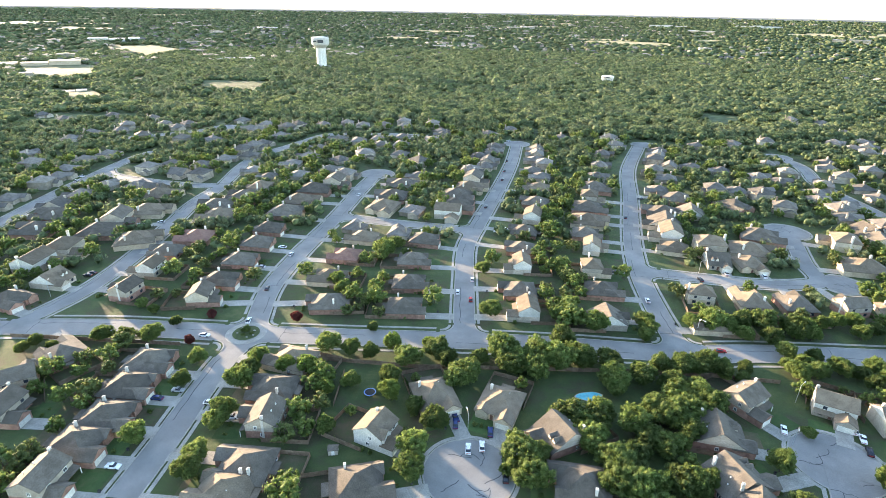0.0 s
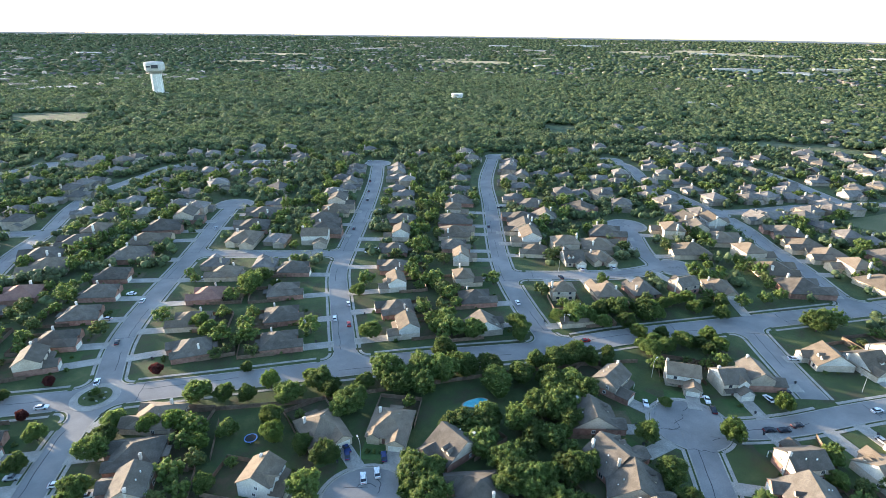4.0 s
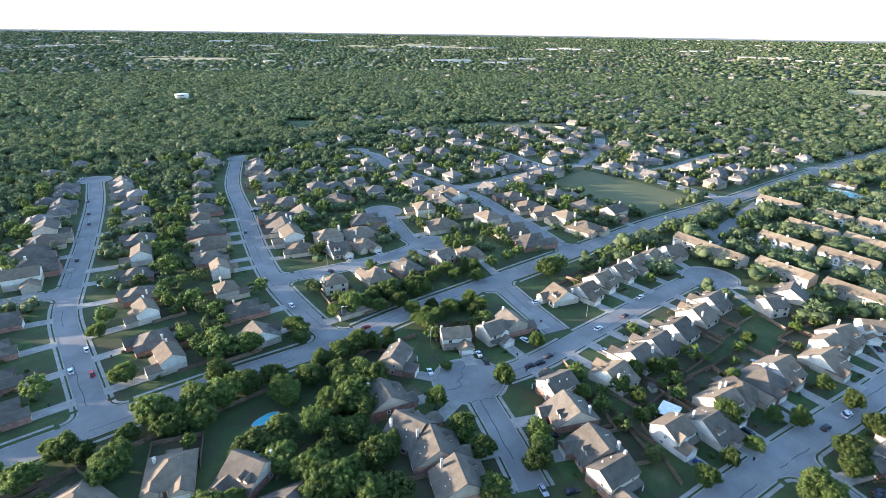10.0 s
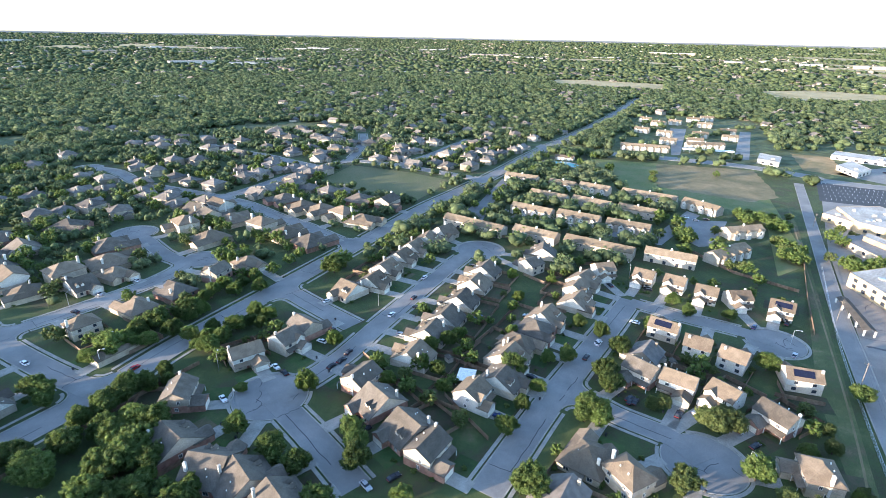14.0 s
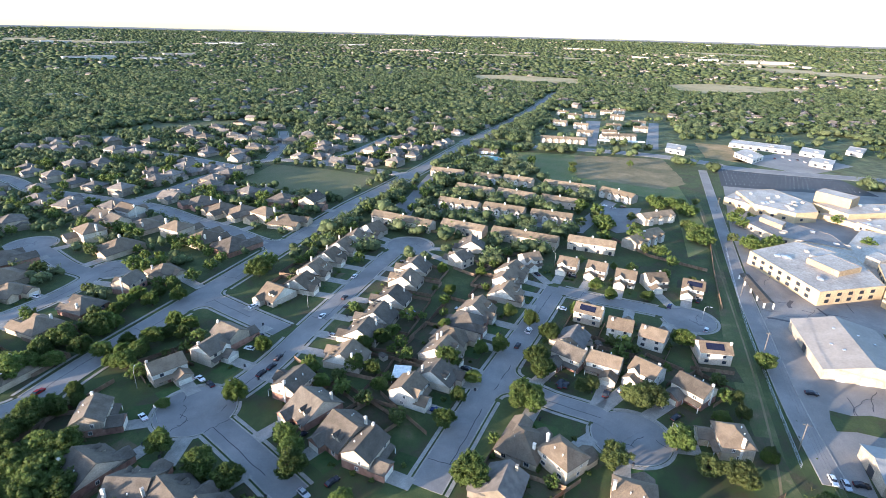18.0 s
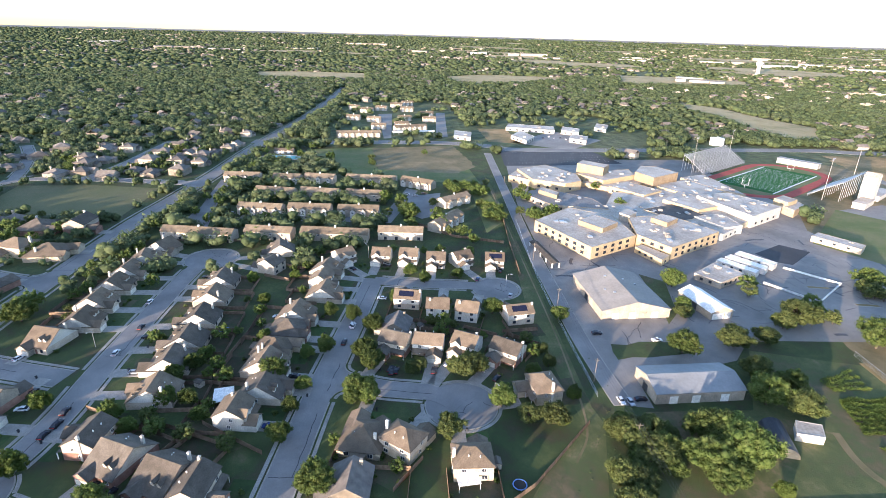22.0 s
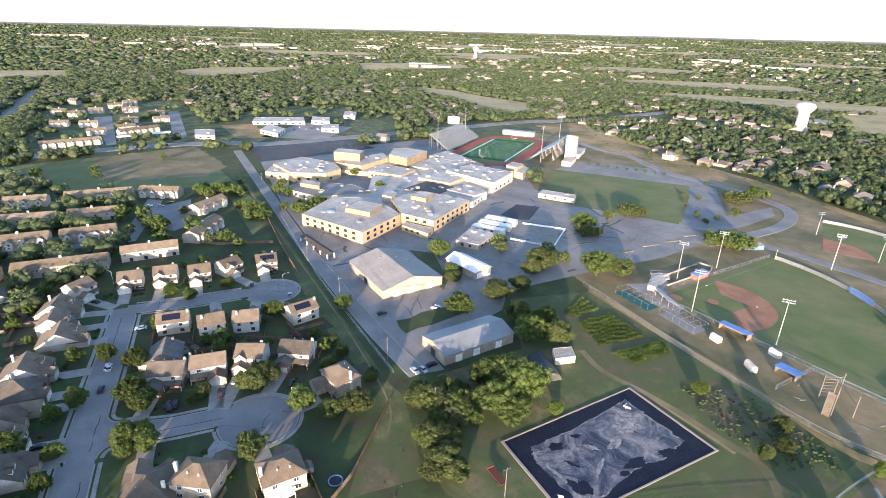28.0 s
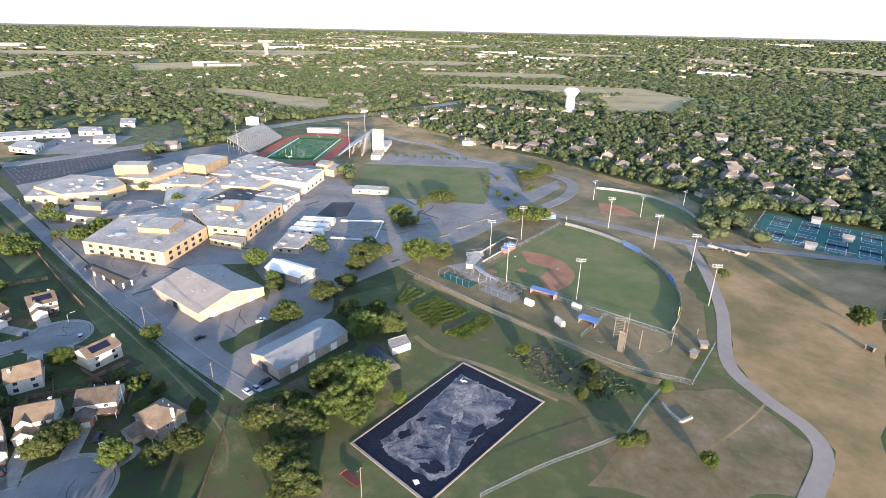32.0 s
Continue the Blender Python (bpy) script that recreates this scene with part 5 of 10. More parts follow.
trees('light', 1, [(-17.0, 155.0), (-40.9, 157.7), (-58.8, 170.9), (-51.0, 170.4), (-18.7, 186.2), (66.2, 164.9), (-15.5, 358.8), (-8.7, 332.1), (66.9, 305.8), (15.2, -147.0)])
trees('plum', 1, [(-103.6, 188.3), (-63.7, 207.3), (-102.2, 208.7)])
trees('oakc', 0.95, [(7, 164), (26, 182), (32, 176), (40, 179), (96, 149), (84, 137), (63, 127), (-12, 176), (0, 182), (70, 100), (50, 133), (45, 144), (64, 104)])
trees('oakc', 0.9, [(122.3, 205.3), (87.5, 163.0), (84.8, 153.2), (96.5, 160.1), (80.5, 144.4), (374.0, -77.6), (364.2, -111.9), (508.0, 127.5), (522.5, 108.5), (564.5, 92.5), (527.2, 70.2), (554.5, 61.7)])
trees('light', 1.3, [(135.6, 117.2)])
trees('olive', 1, [(177.9, -27.1), (176.6, -22.6), (144.2, -14.3), (148.1, -42.3), (146.4, -50.9), (216.2, -136.1), (192.0, -161.5), (137.1, -81.8), (202.8, -177.9), (140.2, -100.0)])
trees('oakb', 0.9, [(157.4, 98.9), (152.5, 92.1), (187.6, 81.5), (194.5, 79.2), (179.8, 85.9), (165.9, 76.7), (166.1, 84.2), (157.0, 70.1), (192.8, 38.9), (196.9, 31.9), (172.0, 37.8), (159.2, 40.3), (144.8, 41.7), (94.4, 80.8), (104.1, 60.0), (222.9, 22.0), (227.9, 32.6), (206.6, 58.7), (375.3, 105.8), (367.3, 89.7), (352.4, 72.9), (364.0, 127.1), (409.0, 91.8), (408.8, 60.7), (402.8, 42.3), (401.6, 22.5), (403.1, 7.2), (453.1, 85.8), (448.8, 56.1), (447.3, 17.3), (465.7, 77.9), (426.3, 134.5), (331.7, 113.6), (333.7, 88.2)])
trees('light', 0.9, [(269.8, 55.0), (240.7, 65.3), (265.5, 76.0), (166.6, 126.0)])
trees('olivs', 1, [(175.2, -50.7), (160.0, -62.3), (190.1, -58.9), (180.1, -58.6), (179.5, -3.0), (181.6, -6.4)])
trees('olive', 0.9, [(138.2, -79.3), (124.3, -73.4), (118.3, -63.7), (109.4, -62.8), (102.9, -63.8), (106.8, -57.4), (115.0, -68.0), (138.2, -71.2), (135.4, -85.9)])
trees('light', 0.8, [(109.4, -108.9), (90.8, -164.9), (168.5, -53.7), (173.9, -50.9), (159.0, -61.6)])
trees('olivs', 0.9, [(35.9, -142.4), (38.7, -138.8), (43.0, -299.4), (64.4, -170.4), (58.3, -161.3), (59.8, -152.3), (34.8, -144.3)])
trees('light', 0.7, [(91.1, -164.1), (109.9, -109.9), (37.0, -176.0), (157.9, -37.1), (145.3, -53.5)])
trees('small', 0.6, [(375.9, -401.9), (367.3, -406.3), (358.8, -410.5), (350.5, -414.7), (342.4, -418.7), (334.4, -422.7), (326.6, -426.6), (319.0, -430.4), (311.5, -434.2), (242.4, -370.1), (223.9, -356.6), (207.3, -344.4)])
trees('small', 0.8, [(245.7, -390.8), (270.9, -437.5), (208.7, -358.2), (208.8, -343.6), (218.4, -348.8), (257.4, -387.5)])
trees('oakc', 1.2, [(249.1, -147.3), (186.0, -119.2), (151.0, -132.8), (121.4, -93.0), (415.2, -101.6), (385.3, -72.0), (442.6, -62.7), (373.1, -10.3), (374.5, -11.4), (400.4, -6.0), (409.2, 6.6)])
trees('oakc', 1.4, [(214.7, -201.0), (129.0, -103.9), (245.4, -260.4), (364.7, -73.0), (437.4, -52.0), (444.5, -50.7), (426.3, -72.3)])
trees('oakc', 1.6, [(184.1, -208.6), (168.4, -319.2), (366.1, -72.3)])
trees('oakc', 0.8, [(120.9, -80.1), (329.5, -44.9), (316.0, -49.2)])
trees('oakc', 1.35, [(132, -101), (123, -105), (116, -94)])
trees('olive', 1.2, [(134, -73), (127, -79), (119, -64), (108, -63)])
trees('oakc', 1.8, [(228.1, -444.7), (178.7, -314.3)])
trees('olive', 1.2, [(234.8, -182.6), (205.3, -205.3), (137.3, -71.6), (206.4, -377.1)])
trees('olive', 1.8, [(205.5, -186.7)])
trees('olive', 1.4, [(177.7, -220.4), (189.6, -144.8), (168.4, -140.6), (144.3, -142.7), (246.0, -286.1)])
trees('olive', 2.6, [(228.8, -415.9)])
trees('olive', 2.2, [(247.6, -311.1)])
trees('olive', 2, [(231.1, -251.5)])
trees('olive', 1.6, [(173.9, -316.9)])
trees('oak', 1.6, [(364.5, -102.8)])
trees('oak', 1.4, [(368.5, -115.8)])
trees('oak', 1.2, [(408.0, -106.5)])

trees('olive', 0.95, [(378, -8), (392, -4), (387, -13), (378, -69), (379, -77), (390, -66), (376, -32), (397, -30), (333, -42), (334, -36), (372, 5), (400, 8), (439, -111), (427, -116), (374, -93), (375, -104), (532, 18), (553, 20), (453, -54), (448, -47), (442, -72), (456, -82)])
# belts of trees along the main road, and round the small pool
trees('oakb', 0.95, [(120, 204), (130, 205), (137, 206), (156, 205), (156, 198), (164, 203), (180, 208), (188, 208), (185, 198), (202, 200), (194, 190), (229, 199), (214, 198), (194, 202), (172, 206), (146, 206), (240, 200)])
trees('oakb', 0.85, [(154, 182), (152, 172), (164, 170), (165, 164), (173, 166), (231, 173), (286, 165), (287, 157), (273, 160), (328, 166), (146, 177), (140, 177)])
trees('oakc', 1.05, [(237, 172), (242, 170), (230, 169)])
trees('light', 1.0, [(230, 283), (230, 243), (232, 235), (236, 254), (366, 394)])
trees('oak', 1.0, [(50, 177), (66, 166), (59, 178), (68, 179), (66, 140), (56, 146), (47, 174), (55, 178), (52, 190), (89, 163), (78, 166)])


def yard_trees():
    """The many lesser trees in front and back yards, joined."""
    rng = random.Random(5)
    kinds = [(LEAF, [crown_arrays(20 + k, 7.0, 3.9, 44, 620, 1, 0.36, (0.13, 0.25)) for k in range(4)]), (LEAFO, [crown_arrays(30 + k, 6.0, 3.4, 40, 560, 1, 0.34, (0.13, 0.25)) for k in range(2)]), (LEAFY, [crown_arrays(40 + k, 6.0, 3.1, 38, 520, 1, 0.34, (0.13, 0.25)) for k in range(2)])]
    got = [[], [], []]
    trunks = Shape()

    def grow(k, x, y, s):
        v, f = rng.choice(kinds[k][1])
        a = rng.uniform(0, 6.28)
        ca, sa = math.cos(a) * s, math.sin(a) * s
        got[k].append((v @ np.array([[ca, sa, 0], [-sa, ca, 0], [0, 0, s]]) + np.array((x, y, 0)), f))
        trunks.tube((x, y, -0.1), (x, y, 3.2 * s), 0.2, 0.13, 6)

    for key, x, y, size in FAR_TREES:
        k, s = 1 if "oliv" in key else 2 if key == "light" else 0, size * {"oakc": 1.4, "olive": 1.25, "oak": 1.2, "small": 0.75}.get(key, 1.08)
        if s < 1.6:
            grow(k, x, y, s)
            continue
        for i in range(round(1.6 * s * s)):
            a, d = 2.4 * i, 3.1 * s * math.sqrt(i / (1.6 * s * s))
            grow(k, x + d * math.cos(a), y + d * math.sin(a), rng.uniform(0.9, 1.35))
    for x, y, deg in HOUSE_AT:
        far = math.hypot(x, y)
        if far > 640:
            continue
        for dx, dy, chance in ((-4.5, -12.0, 0.7), (6.5, -13, 0.35), (-5, 13, 0.75), (4, 15, 0.75), (0, 19, 0.7), (-8, 18, 0.55), (8, 17, 0.55), (9, 3, 0.3), (-9, 6, 0.3), (8.5, 10, 0.4)):
            if rng.random() < chance * ((0.75 if x > 130 else 1.0) if y > 185 or x < -30 else 0.4):
                p = pose(x, y, 0, 0, 0, deg) @ Vector((dx + rng.uniform(-1.8, 1.8), dy + rng.uniform(-1.8, 1.8), 0))
                if taken(p.x, p.y, 1.6):
                    continue
                k = rng.choice((0, 0, 0, 0, 0, 1, 1, 2))
                grow(k, p.x, p.y, rng.uniform(0.8, 1.45) * (1.0 if y > 185 or x < -30 else 0.75))
                mark(p.x - 2, p.y - 2, p.x + 2, p.y + 2, 4)
    for (mat, _), items in zip(kinds, got):
        base = np.cumsum([0] + [len(v) for v, f in items])
        v = np.concatenate([v for v, f in items])
        f = np.concatenate([f + b for (_, f), b in zip(items, base)])
        tagged(new("yard_trees", fast_mesh("yard_trees", v, f, mat)), "leafy yard trees between the houses", "trees", kind="stuff")
    tagged(part("tree_trunks", trunks, BARK), "thin trunks of the yard trees", "trunks", kind="stuff")


yard_trees()

FAR_FIELDS = []


def far_field(pts, mat=None):
    """A pale open field among the far woods."""
    FAR_FIELDS.append(np.array(pts, float))
    p = [tuple(q) for q in pts]
    if sum(p[i][0] * p[(i + 1) % len(p)][1] - p[(i + 1) % len(p)][0] * p[i][1] for i in range(len(p))) < 0:
        p = p[::-1]
    mark_poly(p)
    v = [(x, y, float(rise(math.hypot(x, y))) + 2.5 + 0.03 * (len(FAR_FIELDS) % 40)) for x, y in p]
    setting("far_field", Shape().add(v, [tuple(range(len(v)))]), mat or STRAW, "pale tan open field far among woods", "field")


far_field([(1696, 370), (1732, 247), (1722, 159), (1708, 60), (1529, 50), (1500, 157), (1520, 237), (1530, 340)])
far_field([(1631, -158), (1738, -304), (1680, -535), (1574, -491), (1467, -342), (1450, -186)])
far_field([(1090, -590), (1000, -634), (870, -634), (770, -652), (650, -563), (700, -530), (800, -545), (963, -556)])
far_field([(1778, -760), (1734, -946), (1607, -1090), (1460, -1000), (1480, -816), (1510, -650)])
far_field([(433, -1057), (380, -1209), (275, -1190), (246, -925), (332, -866)])
far_field([(2163, 2873), (2390, 2321), (2253, 2186), (2031, 2696)])
far_field([(-942, 1271), (-864, 1284), (-741, 1220), (-667, 1057), (-739, 985)], PARK)
far_field([(-593, 863), (-566, 889), (-497, 814), (-522, 777)], PARK)
far_field([(-997, 1691), (-918, 1793), (-737, 1654), (-756, 1465)], PARK)
far_field([(-434, 1015), (-321, 1014), (-297, 900), (-388, 905)], GRASS)


def far_strips():
    """Long open strips, cleared lots and worksites that break the far woods."""
    rng = random.Random(12)
    for k in range(84):
        r, a = rng.uniform(2300, 4300) if k % 3 or k < 46 or k > 70 else rng.uniform(1200, 3200), radians(rng.uniform(-98, 136) if k < 46 or k > 70 else rng.uniform(-80, -8))
        half, deep = (rng.uniform(60, 260), rng.uniform(50, 130)) if a < -0.1 else (rng.uniform(40, 180), rng.uniform(30, 90))
        c, t = Vector((math.cos(a), math.sin(a))) * r, Vector((-math.sin(a), math.cos(a)))
        n = Vector((math.cos(a), math.sin(a)))
        slant = rng.uniform(-0.15, 0.15)
        pts = [c + t * half * u + n * (deep * v + slant * half * u) for u, v in ((-1, -0.8), (-0.2, -1), (0.6, -0.7), (1, -0.3), (0.9, 0.6), (0.1, 1), (-0.8, 0.7))]
        far_field([(round(p.x), round(p.y)) for p in pts])


far_strips()


# where the woods thin out: round the apartments, and along the shops' street
THINNED = [(np.array([(645.0, 78.0), (640.0, -60.0), (660.0, -112.0), (1040.0, -112.0), (1040.0, 76.0)]), 0.10),
           (np.array([(631.0, -63.0), (805.0, -82.0), (860.0, -165.0), (887.0, -340.0), (742.0, -371.0), (565.0, -288.0), (590.0, -227.0), (616.0, -103.0)]), 0.06)]


def in_outline(p, x, y):
    inside = np.zeros(len(x), bool)
    for k in range(len(p)):
        (x1, y1), (x2, y2) = p[k], p[(k + 1) % len(p)]
        inside ^= ((y1 > y) != (y2 > y)) & (x < (x2 - x1) * (y - y1) / (y2 - y1 + 1e-9) + x1)
    return inside


def in_fields(x, y):
    hit = np.zeros(len(x), bool)
    for p in FAR_FIELDS:
        hit |= in_outline(p, x, y)
    return hit


def woods(name, label, count, r0, r1, level, size, squash, density, seed, blobs=1, a0=-178.0, a1=150.0, near_mask=True, sprays=0, stack=0.75):
    """A joined mass of tree crowns over a ring sector, thinned by a broad noise."""
    rng = np.random.RandomState(seed)
    v0, f0 = ico(level)
    r = np.sqrt(rng.uniform(r0 * r0, r1 * r1, count))
    a = np.radians(rng.uniform(a0, a1, count))
    x, y = r * np.cos(a), r * np.sin(a)
    keep = np.array([noise.noise((px * 0.004, py * 0.004, 3.0)) + 0.5 * noise.noise((px * 0.013, py * 0.013, 9.0)) < density for px, py in zip(x, y)])
    if near_mask:
        keep &= np.array([taken(px, py, 2.5) == 0 for px, py in zip(x, y)])
    keep &= ~in_fields(x, y)
    for p, share in THINNED:
        keep &= ~in_outline(p, x, y) | (rng.random_sample(count) < share)
    x, y, r = x[keep], y[keep], r[keep]
    n = len(x)
    vs, fs = [], []
    for b in range(blobs):
        s = size * rng.uniform(0.55, 1.45, n) * (1.0 if blobs == 1 else 0.58)
        ox, oy = (0, 0) if blobs == 1 else (rng.uniform(-0.62, 0.62, n) * size, rng.uniform(-0.62, 0.62, n) * size)
        bump = 1 + rng.uniform(-0.34, 0.34, (n, len(v0), 1))
        p = v0[None] * bump * s[:, None, None] * np.array([1, 1, squash])
        h = s * squash * rng.uniform(0.8, 1.2, n) + (0 if blobs == 1 else rng.uniform(0, stack, n) * size)
        p = p + np.stack([x + ox, y + oy, h + rise(r)], 1)[:, None]
        base = (np.arange(n) * len(v0) + b * n * len(v0))[:, None, None]
        vs.append(p.reshape(-1, 3))
        fs.append((f0[None] + base).reshape(-1, 3))
    if sprays:
        c = rng.randint(n, size=n * sprays)
        d = rng.normal(size=(n * sprays, 3))
        d[:, 2] = np.abs(d[:, 2]) * 0.9 - 0.2
        d /= np.linalg.norm(d, axis=1)[:, None] + 1e-6
        p = np.stack([x[c], y[c], size * squash * 1.05 + rise(r[c])], 1) + d * (size * rng.uniform(0.8, 1.25, n * sprays))[:, None] * np.array([1, 1, squash])
        tri = p[:, None] + rng.normal(size=(n * sprays, 3, 3)) * size * 0.13
        vs.append(tri.reshape(-1, 3))
        fs.append(np.arange(n * sprays * 3).reshape(-1, 3) + n * len(v0) * blobs)
    v, f = np.concatenate(vs), np.concatenate(fs)
    me = fast_mesh(name, v, f, WOODS)
    tagged(new(name, me), label, "woods", kind="stuff")


# ---- open land, paving and fields of the campus ----
patch("school_yard", [(570.2, -122.5), (396.5, -97.0), (264.4, -85.8), (193.6, -79.1), (154.1, -79.8), (151.7, -89.9), (168.4, -91.4), (174.0, -119.0), (179.1, -139.8), (192.1, -152.9), (192.7, -167.6), (189.2, -210.7), (182.8, -264.6), (185.2, -312.7), (212.2, -334.9), (258.9, -302.6), (282.6, -290.6), (333.1, -293.2), (374.8, -318.5), (414.4, -319.9), (467.4, -316.0), (560.9, -321.8), (560.9, -240.3)], LOT, "worn asphalt yard and parking round the school", "parking lot", 0.020)
patch("dark_parking", [(531.7, -115.3), (621.1, -126.9), (616.1, -231.4), (541.7, -244.6), (533.0, -168.0)], DARKLOT, "fresh black asphalt parking lot with white stalls", "parking lot", 0.060)
patch("side_parking", [(376.6, -351.8), (390.7, -407.0), (337.1, -445.2), (280.8, -445.0), (258.1, -434.4), (211.2, -374.1), (208.2, -387.9), (206.2, -425.8), (193.5, -407.8), (191.0, -370.6), (191.9, -340.6), (201.9, -328.3), (214.8, -326.3), (261.5, -402.9), (279.6, -418.0)], ROAD, "pale asphalt parking lot with planted islands", "parking lot", 0.050)
patch("asphalt_repair", [(292.7, -225.5), (307.0, -252.5), (293.5, -264.2), (274.2, -237.6), (278.6, -230.7)], DARKLOT, "dark patched asphalt beside the portable classrooms", "parking lot", 0.032, False)
patch("practice_field", [(308.6, -277.9), (379.9, -355.0), (276.8, -423.5), (216.1, -325.2)], FIELD, "green practice field beside the parking lot", "sports field", 0.060)
patch("verge", [(195.0, -91.1), (194.3, -124.9), (185.9, -123.7), (182.9, -89.4)], GRASS, "strip of worn grass in the yard", "grass verge", 0.070)
patch("grass_court", [(266.2, -136.4), (255.5, -146.7), (220.4, -135.3), (210.1, -125.7), (237.0, -132.6)], MEADOW, "grass between the school sheds", "grass verge", 0.070)
patch("park_field", [(391.0, 295.0), (460.6, 304.2), (460.9, 246.3), (451.3, 192.0), (411.8, 189.2), (375.0, 190.8), (384.0, 245.3)], PARK, "mown park lawn beside the main road", "lawn", 0.03)
patch("dry_field", [(620.6, 19.2), (633.3, -73.8), (528.2, -84.7), (500.0, -60.0), (516.9, 13.8)], WORN, "dry tan field behind the townhouses", "field", 0.03)
patch("green_field", [(610.5, 93.0), (620.6, 19.2), (516.9, 13.8), (527.2, -76.1), (366.1, -82.6), (336.0, -61.4), (463.2, -67.4), (487.6, 39.4)], FIELD, "green field with scattered bushes", "field", 0.016)
patch("corridor", [(506.6, -88.0), (444.8, -86.6), (154.5, -67.2), (144.5, -68.5), (108.3, -55.7), (112.6, -33.0), (129.1, -45.4), (144.3, -61.0), (216.4, -60.6), (343.1, -75.9)], MEADOW, "grassy utility corridor with a worn path", "verge", 0.02, False)
mark_poly([(506.6, -88.0), (444.1, -91.5), (153.6, -72.4), (108.3, -55.7), (112.6, -33.0), (144.3, -61.0), (216.4, -60.6), (343.1, -75.9)])
patch("dry_meadow", [(63.8, -338.5), (-28.2, -382.3), (-28.8, -166.7), (-14.7, -155.5), (-15.9, -180.1), (-8.9, -189.8), (7.9, -197.8), (20.9, -215.5), (36.8, -265.2)], DRYGRASS, "dry brown meadow with faint tracks", "meadow", 0.02)
patch("dry_bank", [(68.8, -140.1), (47.4, -165.7), (33.4, -153.8), (39.6, -112.5), (69.9, -87.8), (75.2, -86.6)], MEADOW, "dry bank below the settling pond", "meadow", 0.02, False)
patch("path_verge", [(44.0, -262.0), (36.0, -262.0), (24.0, -215.0), (8.0, -199.0), (-8.0, -190.0), (-18.0, -176.0), (-16.0, -140.0), (42.0, -112.0), (44.0, -180.0), (34.0, -190.0), (34.0, -226.0)], MEADOW, "rough grass beside the path", "meadow", 0.012, False)
patch("bare_ground", [(37.0, -178.5), (16.9, -194.8), (-9.9, -178.5), (-9.5, -151.3), (25.4, -123.4), (41.4, -116.4), (39.5, -138.7)], BARE, "bare chalky ground beside the path", "meadow", 0.024)
patch("creek_bank", [(533.5, -560.7), (393.4, -520.4), (244.0, -494.9), (109.3, -452.8), (79.2, -364.8), (117.6, -435.0), (210.8, -477.0), (292.6, -486.0), (378.1, -457.9)], DRYGRASS, "dry grass bank along the creek", "meadow", 0.014, False)
mark_poly([(145.6, -113.5), (190.5, -169.9), (164.4, -230.6), (158.5, -334.9), (63.8, -338.5), (-28.2, -382.3), (-28.8, -166.7), (119.9, -47.8)])
mark_poly([(663.8, -369.9), (599.1, -569.3), (229.6, -491.3), (96.2, -453.7), (63.8, -338.5), (158.5, -334.9), (379.3, -325.3)])


def path(name, w, pts, mat, label, z=0.03):
    line = rounded(pts, 2.0)
    mark_line(line, w / 2 + 0.5)
    return setting(name, ribbon(line, -w / 2, w / 2, -0.2, z), mat, label, "path")


path("walking_path", 5.8, [(74.8, -348.1), (53.0, -303.7), (35.0, -259.2), (23.0, -213.7), (7.7, -197.1), (-7.5, -186.8), (-13.0, -174.5), (-11.4, -152.9), (-8.8, -132.4)], PALEPATH, "pale winding concrete path through the meadow", 0.09)
path("campus_road", 7.5, [(195.6, -302.9), (161.8, -337.0), (119.5, -341.9), (73.4, -342.8), (38.9, -359.6), (-28.2, -384.4)], ROAD, "asphalt road past the ball fields", 0.10)
path("side_path", 0.8, [(17.2, -153.4), (6.7, -190.5), (3.4, -229.7), (5.2, -263.2), (19.1, -287.7), (46.0, -330.4)], DRYGRASS, "thin worn track across the meadow", 0.045)
path("corridor_path", 0.8, [(445.1, -84.2), (291.7, -74.6), (220.4, -70.2), (173.1, -66.1), (142.7, -61.4), (127.7, -52.6)], WORN, "thin worn path in the grass corridor", 0.06)
path("service_track", 2.6, [(134.6, -147.3), (119.3, -143.9), (97.1, -147.6), (73.8, -148.7), (57.9, -148.8), (46.1, -137.6)], WORN, "worn vehicle track past the pond", 0.034)
path("service_track", 2.2, [(65.2, -153.2), (53.9, -145.6), (43.7, -146.5)], WORN, "short worn track beside the fence", 0.038)
path("pond_verge", 1.4, [(108.8, -146.4), (85.2, -146.8), (66.0, -146.6)], DRYGRASS, "trodden dry strip round the pond", 0.030)
path("dirt_track", 4.0, [(173.4, -193.2), (121.2, -187.9), (81.7, -184.9), (52.5, -179.6), (38.0, -182.1)], DRYGRASS, "dusty track along the fence", 0.06)

mark_poly([(262.3, -268.5), (176.3, -396.9), (94.2, -243.7), (123.2, -156.2), (146.6, -121.5), (197.2, -156.7)])
mark_poly([(426.4, -0.8), (495.6, -61.5), (431.6, -93.9), (263.9, -68.4), (295.2, 4.2)])
patch("campus_grass", [(548.7, -440.7), (505.5, -541.7), (364.1, -514.6), (224.3, -480.2), (105.6, -456.0), (56.2, -399.2), (-28.2, -416.5), (-28.2, -382.3), (63.8, -338.5), (58.3, -280.4), (36.9, -250.5), (24.5, -212.5), (28.6, -185.3), (78.8, -178.8), (173.4, -193.2), (237.5, -215.9), (383.2, -321.8)], WORN, "worn dry grass round the playing fields", "grass", 0.008, False)
patch("dry_field", [(572.6, -519.3), (573.6, -619.6), (442.5, -584.8), (347.4, -559.6), (345.3, -495.7), (392.8, -463.1), (447.1, -474.7)], STRAW, "olive and straw-coloured rough field beside the stadium", "grass", 0.016, False)
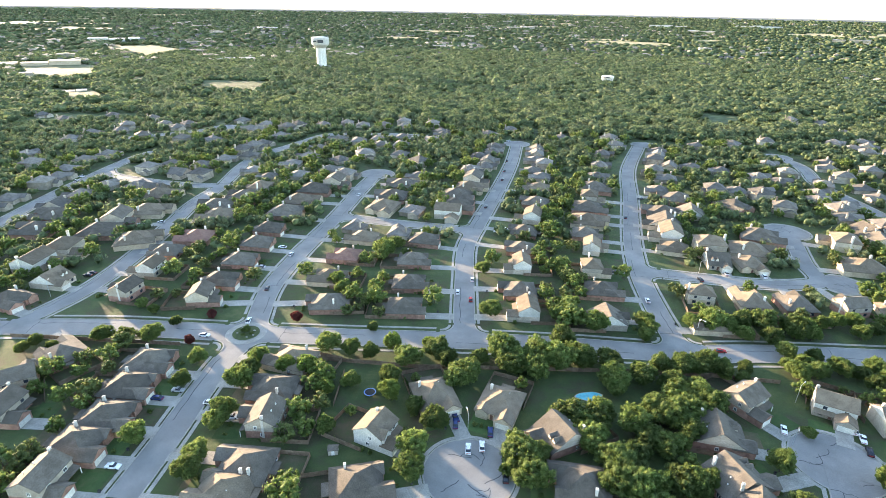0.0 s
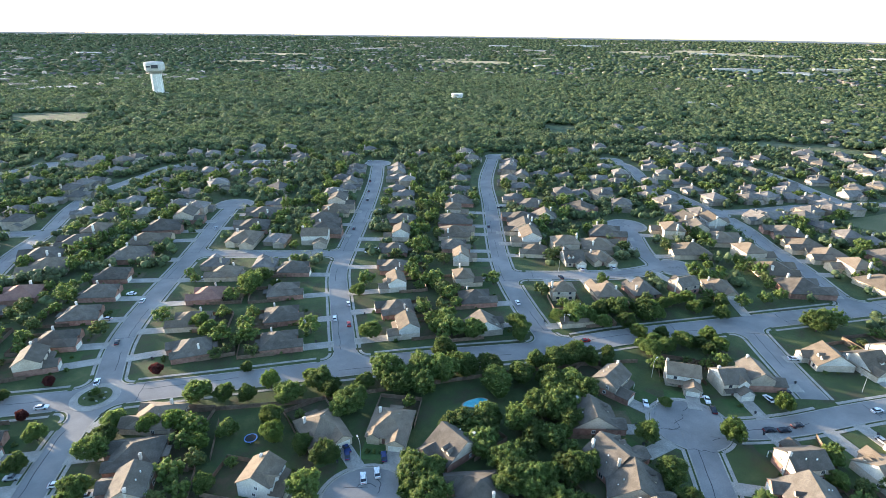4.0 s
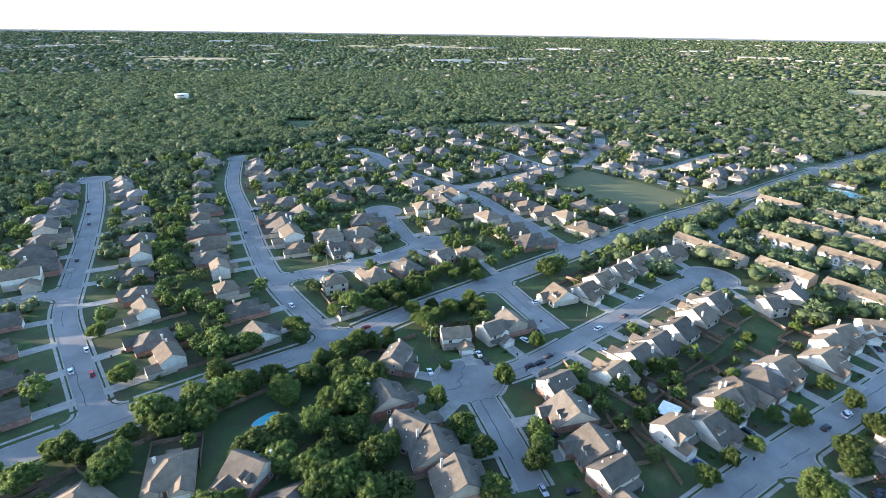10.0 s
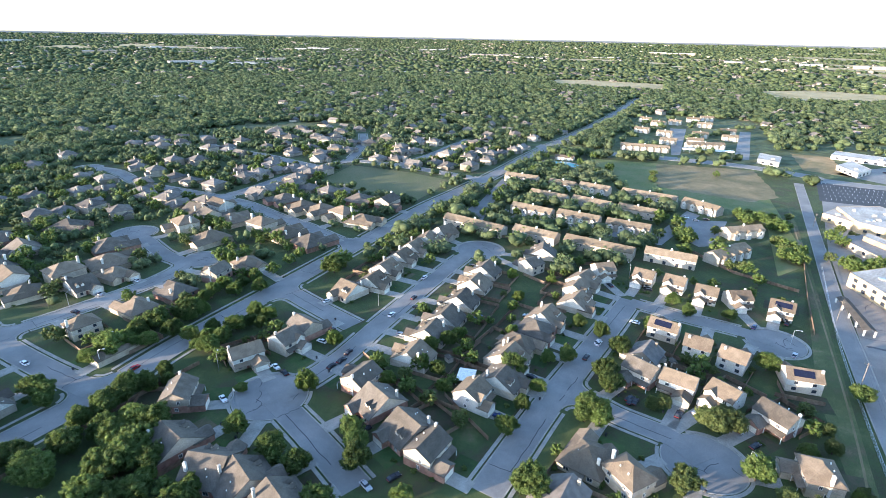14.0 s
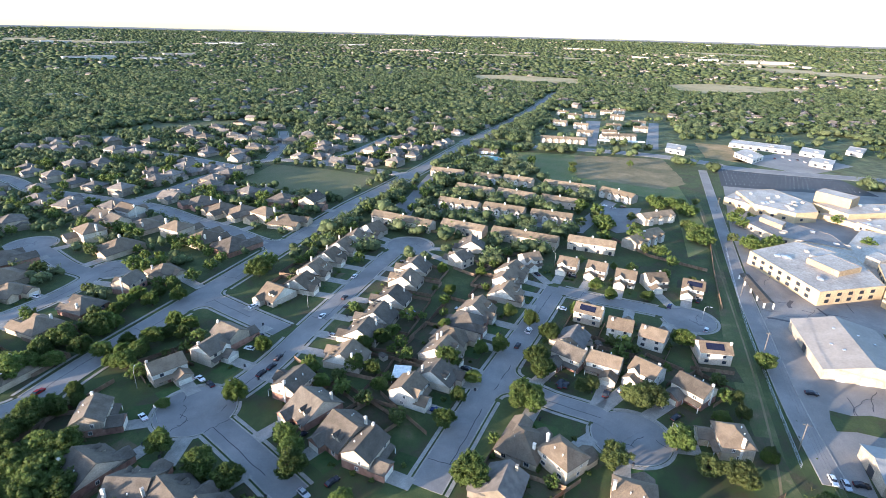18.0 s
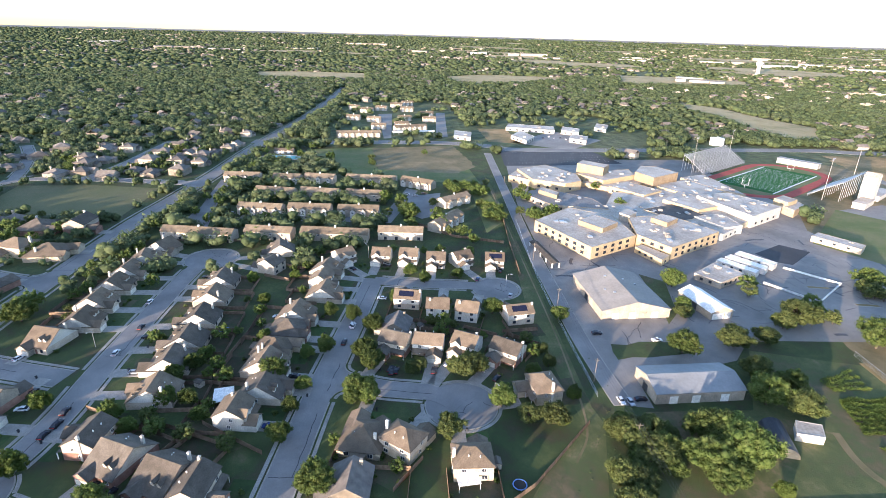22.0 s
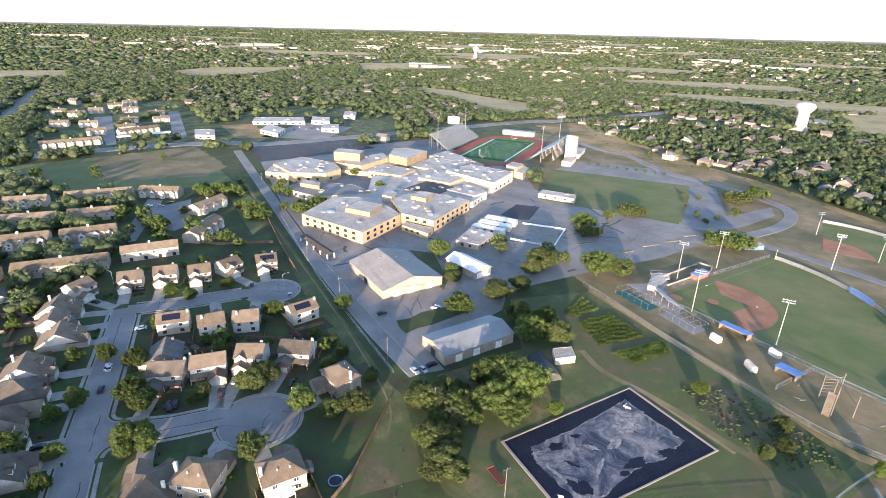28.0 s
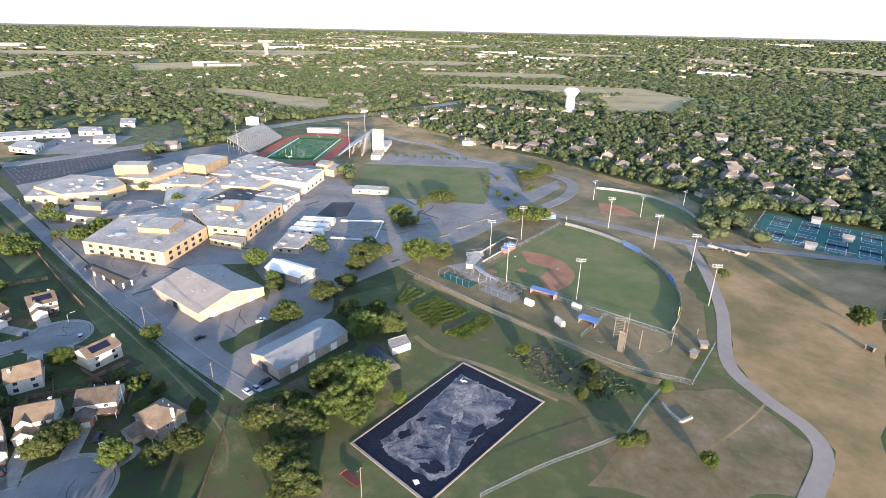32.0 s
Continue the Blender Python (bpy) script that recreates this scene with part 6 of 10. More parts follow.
patch("open_field", [(584.2, -510.9), (575.2, -593.1), (505.5, -541.7), (414.7, -525.5), (364.1, -514.6), (359.5, -475.1), (405.7, -471.1), (458.0, -479.3), (525.6, -497.5)], DRYGRASS, "dry mown field behind the stadium", "field", 0.03)
patch("creek_meadow", [(580.0, -560.0), (509.0, -534.0), (428.0, -512.0), (372.0, -506.0), (308.0, -487.0), (235.0, -478.0), (240.0, -458.0), (277.0, -442.0), (333.0, -448.0), (403.0, -462.0), (470.0, -470.0), (560.0, -500.0)], DRYGRASS, "dry mown strip along the creek", "meadow", 0.045)
patch("rough_meadow", [(186.0, -150.0), (172.0, -191.0), (110.0, -192.0), (60.0, -178.0), (40.0, -160.0), (42.0, -110.0), (60.0, -76.0), (100.0, -58.0), (118.0, -60.0), (150.0, -86.0), (148.0, -126.0)], MEADOW, "rough olive meadow round the pond and garden", "meadow", 0.010, False)
for k, (x, y) in enumerate([(200.4, -250.8), (200.0, -274.1), (197.7, -293.6), (198.3, -313.9), (243.7, -229.4), (222.5, -239.6)]):
    isl = new("planted_island")
    tagged(isl, "long kerbed planting island in the parking lot", "planter", "parking islands")
    isl.matrix_basis = pose(x, y, 0, 0, 0, 78)
    part("kerb", Shape().prism([(-6, -1), (-5.3, -1.4), (5.3, -1.4), (6, -1), (6, 1), (5.3, 1.4), (-5.3, 1.4), (-6, 1)], -0.1, 0.17), CONCRETE, isl)
    part("bed", Shape().prism([(-5.6, -1), (5.6, -1), (5.6, 1), (-5.6, 1)], 0, 0.2), DRYGRASS, isl)


def yard_cracks():
    """Sealed cracks, oil stains and worn seams on the school's asphalt."""
    rng = random.Random(31)
    seal = Shape()
    for k in range(230):
        x, y = rng.uniform(190, 330), rng.uniform(-325, -95)
        if not taken(x, y) & 1 or taken(x, y, 4) & 2:
            continue
        a = rng.choice((0.1, 1.67)) + rng.uniform(-0.25, 0.25)
        line = [np.array((x, y))]
        for i in range(rng.randint(4, 14)):
            a += rng.uniform(-0.28, 0.28)
            line.append(line[-1] + np.array((math.cos(a), math.sin(a))) * rng.uniform(1.0, 2.2))
        w = rng.uniform(0.08, 0.2) if k % 6 else rng.uniform(0.5, 1.1)
        ribbon(np.array(line), -w, w, 0.0, 0.028 + 0.0002 * (k % 20), None, seal)
    tagged(part("crack_seal", seal, SEAL), "dark sealed cracks and stains on the school yard", "road crack", kind="stuff")


# ---- flat-roofed blocks ----
def wall_windows(b, p, q, z, w, h, step, inset=2.0):
    p, q = Vector((*p, 0)), Vector((*q, 0))
    d = q - p
    n = int((d.length - 2 * inset) / step)
    for k in range(n):
        c = p + d.normalized() * (inset + step * (k + 0.5))
        at = pose(c.x, c.y, z, 0, 0, math.degrees(math.atan2(d.y, d.x)))
        win = part("window", Shape().box(-w / 2 - 0.15, -0.12, -h / 2 - 0.15, w / 2 + 0.15, 0.1, h / 2 + 0.15), TRIM if b is None else DARKMETAL, b, "", at)
        part("pane", Shape().box(-w / 2, -0.16, -h / 2, w / 2, -0.12, h / 2), GLASS, win)


def block(name, pts, h, wall, roof, label, category="building", rows=(), edges=(), step=6.0, size=(2.0, 1.6), units=0, seed=0):
    """Walls with a raised parapet round a sunken flat roof; windows in rows on some sides."""
    p = [tuple(q) for q in pts]
    if sum(p[i][0] * p[(i + 1) % len(p)][1] - p[(i + 1) % len(p)][0] * p[i][1] for i in range(len(p))) < 0:
        p = p[::-1]
    b = new(name)
    tagged(b, label, category)
    mark_poly(p, 2)
    part("wall", Shape().prism(p, 0, h - 0.5), wall, b)
    c = (sum(q[0] for q in p) / len(p), sum(q[1] for q in p) / len(p))
    inner = []
    for x, y in p:
        d = math.hypot(x - c[0], y - c[1])
        inner.append((c[0] + (x - c[0]) * (1 - 0.35 / d), c[1] + (y - c[1]) * (1 - 0.35 / d)))
    n = len(p)
    cap = Shape()
    v = [(x, y, h - 0.5) for x, y in p] + [(x, y, h) for x, y in p] + [(x, y, h) for x, y in inner] + [(x, y, h - 0.5) for x, y in inner]
    f = []
    for i in range(n):
        j = (i + 1) % n
        f += [(i, j, n + j, n + i), (n + i, n + j, 2 * n + j, 2 * n + i), (2 * n + i, 2 * n + j, 3 * n + j, 3 * n + i)]
    part("parapet", cap.add(v, f), wall, b)
    part("roof", Shape().prism(inner, h - 0.6, h - 0.1), roof, b)
    rng = random.Random(seed)
    for k in range(units):
        i = rng.randrange(n)
        t = rng.uniform(0.25, 0.7)
        x, y = c[0] + (p[i][0] - c[0]) * t, c[1] + (p[i][1] - c[1]) * t
        a, e, g = rng.uniform(0.8, 2.0), rng.uniform(0.8, 1.6), rng.uniform(0.7, 1.6)
        part("roof_unit", Shape().box(x - a, y - e, h - 0.4, x + a, y + e, h - 0.4 + g).box(x - a * 0.5, y - e * 0.5, h - 0.4 + g, x + a * 0.5, y + e * 0.5, h - 0.2 + g), STEEL if k % 2 else FLATROOF, b)
    for i in range(n):
        q = p[(i + 1) % n]
        if (edges == "all" or i in edges) and math.hypot(q[0] - p[i][0], q[1] - p[i][1]) > 8:
            for z in rows:
                wall_windows(b, p[i], q, z, size[0], size[1], step)
    return b


SCH = "school block of cream brick with a white flat roof"
block("school_building", [(338.9, -94.8), (288.1, -115.9), (307.4, -152.3), (347.2, -153.2), (366.4, -127.1)], 8, SCHOOL, FLATROOF, "two-storey cream brick school wing with dark windows", "school", (2.2, 5.6), "all", 7, (2.4, 1.6), 16, 1)
block("school_building", [(309.4, -153.7), (285.4, -165.1), (311.5, -211.4), (347.0, -194.7), (343.4, -163.0)], 8, SCHOOL, FLATROOF, "two-storey cream school wing under a white roof", "school", (2.2, 5.6), "all", 7, (2.2, 1.6), 14, 2)
block("rooftop_penthouse", [(329.3, -121.6), (312.3, -131.9), (323.6, -146.7), (340.2, -136.7)], 11, TANWALL, FLATROOF, "tan plant room on the school roof", "plant room")
block("rooftop_penthouse", [(333.1, -174.4), (321.9, -180.4), (330.7, -192.5), (341.3, -185.5)], 11, TANWALL, FLATROOF, "tan plant room standing on a flat roof", "plant room")
block("rooftop_penthouse", [(349.0, -158.7), (341.3, -162.8), (348.9, -171.3), (358.3, -167.8)], 9.5, FLATROOF, FLATROOF, "small pale plant room on the roof", "plant room")
block("school_building", [(416.2, -104.2), (382.9, -120.2), (370.7, -160.6), (397.7, -158.4), (430.8, -125.5)], 5, TANBRICK, GREYROOF, "low tan school wing with a grey flat roof", "school", (2.4,), "all", 9, (2.0, 1.6), 6, 3)
block("rooftop_penthouse", [(414.1, -117.9), (397.6, -128.1), (406.7, -132.8), (423.9, -122.4)], 8, TANWALL, FLATROOF, "brown box on the low school roof", "plant room")
block("school_building", [(469.5, -105.2), (452.3, -122.5), (461.1, -140.4), (490.1, -117.9)], 6, SCHOOL, FLATROOF, SCH, "school", (2.5,), "all", 8, (2.0, 1.6), 2, 4)
block("school_building", [(486.3, -117.0), (502.8, -148.4), (465.8, -167.3), (441.8, -163.7), (433.0, -146.6), (448.4, -121.9)], 8, SCHOOL, FLATROOF, "broad cream school hall with a white roof", "school", (2.5,), "all", 8, (2.0, 1.6), 20, 5)
block("school_gym", [(479.3, -172.0), (459.9, -190.0), (472.2, -200.0), (492.4, -181.6)], 15, TANWALL, FLATROOF, "tall windowless tan gymnasium tower", "gymnasium")
block("school_building", [(467.9, -168.2), (443.3, -184.1), (461.7, -220.5), (483.9, -225.0), (478.3, -202.7)], 8, SCHOOL, FLATROOF, "cream hall beside the tall gymnasium", "school", (2.5,), "all", 9, (2.0, 1.6), 3, 6)
block("school_hall", [(458.7, -219.5), (436.1, -226.6), (455.3, -259.2), (478.5, -248.8), (480.6, -234.6)], 12, TANWALL, FLATROOF, "tan auditorium with a bright white roof", "school")
block("school_building", [(431.5, -185.1), (403.9, -203.3), (417.0, -224.9), (448.1, -208.0)], 6, SCHOOL, FLATROOF, SCH, "school", (2.5,), "all", 4, (1.4, 1.4), 4, 7)
block("school_building", [(369.8, -187.0), (382.1, -216.8), (352.5, -228.1), (340.2, -199.9)], 5.3, TANBRICK, DARKROOF, "low school core with a dark grey roof", "school", (), (), 6, (2, 1.6), 3, 8)
block("school_building", [(388.8, -211.7), (361.1, -225.9), (373.2, -253.7), (412.5, -237.5)], 7, SCHOOL, FLATROOF, SCH, "school", (), (), 6, (2, 1.6), 8, 9)
block("school_building", [(392.0, -241.4), (339.4, -254.0), (361.0, -291.8), (399.9, -273.2)], 9, WHITE, FLATROOF, "large white school wing with a white roof", "school", (2.5,), "all", 9, (2.0, 1.4), 16, 10)
block("school_building", [(349.5, -215.7), (325.1, -224.7), (328.8, -239.8), (354.2, -240.0)], 6, WHITE, FLATROOF, "low white school annexe", "school", (2.5,), "all", 7, (1.6, 1.4), 3, 11)
block("school_building", [(431.5, -228.0), (396.0, -247.0), (412.9, -279.1), (454.4, -266.8)], 6, SCHOOL, FLATROOF, SCH, "school", (), (), 6, (2, 1.6), 9, 12)
block("school_building", [(460.3, -265.0), (420.5, -277.8), (403.7, -291.8), (472.1, -294.1)], 6, TANBRICK, FLATROOF, "low tan wing behind the school", "school", (), (), 6, (2, 1.6), 7, 13)
block("school_link", [(380.2, -127.6), (358.3, -156.0), (317.8, -157.2), (349.0, -180.2), (346.3, -216.4), (331.1, -235.2), (354.2, -274.1), (412.5, -272.7), (457.2, -249.3), (410.7, -206.8), (419.3, -183.5), (376.4, -159.3)], 4.5, TANBRICK, FLATROOF, "low linking wing under a patched pale roof", "school", (), (), 6, (2, 1.6), 26, 31)
block("school_link", [(452.9, -167.9), (434.6, -187.6), (459.1, -250.3), (488.9, -233.8)], 4, SCHOOL, FLATROOF, "low linking corridor of the school", "school", (), (), 6, (2, 1.6), 5, 32)
block("school_link", [(339.7, -201.7), (354.5, -223.0), (330.2, -238.8), (315.5, -217.4), (322.2, -207.8)], 4.8, WHITE, FLATROOF, "low white linking block of the school", "school", (2.0,), "all", 7, (1.6, 1.2), 2, 33)
block("entrance_block", [(298.1, -148.2), (276.3, -155.1), (283.0, -163.1), (301.8, -153.9)], 4, SCHOOL, FLATROOF, "low cream entrance block of the school", "school", (2.0,), "all", 5, (1.6, 1.2))
block("service_tower", [(382.9, -301.3), (370.9, -304.5), (378.9, -318.5), (391.3, -315.5)], 9, SCHOOL, FLATROOF, "cream service block with louvred top", "plant room")
block("service_block", [(373.6, -302.0), (360.8, -303.1), (374.7, -322.1), (387.6, -323.5)], 6, TANBRICK, FLATROOF, "tan service block at the school's end", "plant room")
block("site_office", [(258.0, -164.6), (245.0, -172.7), (255.7, -193.2), (272.6, -186.3)], 4, SIDING, FLATROOF, "low cream office with a flat white roof", "building", (2.0,), "all", 5, (1.4, 1.2), 3, 14)
for line in ([(276.4, -188.9), (257.1, -201.3), (260.7, -205.8), (280.1, -194.5)], [(281.2, -197.5), (261.3, -209.8), (265.1, -214.6), (285.0, -203.3)], [(286.1, -206.9), (266.9, -218.8), (270.7, -224.1), (290.1, -212.6)]):
    block("portable_classroom", line, 3.4, WHITE, TRIM, "long white portable classroom on the asphalt", "portable classroom", (1.9,), "all", 5, (1.2, 1.0), 0, 15)
block("concession_building", [(312.7, -279.3), (287.2, -293.7), (294.2, -302.7), (318.7, -289.0)], 4, SIDING, FLATROOF, "long white field house with a flat roof", "building", (2.2,), "all", 8, (1.4, 1.0), 1, 16)


def barn(x0, y0, x1, y1, z, rise_, along, wall, roof, label, hipped=False, deg=0.0):
    b = new("shed")
    tagged(b, label, "shed")
    cx, cy, w, d = (x0 + x1) / 2, (y0 + y1) / 2, abs(x1 - x0) / 2, abs(y1 - y0) / 2
    b.matrix_basis = pose(cx, cy, 0, 0, 0, deg)
    mark(x0, y0, x1, y1, 2)
    body = Shape().box(-w, -d, 0, w, d, z)
    if not hipped:
        if along == "y":
            body.gable_end(-w, w, -d, d, z, rise_)
        else:
            n = len(body.v)
            for x in (-w, w):
                body.v += [(x, -d, z), (x, d, z), (x, 0, z + rise_)]
            body.f += [(n + 2, n + 1, n), (n + 3, n + 4, n + 5), (n, n + 3, n + 5, n + 2), (n + 1, n + 2, n + 5, n + 4)]
    part("wall", body, wall, b)
    part("roof", Shape().hip(-w, -d, w, d, z, rise_, 0.6) if hipped else Shape().gable(-w, -d, w, d, z, rise_, along, 0.4), roof, b)
    for k in (-0.55, 0.1, 0.6):
        part("door", Shape().box(-w - 0.08, d * k - 1.6, 0, -w + 0.05, d * k + 1.6, 3.2), TRIM if k else GLASS, b)
    part("door", Shape().box(-1.8, d - 0.05, 0, 1.8, d + 0.08, 3.2), DARKMETAL, b)
    return b


gym = barn(216.5, -129, 258.5, -95, 4.6, 4.2, "x", SIDING, HALLROOF, "wide cream gymnasium hall with a pale gable roof")
for x, y in ((-8, 6), (2, -9), (10, 4), (-3, 9), (6, -4)):
    part("roof_vent", Shape().box(x - 0.5, y - 0.5, 5.2, x + 0.5, y + 0.5, 9.4 - abs(y) * 0.25), STEEL, gym)
barn(153.8, -126.0, 171.3, -91.2, 4.6, 2.4, "y", SIDING, METALROOF, "long cream metal barn with a grey ribbed roof")
barn(213.5, -158.5, 238, -146, 4.0, 2.6, "x", SIDING, TRIM, "white-roofed shed beside the school yard", False, 8)
block("storage_box", [(138.2, -134.2), (135.3, -141.9), (129.2, -138.3), (132.0, -130.0)], 3.2, WHITE, FLATROOF, "small white storage building beside the dark store", "shed")

# the dark barrel-roofed store behind the trees
hut = new("barrel_store")
tagged(hut, "half-round store with a black sheet roof", "shed")
(hx, hy), (kx, ky) = [(125.5, -122.0), (143.1, -127.8)]
s = Shape()
for k in range(10):
    a0, a1 = math.pi * k / 10, math.pi * (k + 1) / 10
    v = [(4 * math.cos(a), y, 3.6 * math.sin(a)) for y in (-1, 15) for a in (a0, a1)]
    s.add(v, [(0, 1, 3, 2)])
part("roof", s, SEAL, hut)
part("end_wall", Shape().prism([(4 * math.cos(math.pi * k / 10), 3.6 * math.sin(math.pi * k / 10)) for k in range(11)], -0.1, 0.1), TANBRICK, hut, "", pose(0, -0.8, 0, 90, 0, 0))
hut.matrix_basis = pose(hx, hy, 0, 0, 0, math.degrees(math.atan2(ky - hy, kx - hx)) - 90)


# ---- settling pond ----
def lerp(a, b, t):
    return (a[0] + (b[0] - a[0]) * t, a[1] + (b[1] - a[1]) * t)


POND = [(108.2, -85.0), (106.4, -144.1), (69.7, -142.6), (74.1, -81.9)]
pc = (sum(p[0] for p in POND) / 4, sum(p[1] for p in POND) / 4)
rim = [lerp(pc, p, 1.014) for p in POND]
basin = new("settling_pond")
tagged(basin, "rectangular pond lined in black with dried pale sediment", "pond")
s = Shape()
inner = [lerp(pc, p, 0.985) for p in POND]
s.add([(*p, 0.02) for p in rim] + [(*p, 0.32) for p in rim] + [(*p, 0.32) for p in inner] + [(*p, 0.14) for p in inner], [(i, (i + 1) % 4, 4 + (i + 1) % 4, 4 + i) for i in range(4)] + [(4 + i, 4 + (i + 1) % 4, 8 + (i + 1) % 4, 8 + i) for i in range(4)] + [(8 + i, 8 + (i + 1) % 4, 12 + (i + 1) % 4, 12 + i) for i in range(4)])
part("rim", s, PALEPATH, basin)
part("liner", Shape().add([(*p, 0.15) for p in inner], [(0, 1, 2, 3)]), LINER, basin)


def shore(x, y, a, b, turn, seed, rough=0.3, n=64):
    """A ragged closed outline round a point, from layered noise."""
    out = []
    for i in range(n):
        u = 2 * math.pi * i / n
        c = Vector((math.cos(u), math.sin(u), seed * 3.7))
        r = 1 + rough * (noise.noise(c * 1.4) + 0.55 * noise.noise(c * 3.6) + 0.4 * noise.noise(c * 8.5))
        px, py = a * r * math.cos(u), b * r * math.sin(u)
        out.append((x + px * math.cos(turn) - py * math.sin(turn), y + px * math.sin(turn) + py * math.cos(turn)))
    return out


bed = []
corners = [(102.5, -137.0), (78.0, -137.2), (75.8, -125.6), (77.9, -116.1), (75.6, -95.1), (78.2, -88.5), (95.4, -88.6), (101.8, -91.3), (100.9, -110.0)]
for i in range(len(corners)):
    p, q = corners[i], corners[(i + 1) % len(corners)]
    for k in range(14):
        x, y = lerp(p, q, k / 14)
        bed.append(lerp(pc, (x, y), 1 + 0.05 * noise.noise((x * 0.35, y * 0.35, 1.0)) + 0.035 * noise.noise((x * 1.1, y * 1.1, 5.0))))
part("sediment", Shape().add([(*p, 0.17) for p in bed], [tuple(range(len(bed)))]), SEDIMENT, basin, "grey cracked dried mud")
for k, (x, y, a, b, deg) in enumerate([(93.5, -128.5, 6.0, 4.2, -80), (89.5, -117.5, 5.2, 1.6, -70), (92.0, -108.0, 3.0, 1.0, 40), (98.3, -92.6, 2.6, 0.6, 80), (84.0, -104.0, 4.0, 0.8, -60), (77.5, -93.0, 3.4, 0.5, 85), (88.0, -91.0, 4.2, 0.7, 5)]):
    part("salt_crust", Shape().add([(*p, 0.176 + 0.0008 * k) for p in shore(x, y, a, b, radians(deg), k + 20, 0.55)], [tuple(range(64))]), CRUST, basin, "pale salty crust on the mud")
for k, (x, y, a, b, deg) in enumerate([(77.6, -127.5, 3.4, 1.5, 80), (79.6, -115.2, 4.6, 1.7, 82), (78.4, -109.0, 2.0, 1.0, 60), (81.5, -93.2, 3.6, 2.8, 20), (97.6, -98.8, 2.8, 1.6, 85), (98.0, -107.7, 1.6, 1.0, 70), (89.0, -98.0, 2.8, 0.7, 30)]):
    part("wet_patch", Shape().add([(*p, 0.184 + 0.001 * k) for p in shore(x, y, a, b, radians(deg), k, 0.5)], [tuple(range(64))]), LINER, basin, "dark wet patch on the mud")
n = len(bed)
tagged(part("salt_crust", Shape().add([(*p, 0.1745) for p in bed] + [(*lerp(pc, p, 0.965 + 0.025 * noise.noise((p[0] * 0.5, p[1] * 0.5, 2.0))), 0.1745) for p in bed], [(i, (i + 1) % n, n + (i + 1) % n, n + i) for i in range(n) if noise.noise((bed[i][0] * 0.22, bed[i][1] * 0.22, 8.0)) > -0.12]), CRUST, basin, "pale tide line of dried salt"), kind="stuff")
part("torn_sheet", Shape().add([(83.0, -85.6, 0.19), (81.0, -84.6, 0.19), (80.4, -86.0, 0.2), (81.6, -86.6, 0.45)], [(0, 1, 2, 3)]), TRIM, basin, "torn white sheet")
q = (99.1, -133.5)
part("inlet_pipe", Shape().tube((q[0] - 1.6, q[1] - 0.6, 0.9), (q[0] + 0.8, q[1] + 0.3, 0.9), 0.26, 0.26).tube((q[0], q[1], 0.1), (q[0], q[1], 0.8), 0.16, 0.16).tube((q[0] + 0.8, q[1] + 0.3, 0.9), (q[0] + 1.4, q[1] - 2.0, 0.5), 0.12, 0.12), TRIM, basin, "white inlet pipe")
mark_poly(rim)

# ---- stadium ----
FC, FA = Vector((476, -365, 0)), -56.0
ground_m = pose(FC.x, FC.y, 0, 0, 0, FA)
st = new("football_field")
tagged(st, "green artificial football field inside a red running track", "football field")
st.matrix_basis = ground_m


def oval(r, half, n=24):
    return [(half + r * math.cos(a), r * math.sin(a)) for a in np.linspace(-math.pi / 2, math.pi / 2, n)] + [(-half + r * math.cos(a), r * math.sin(a)) for a in np.linspace(math.pi / 2, 3 * math.pi / 2, n)]


part("track", Shape().prism(oval(40, 44), -0.2, 0.20), TRACK, st, "brick-red running track")
part("turf", Shape().prism(oval(31, 44), -0.1, 0.24), FIELD, st)
part("pitch", Shape().box(-55, -24.4, 0, 55, 24.4, 0.28), TURF, st, "bright green artificial turf")
for k in range(-10, 11, 1):
    part("yard_line", Shape().box(k * 4.57 - 0.14, -24.4, 0.2, k * 4.57 + 0.14, 24.4, 0.285), PAINT, st)
for y in (-24.6, 24.6):
    part("side_line", Shape().box(-55, y - 0.6, 0.2, 55, y + 0.6, 0.287), PAINT, st)
for x in (-55, 55):
    part("end_zone", Shape().box(min(x, x * 0.84), -24.2, 0.2, max(x, x * 0.84), 24.2, 0.282), TURF, st)
    part("goal_post", Shape().tube((x, 0, 0), (x, 0, 3.2), 0.15, 0.12).tube((x, -2.9, 3.1), (x, 2.9, 3.1), 0.1, 0.1).tube((x, -2.9, 3.1), (x, -2.9, 10), 0.1, 0.1).tube((x, 2.9, 3.1), (x, 2.9, 10), 0.1, 0.1), TRIM, st)
for sx, sy0, sy1 in ((56, 40, 72), (40, -72, -40)):
    mark_poly([tuple((ground_m @ Vector(q))[:2]) for q in ((-sx, sy0, 0), (sx, sy0, 0), (sx, sy1, 0), (-sx, sy1, 0))])
mark_poly([tuple((ground_m @ Vector((x, y, 0)))[:2]) for x, y in oval(44, 48)])


SEATGREY = plain("grey_aluminium_seat", (0.40, 0.39, 0.37), 0.55, 0.2)


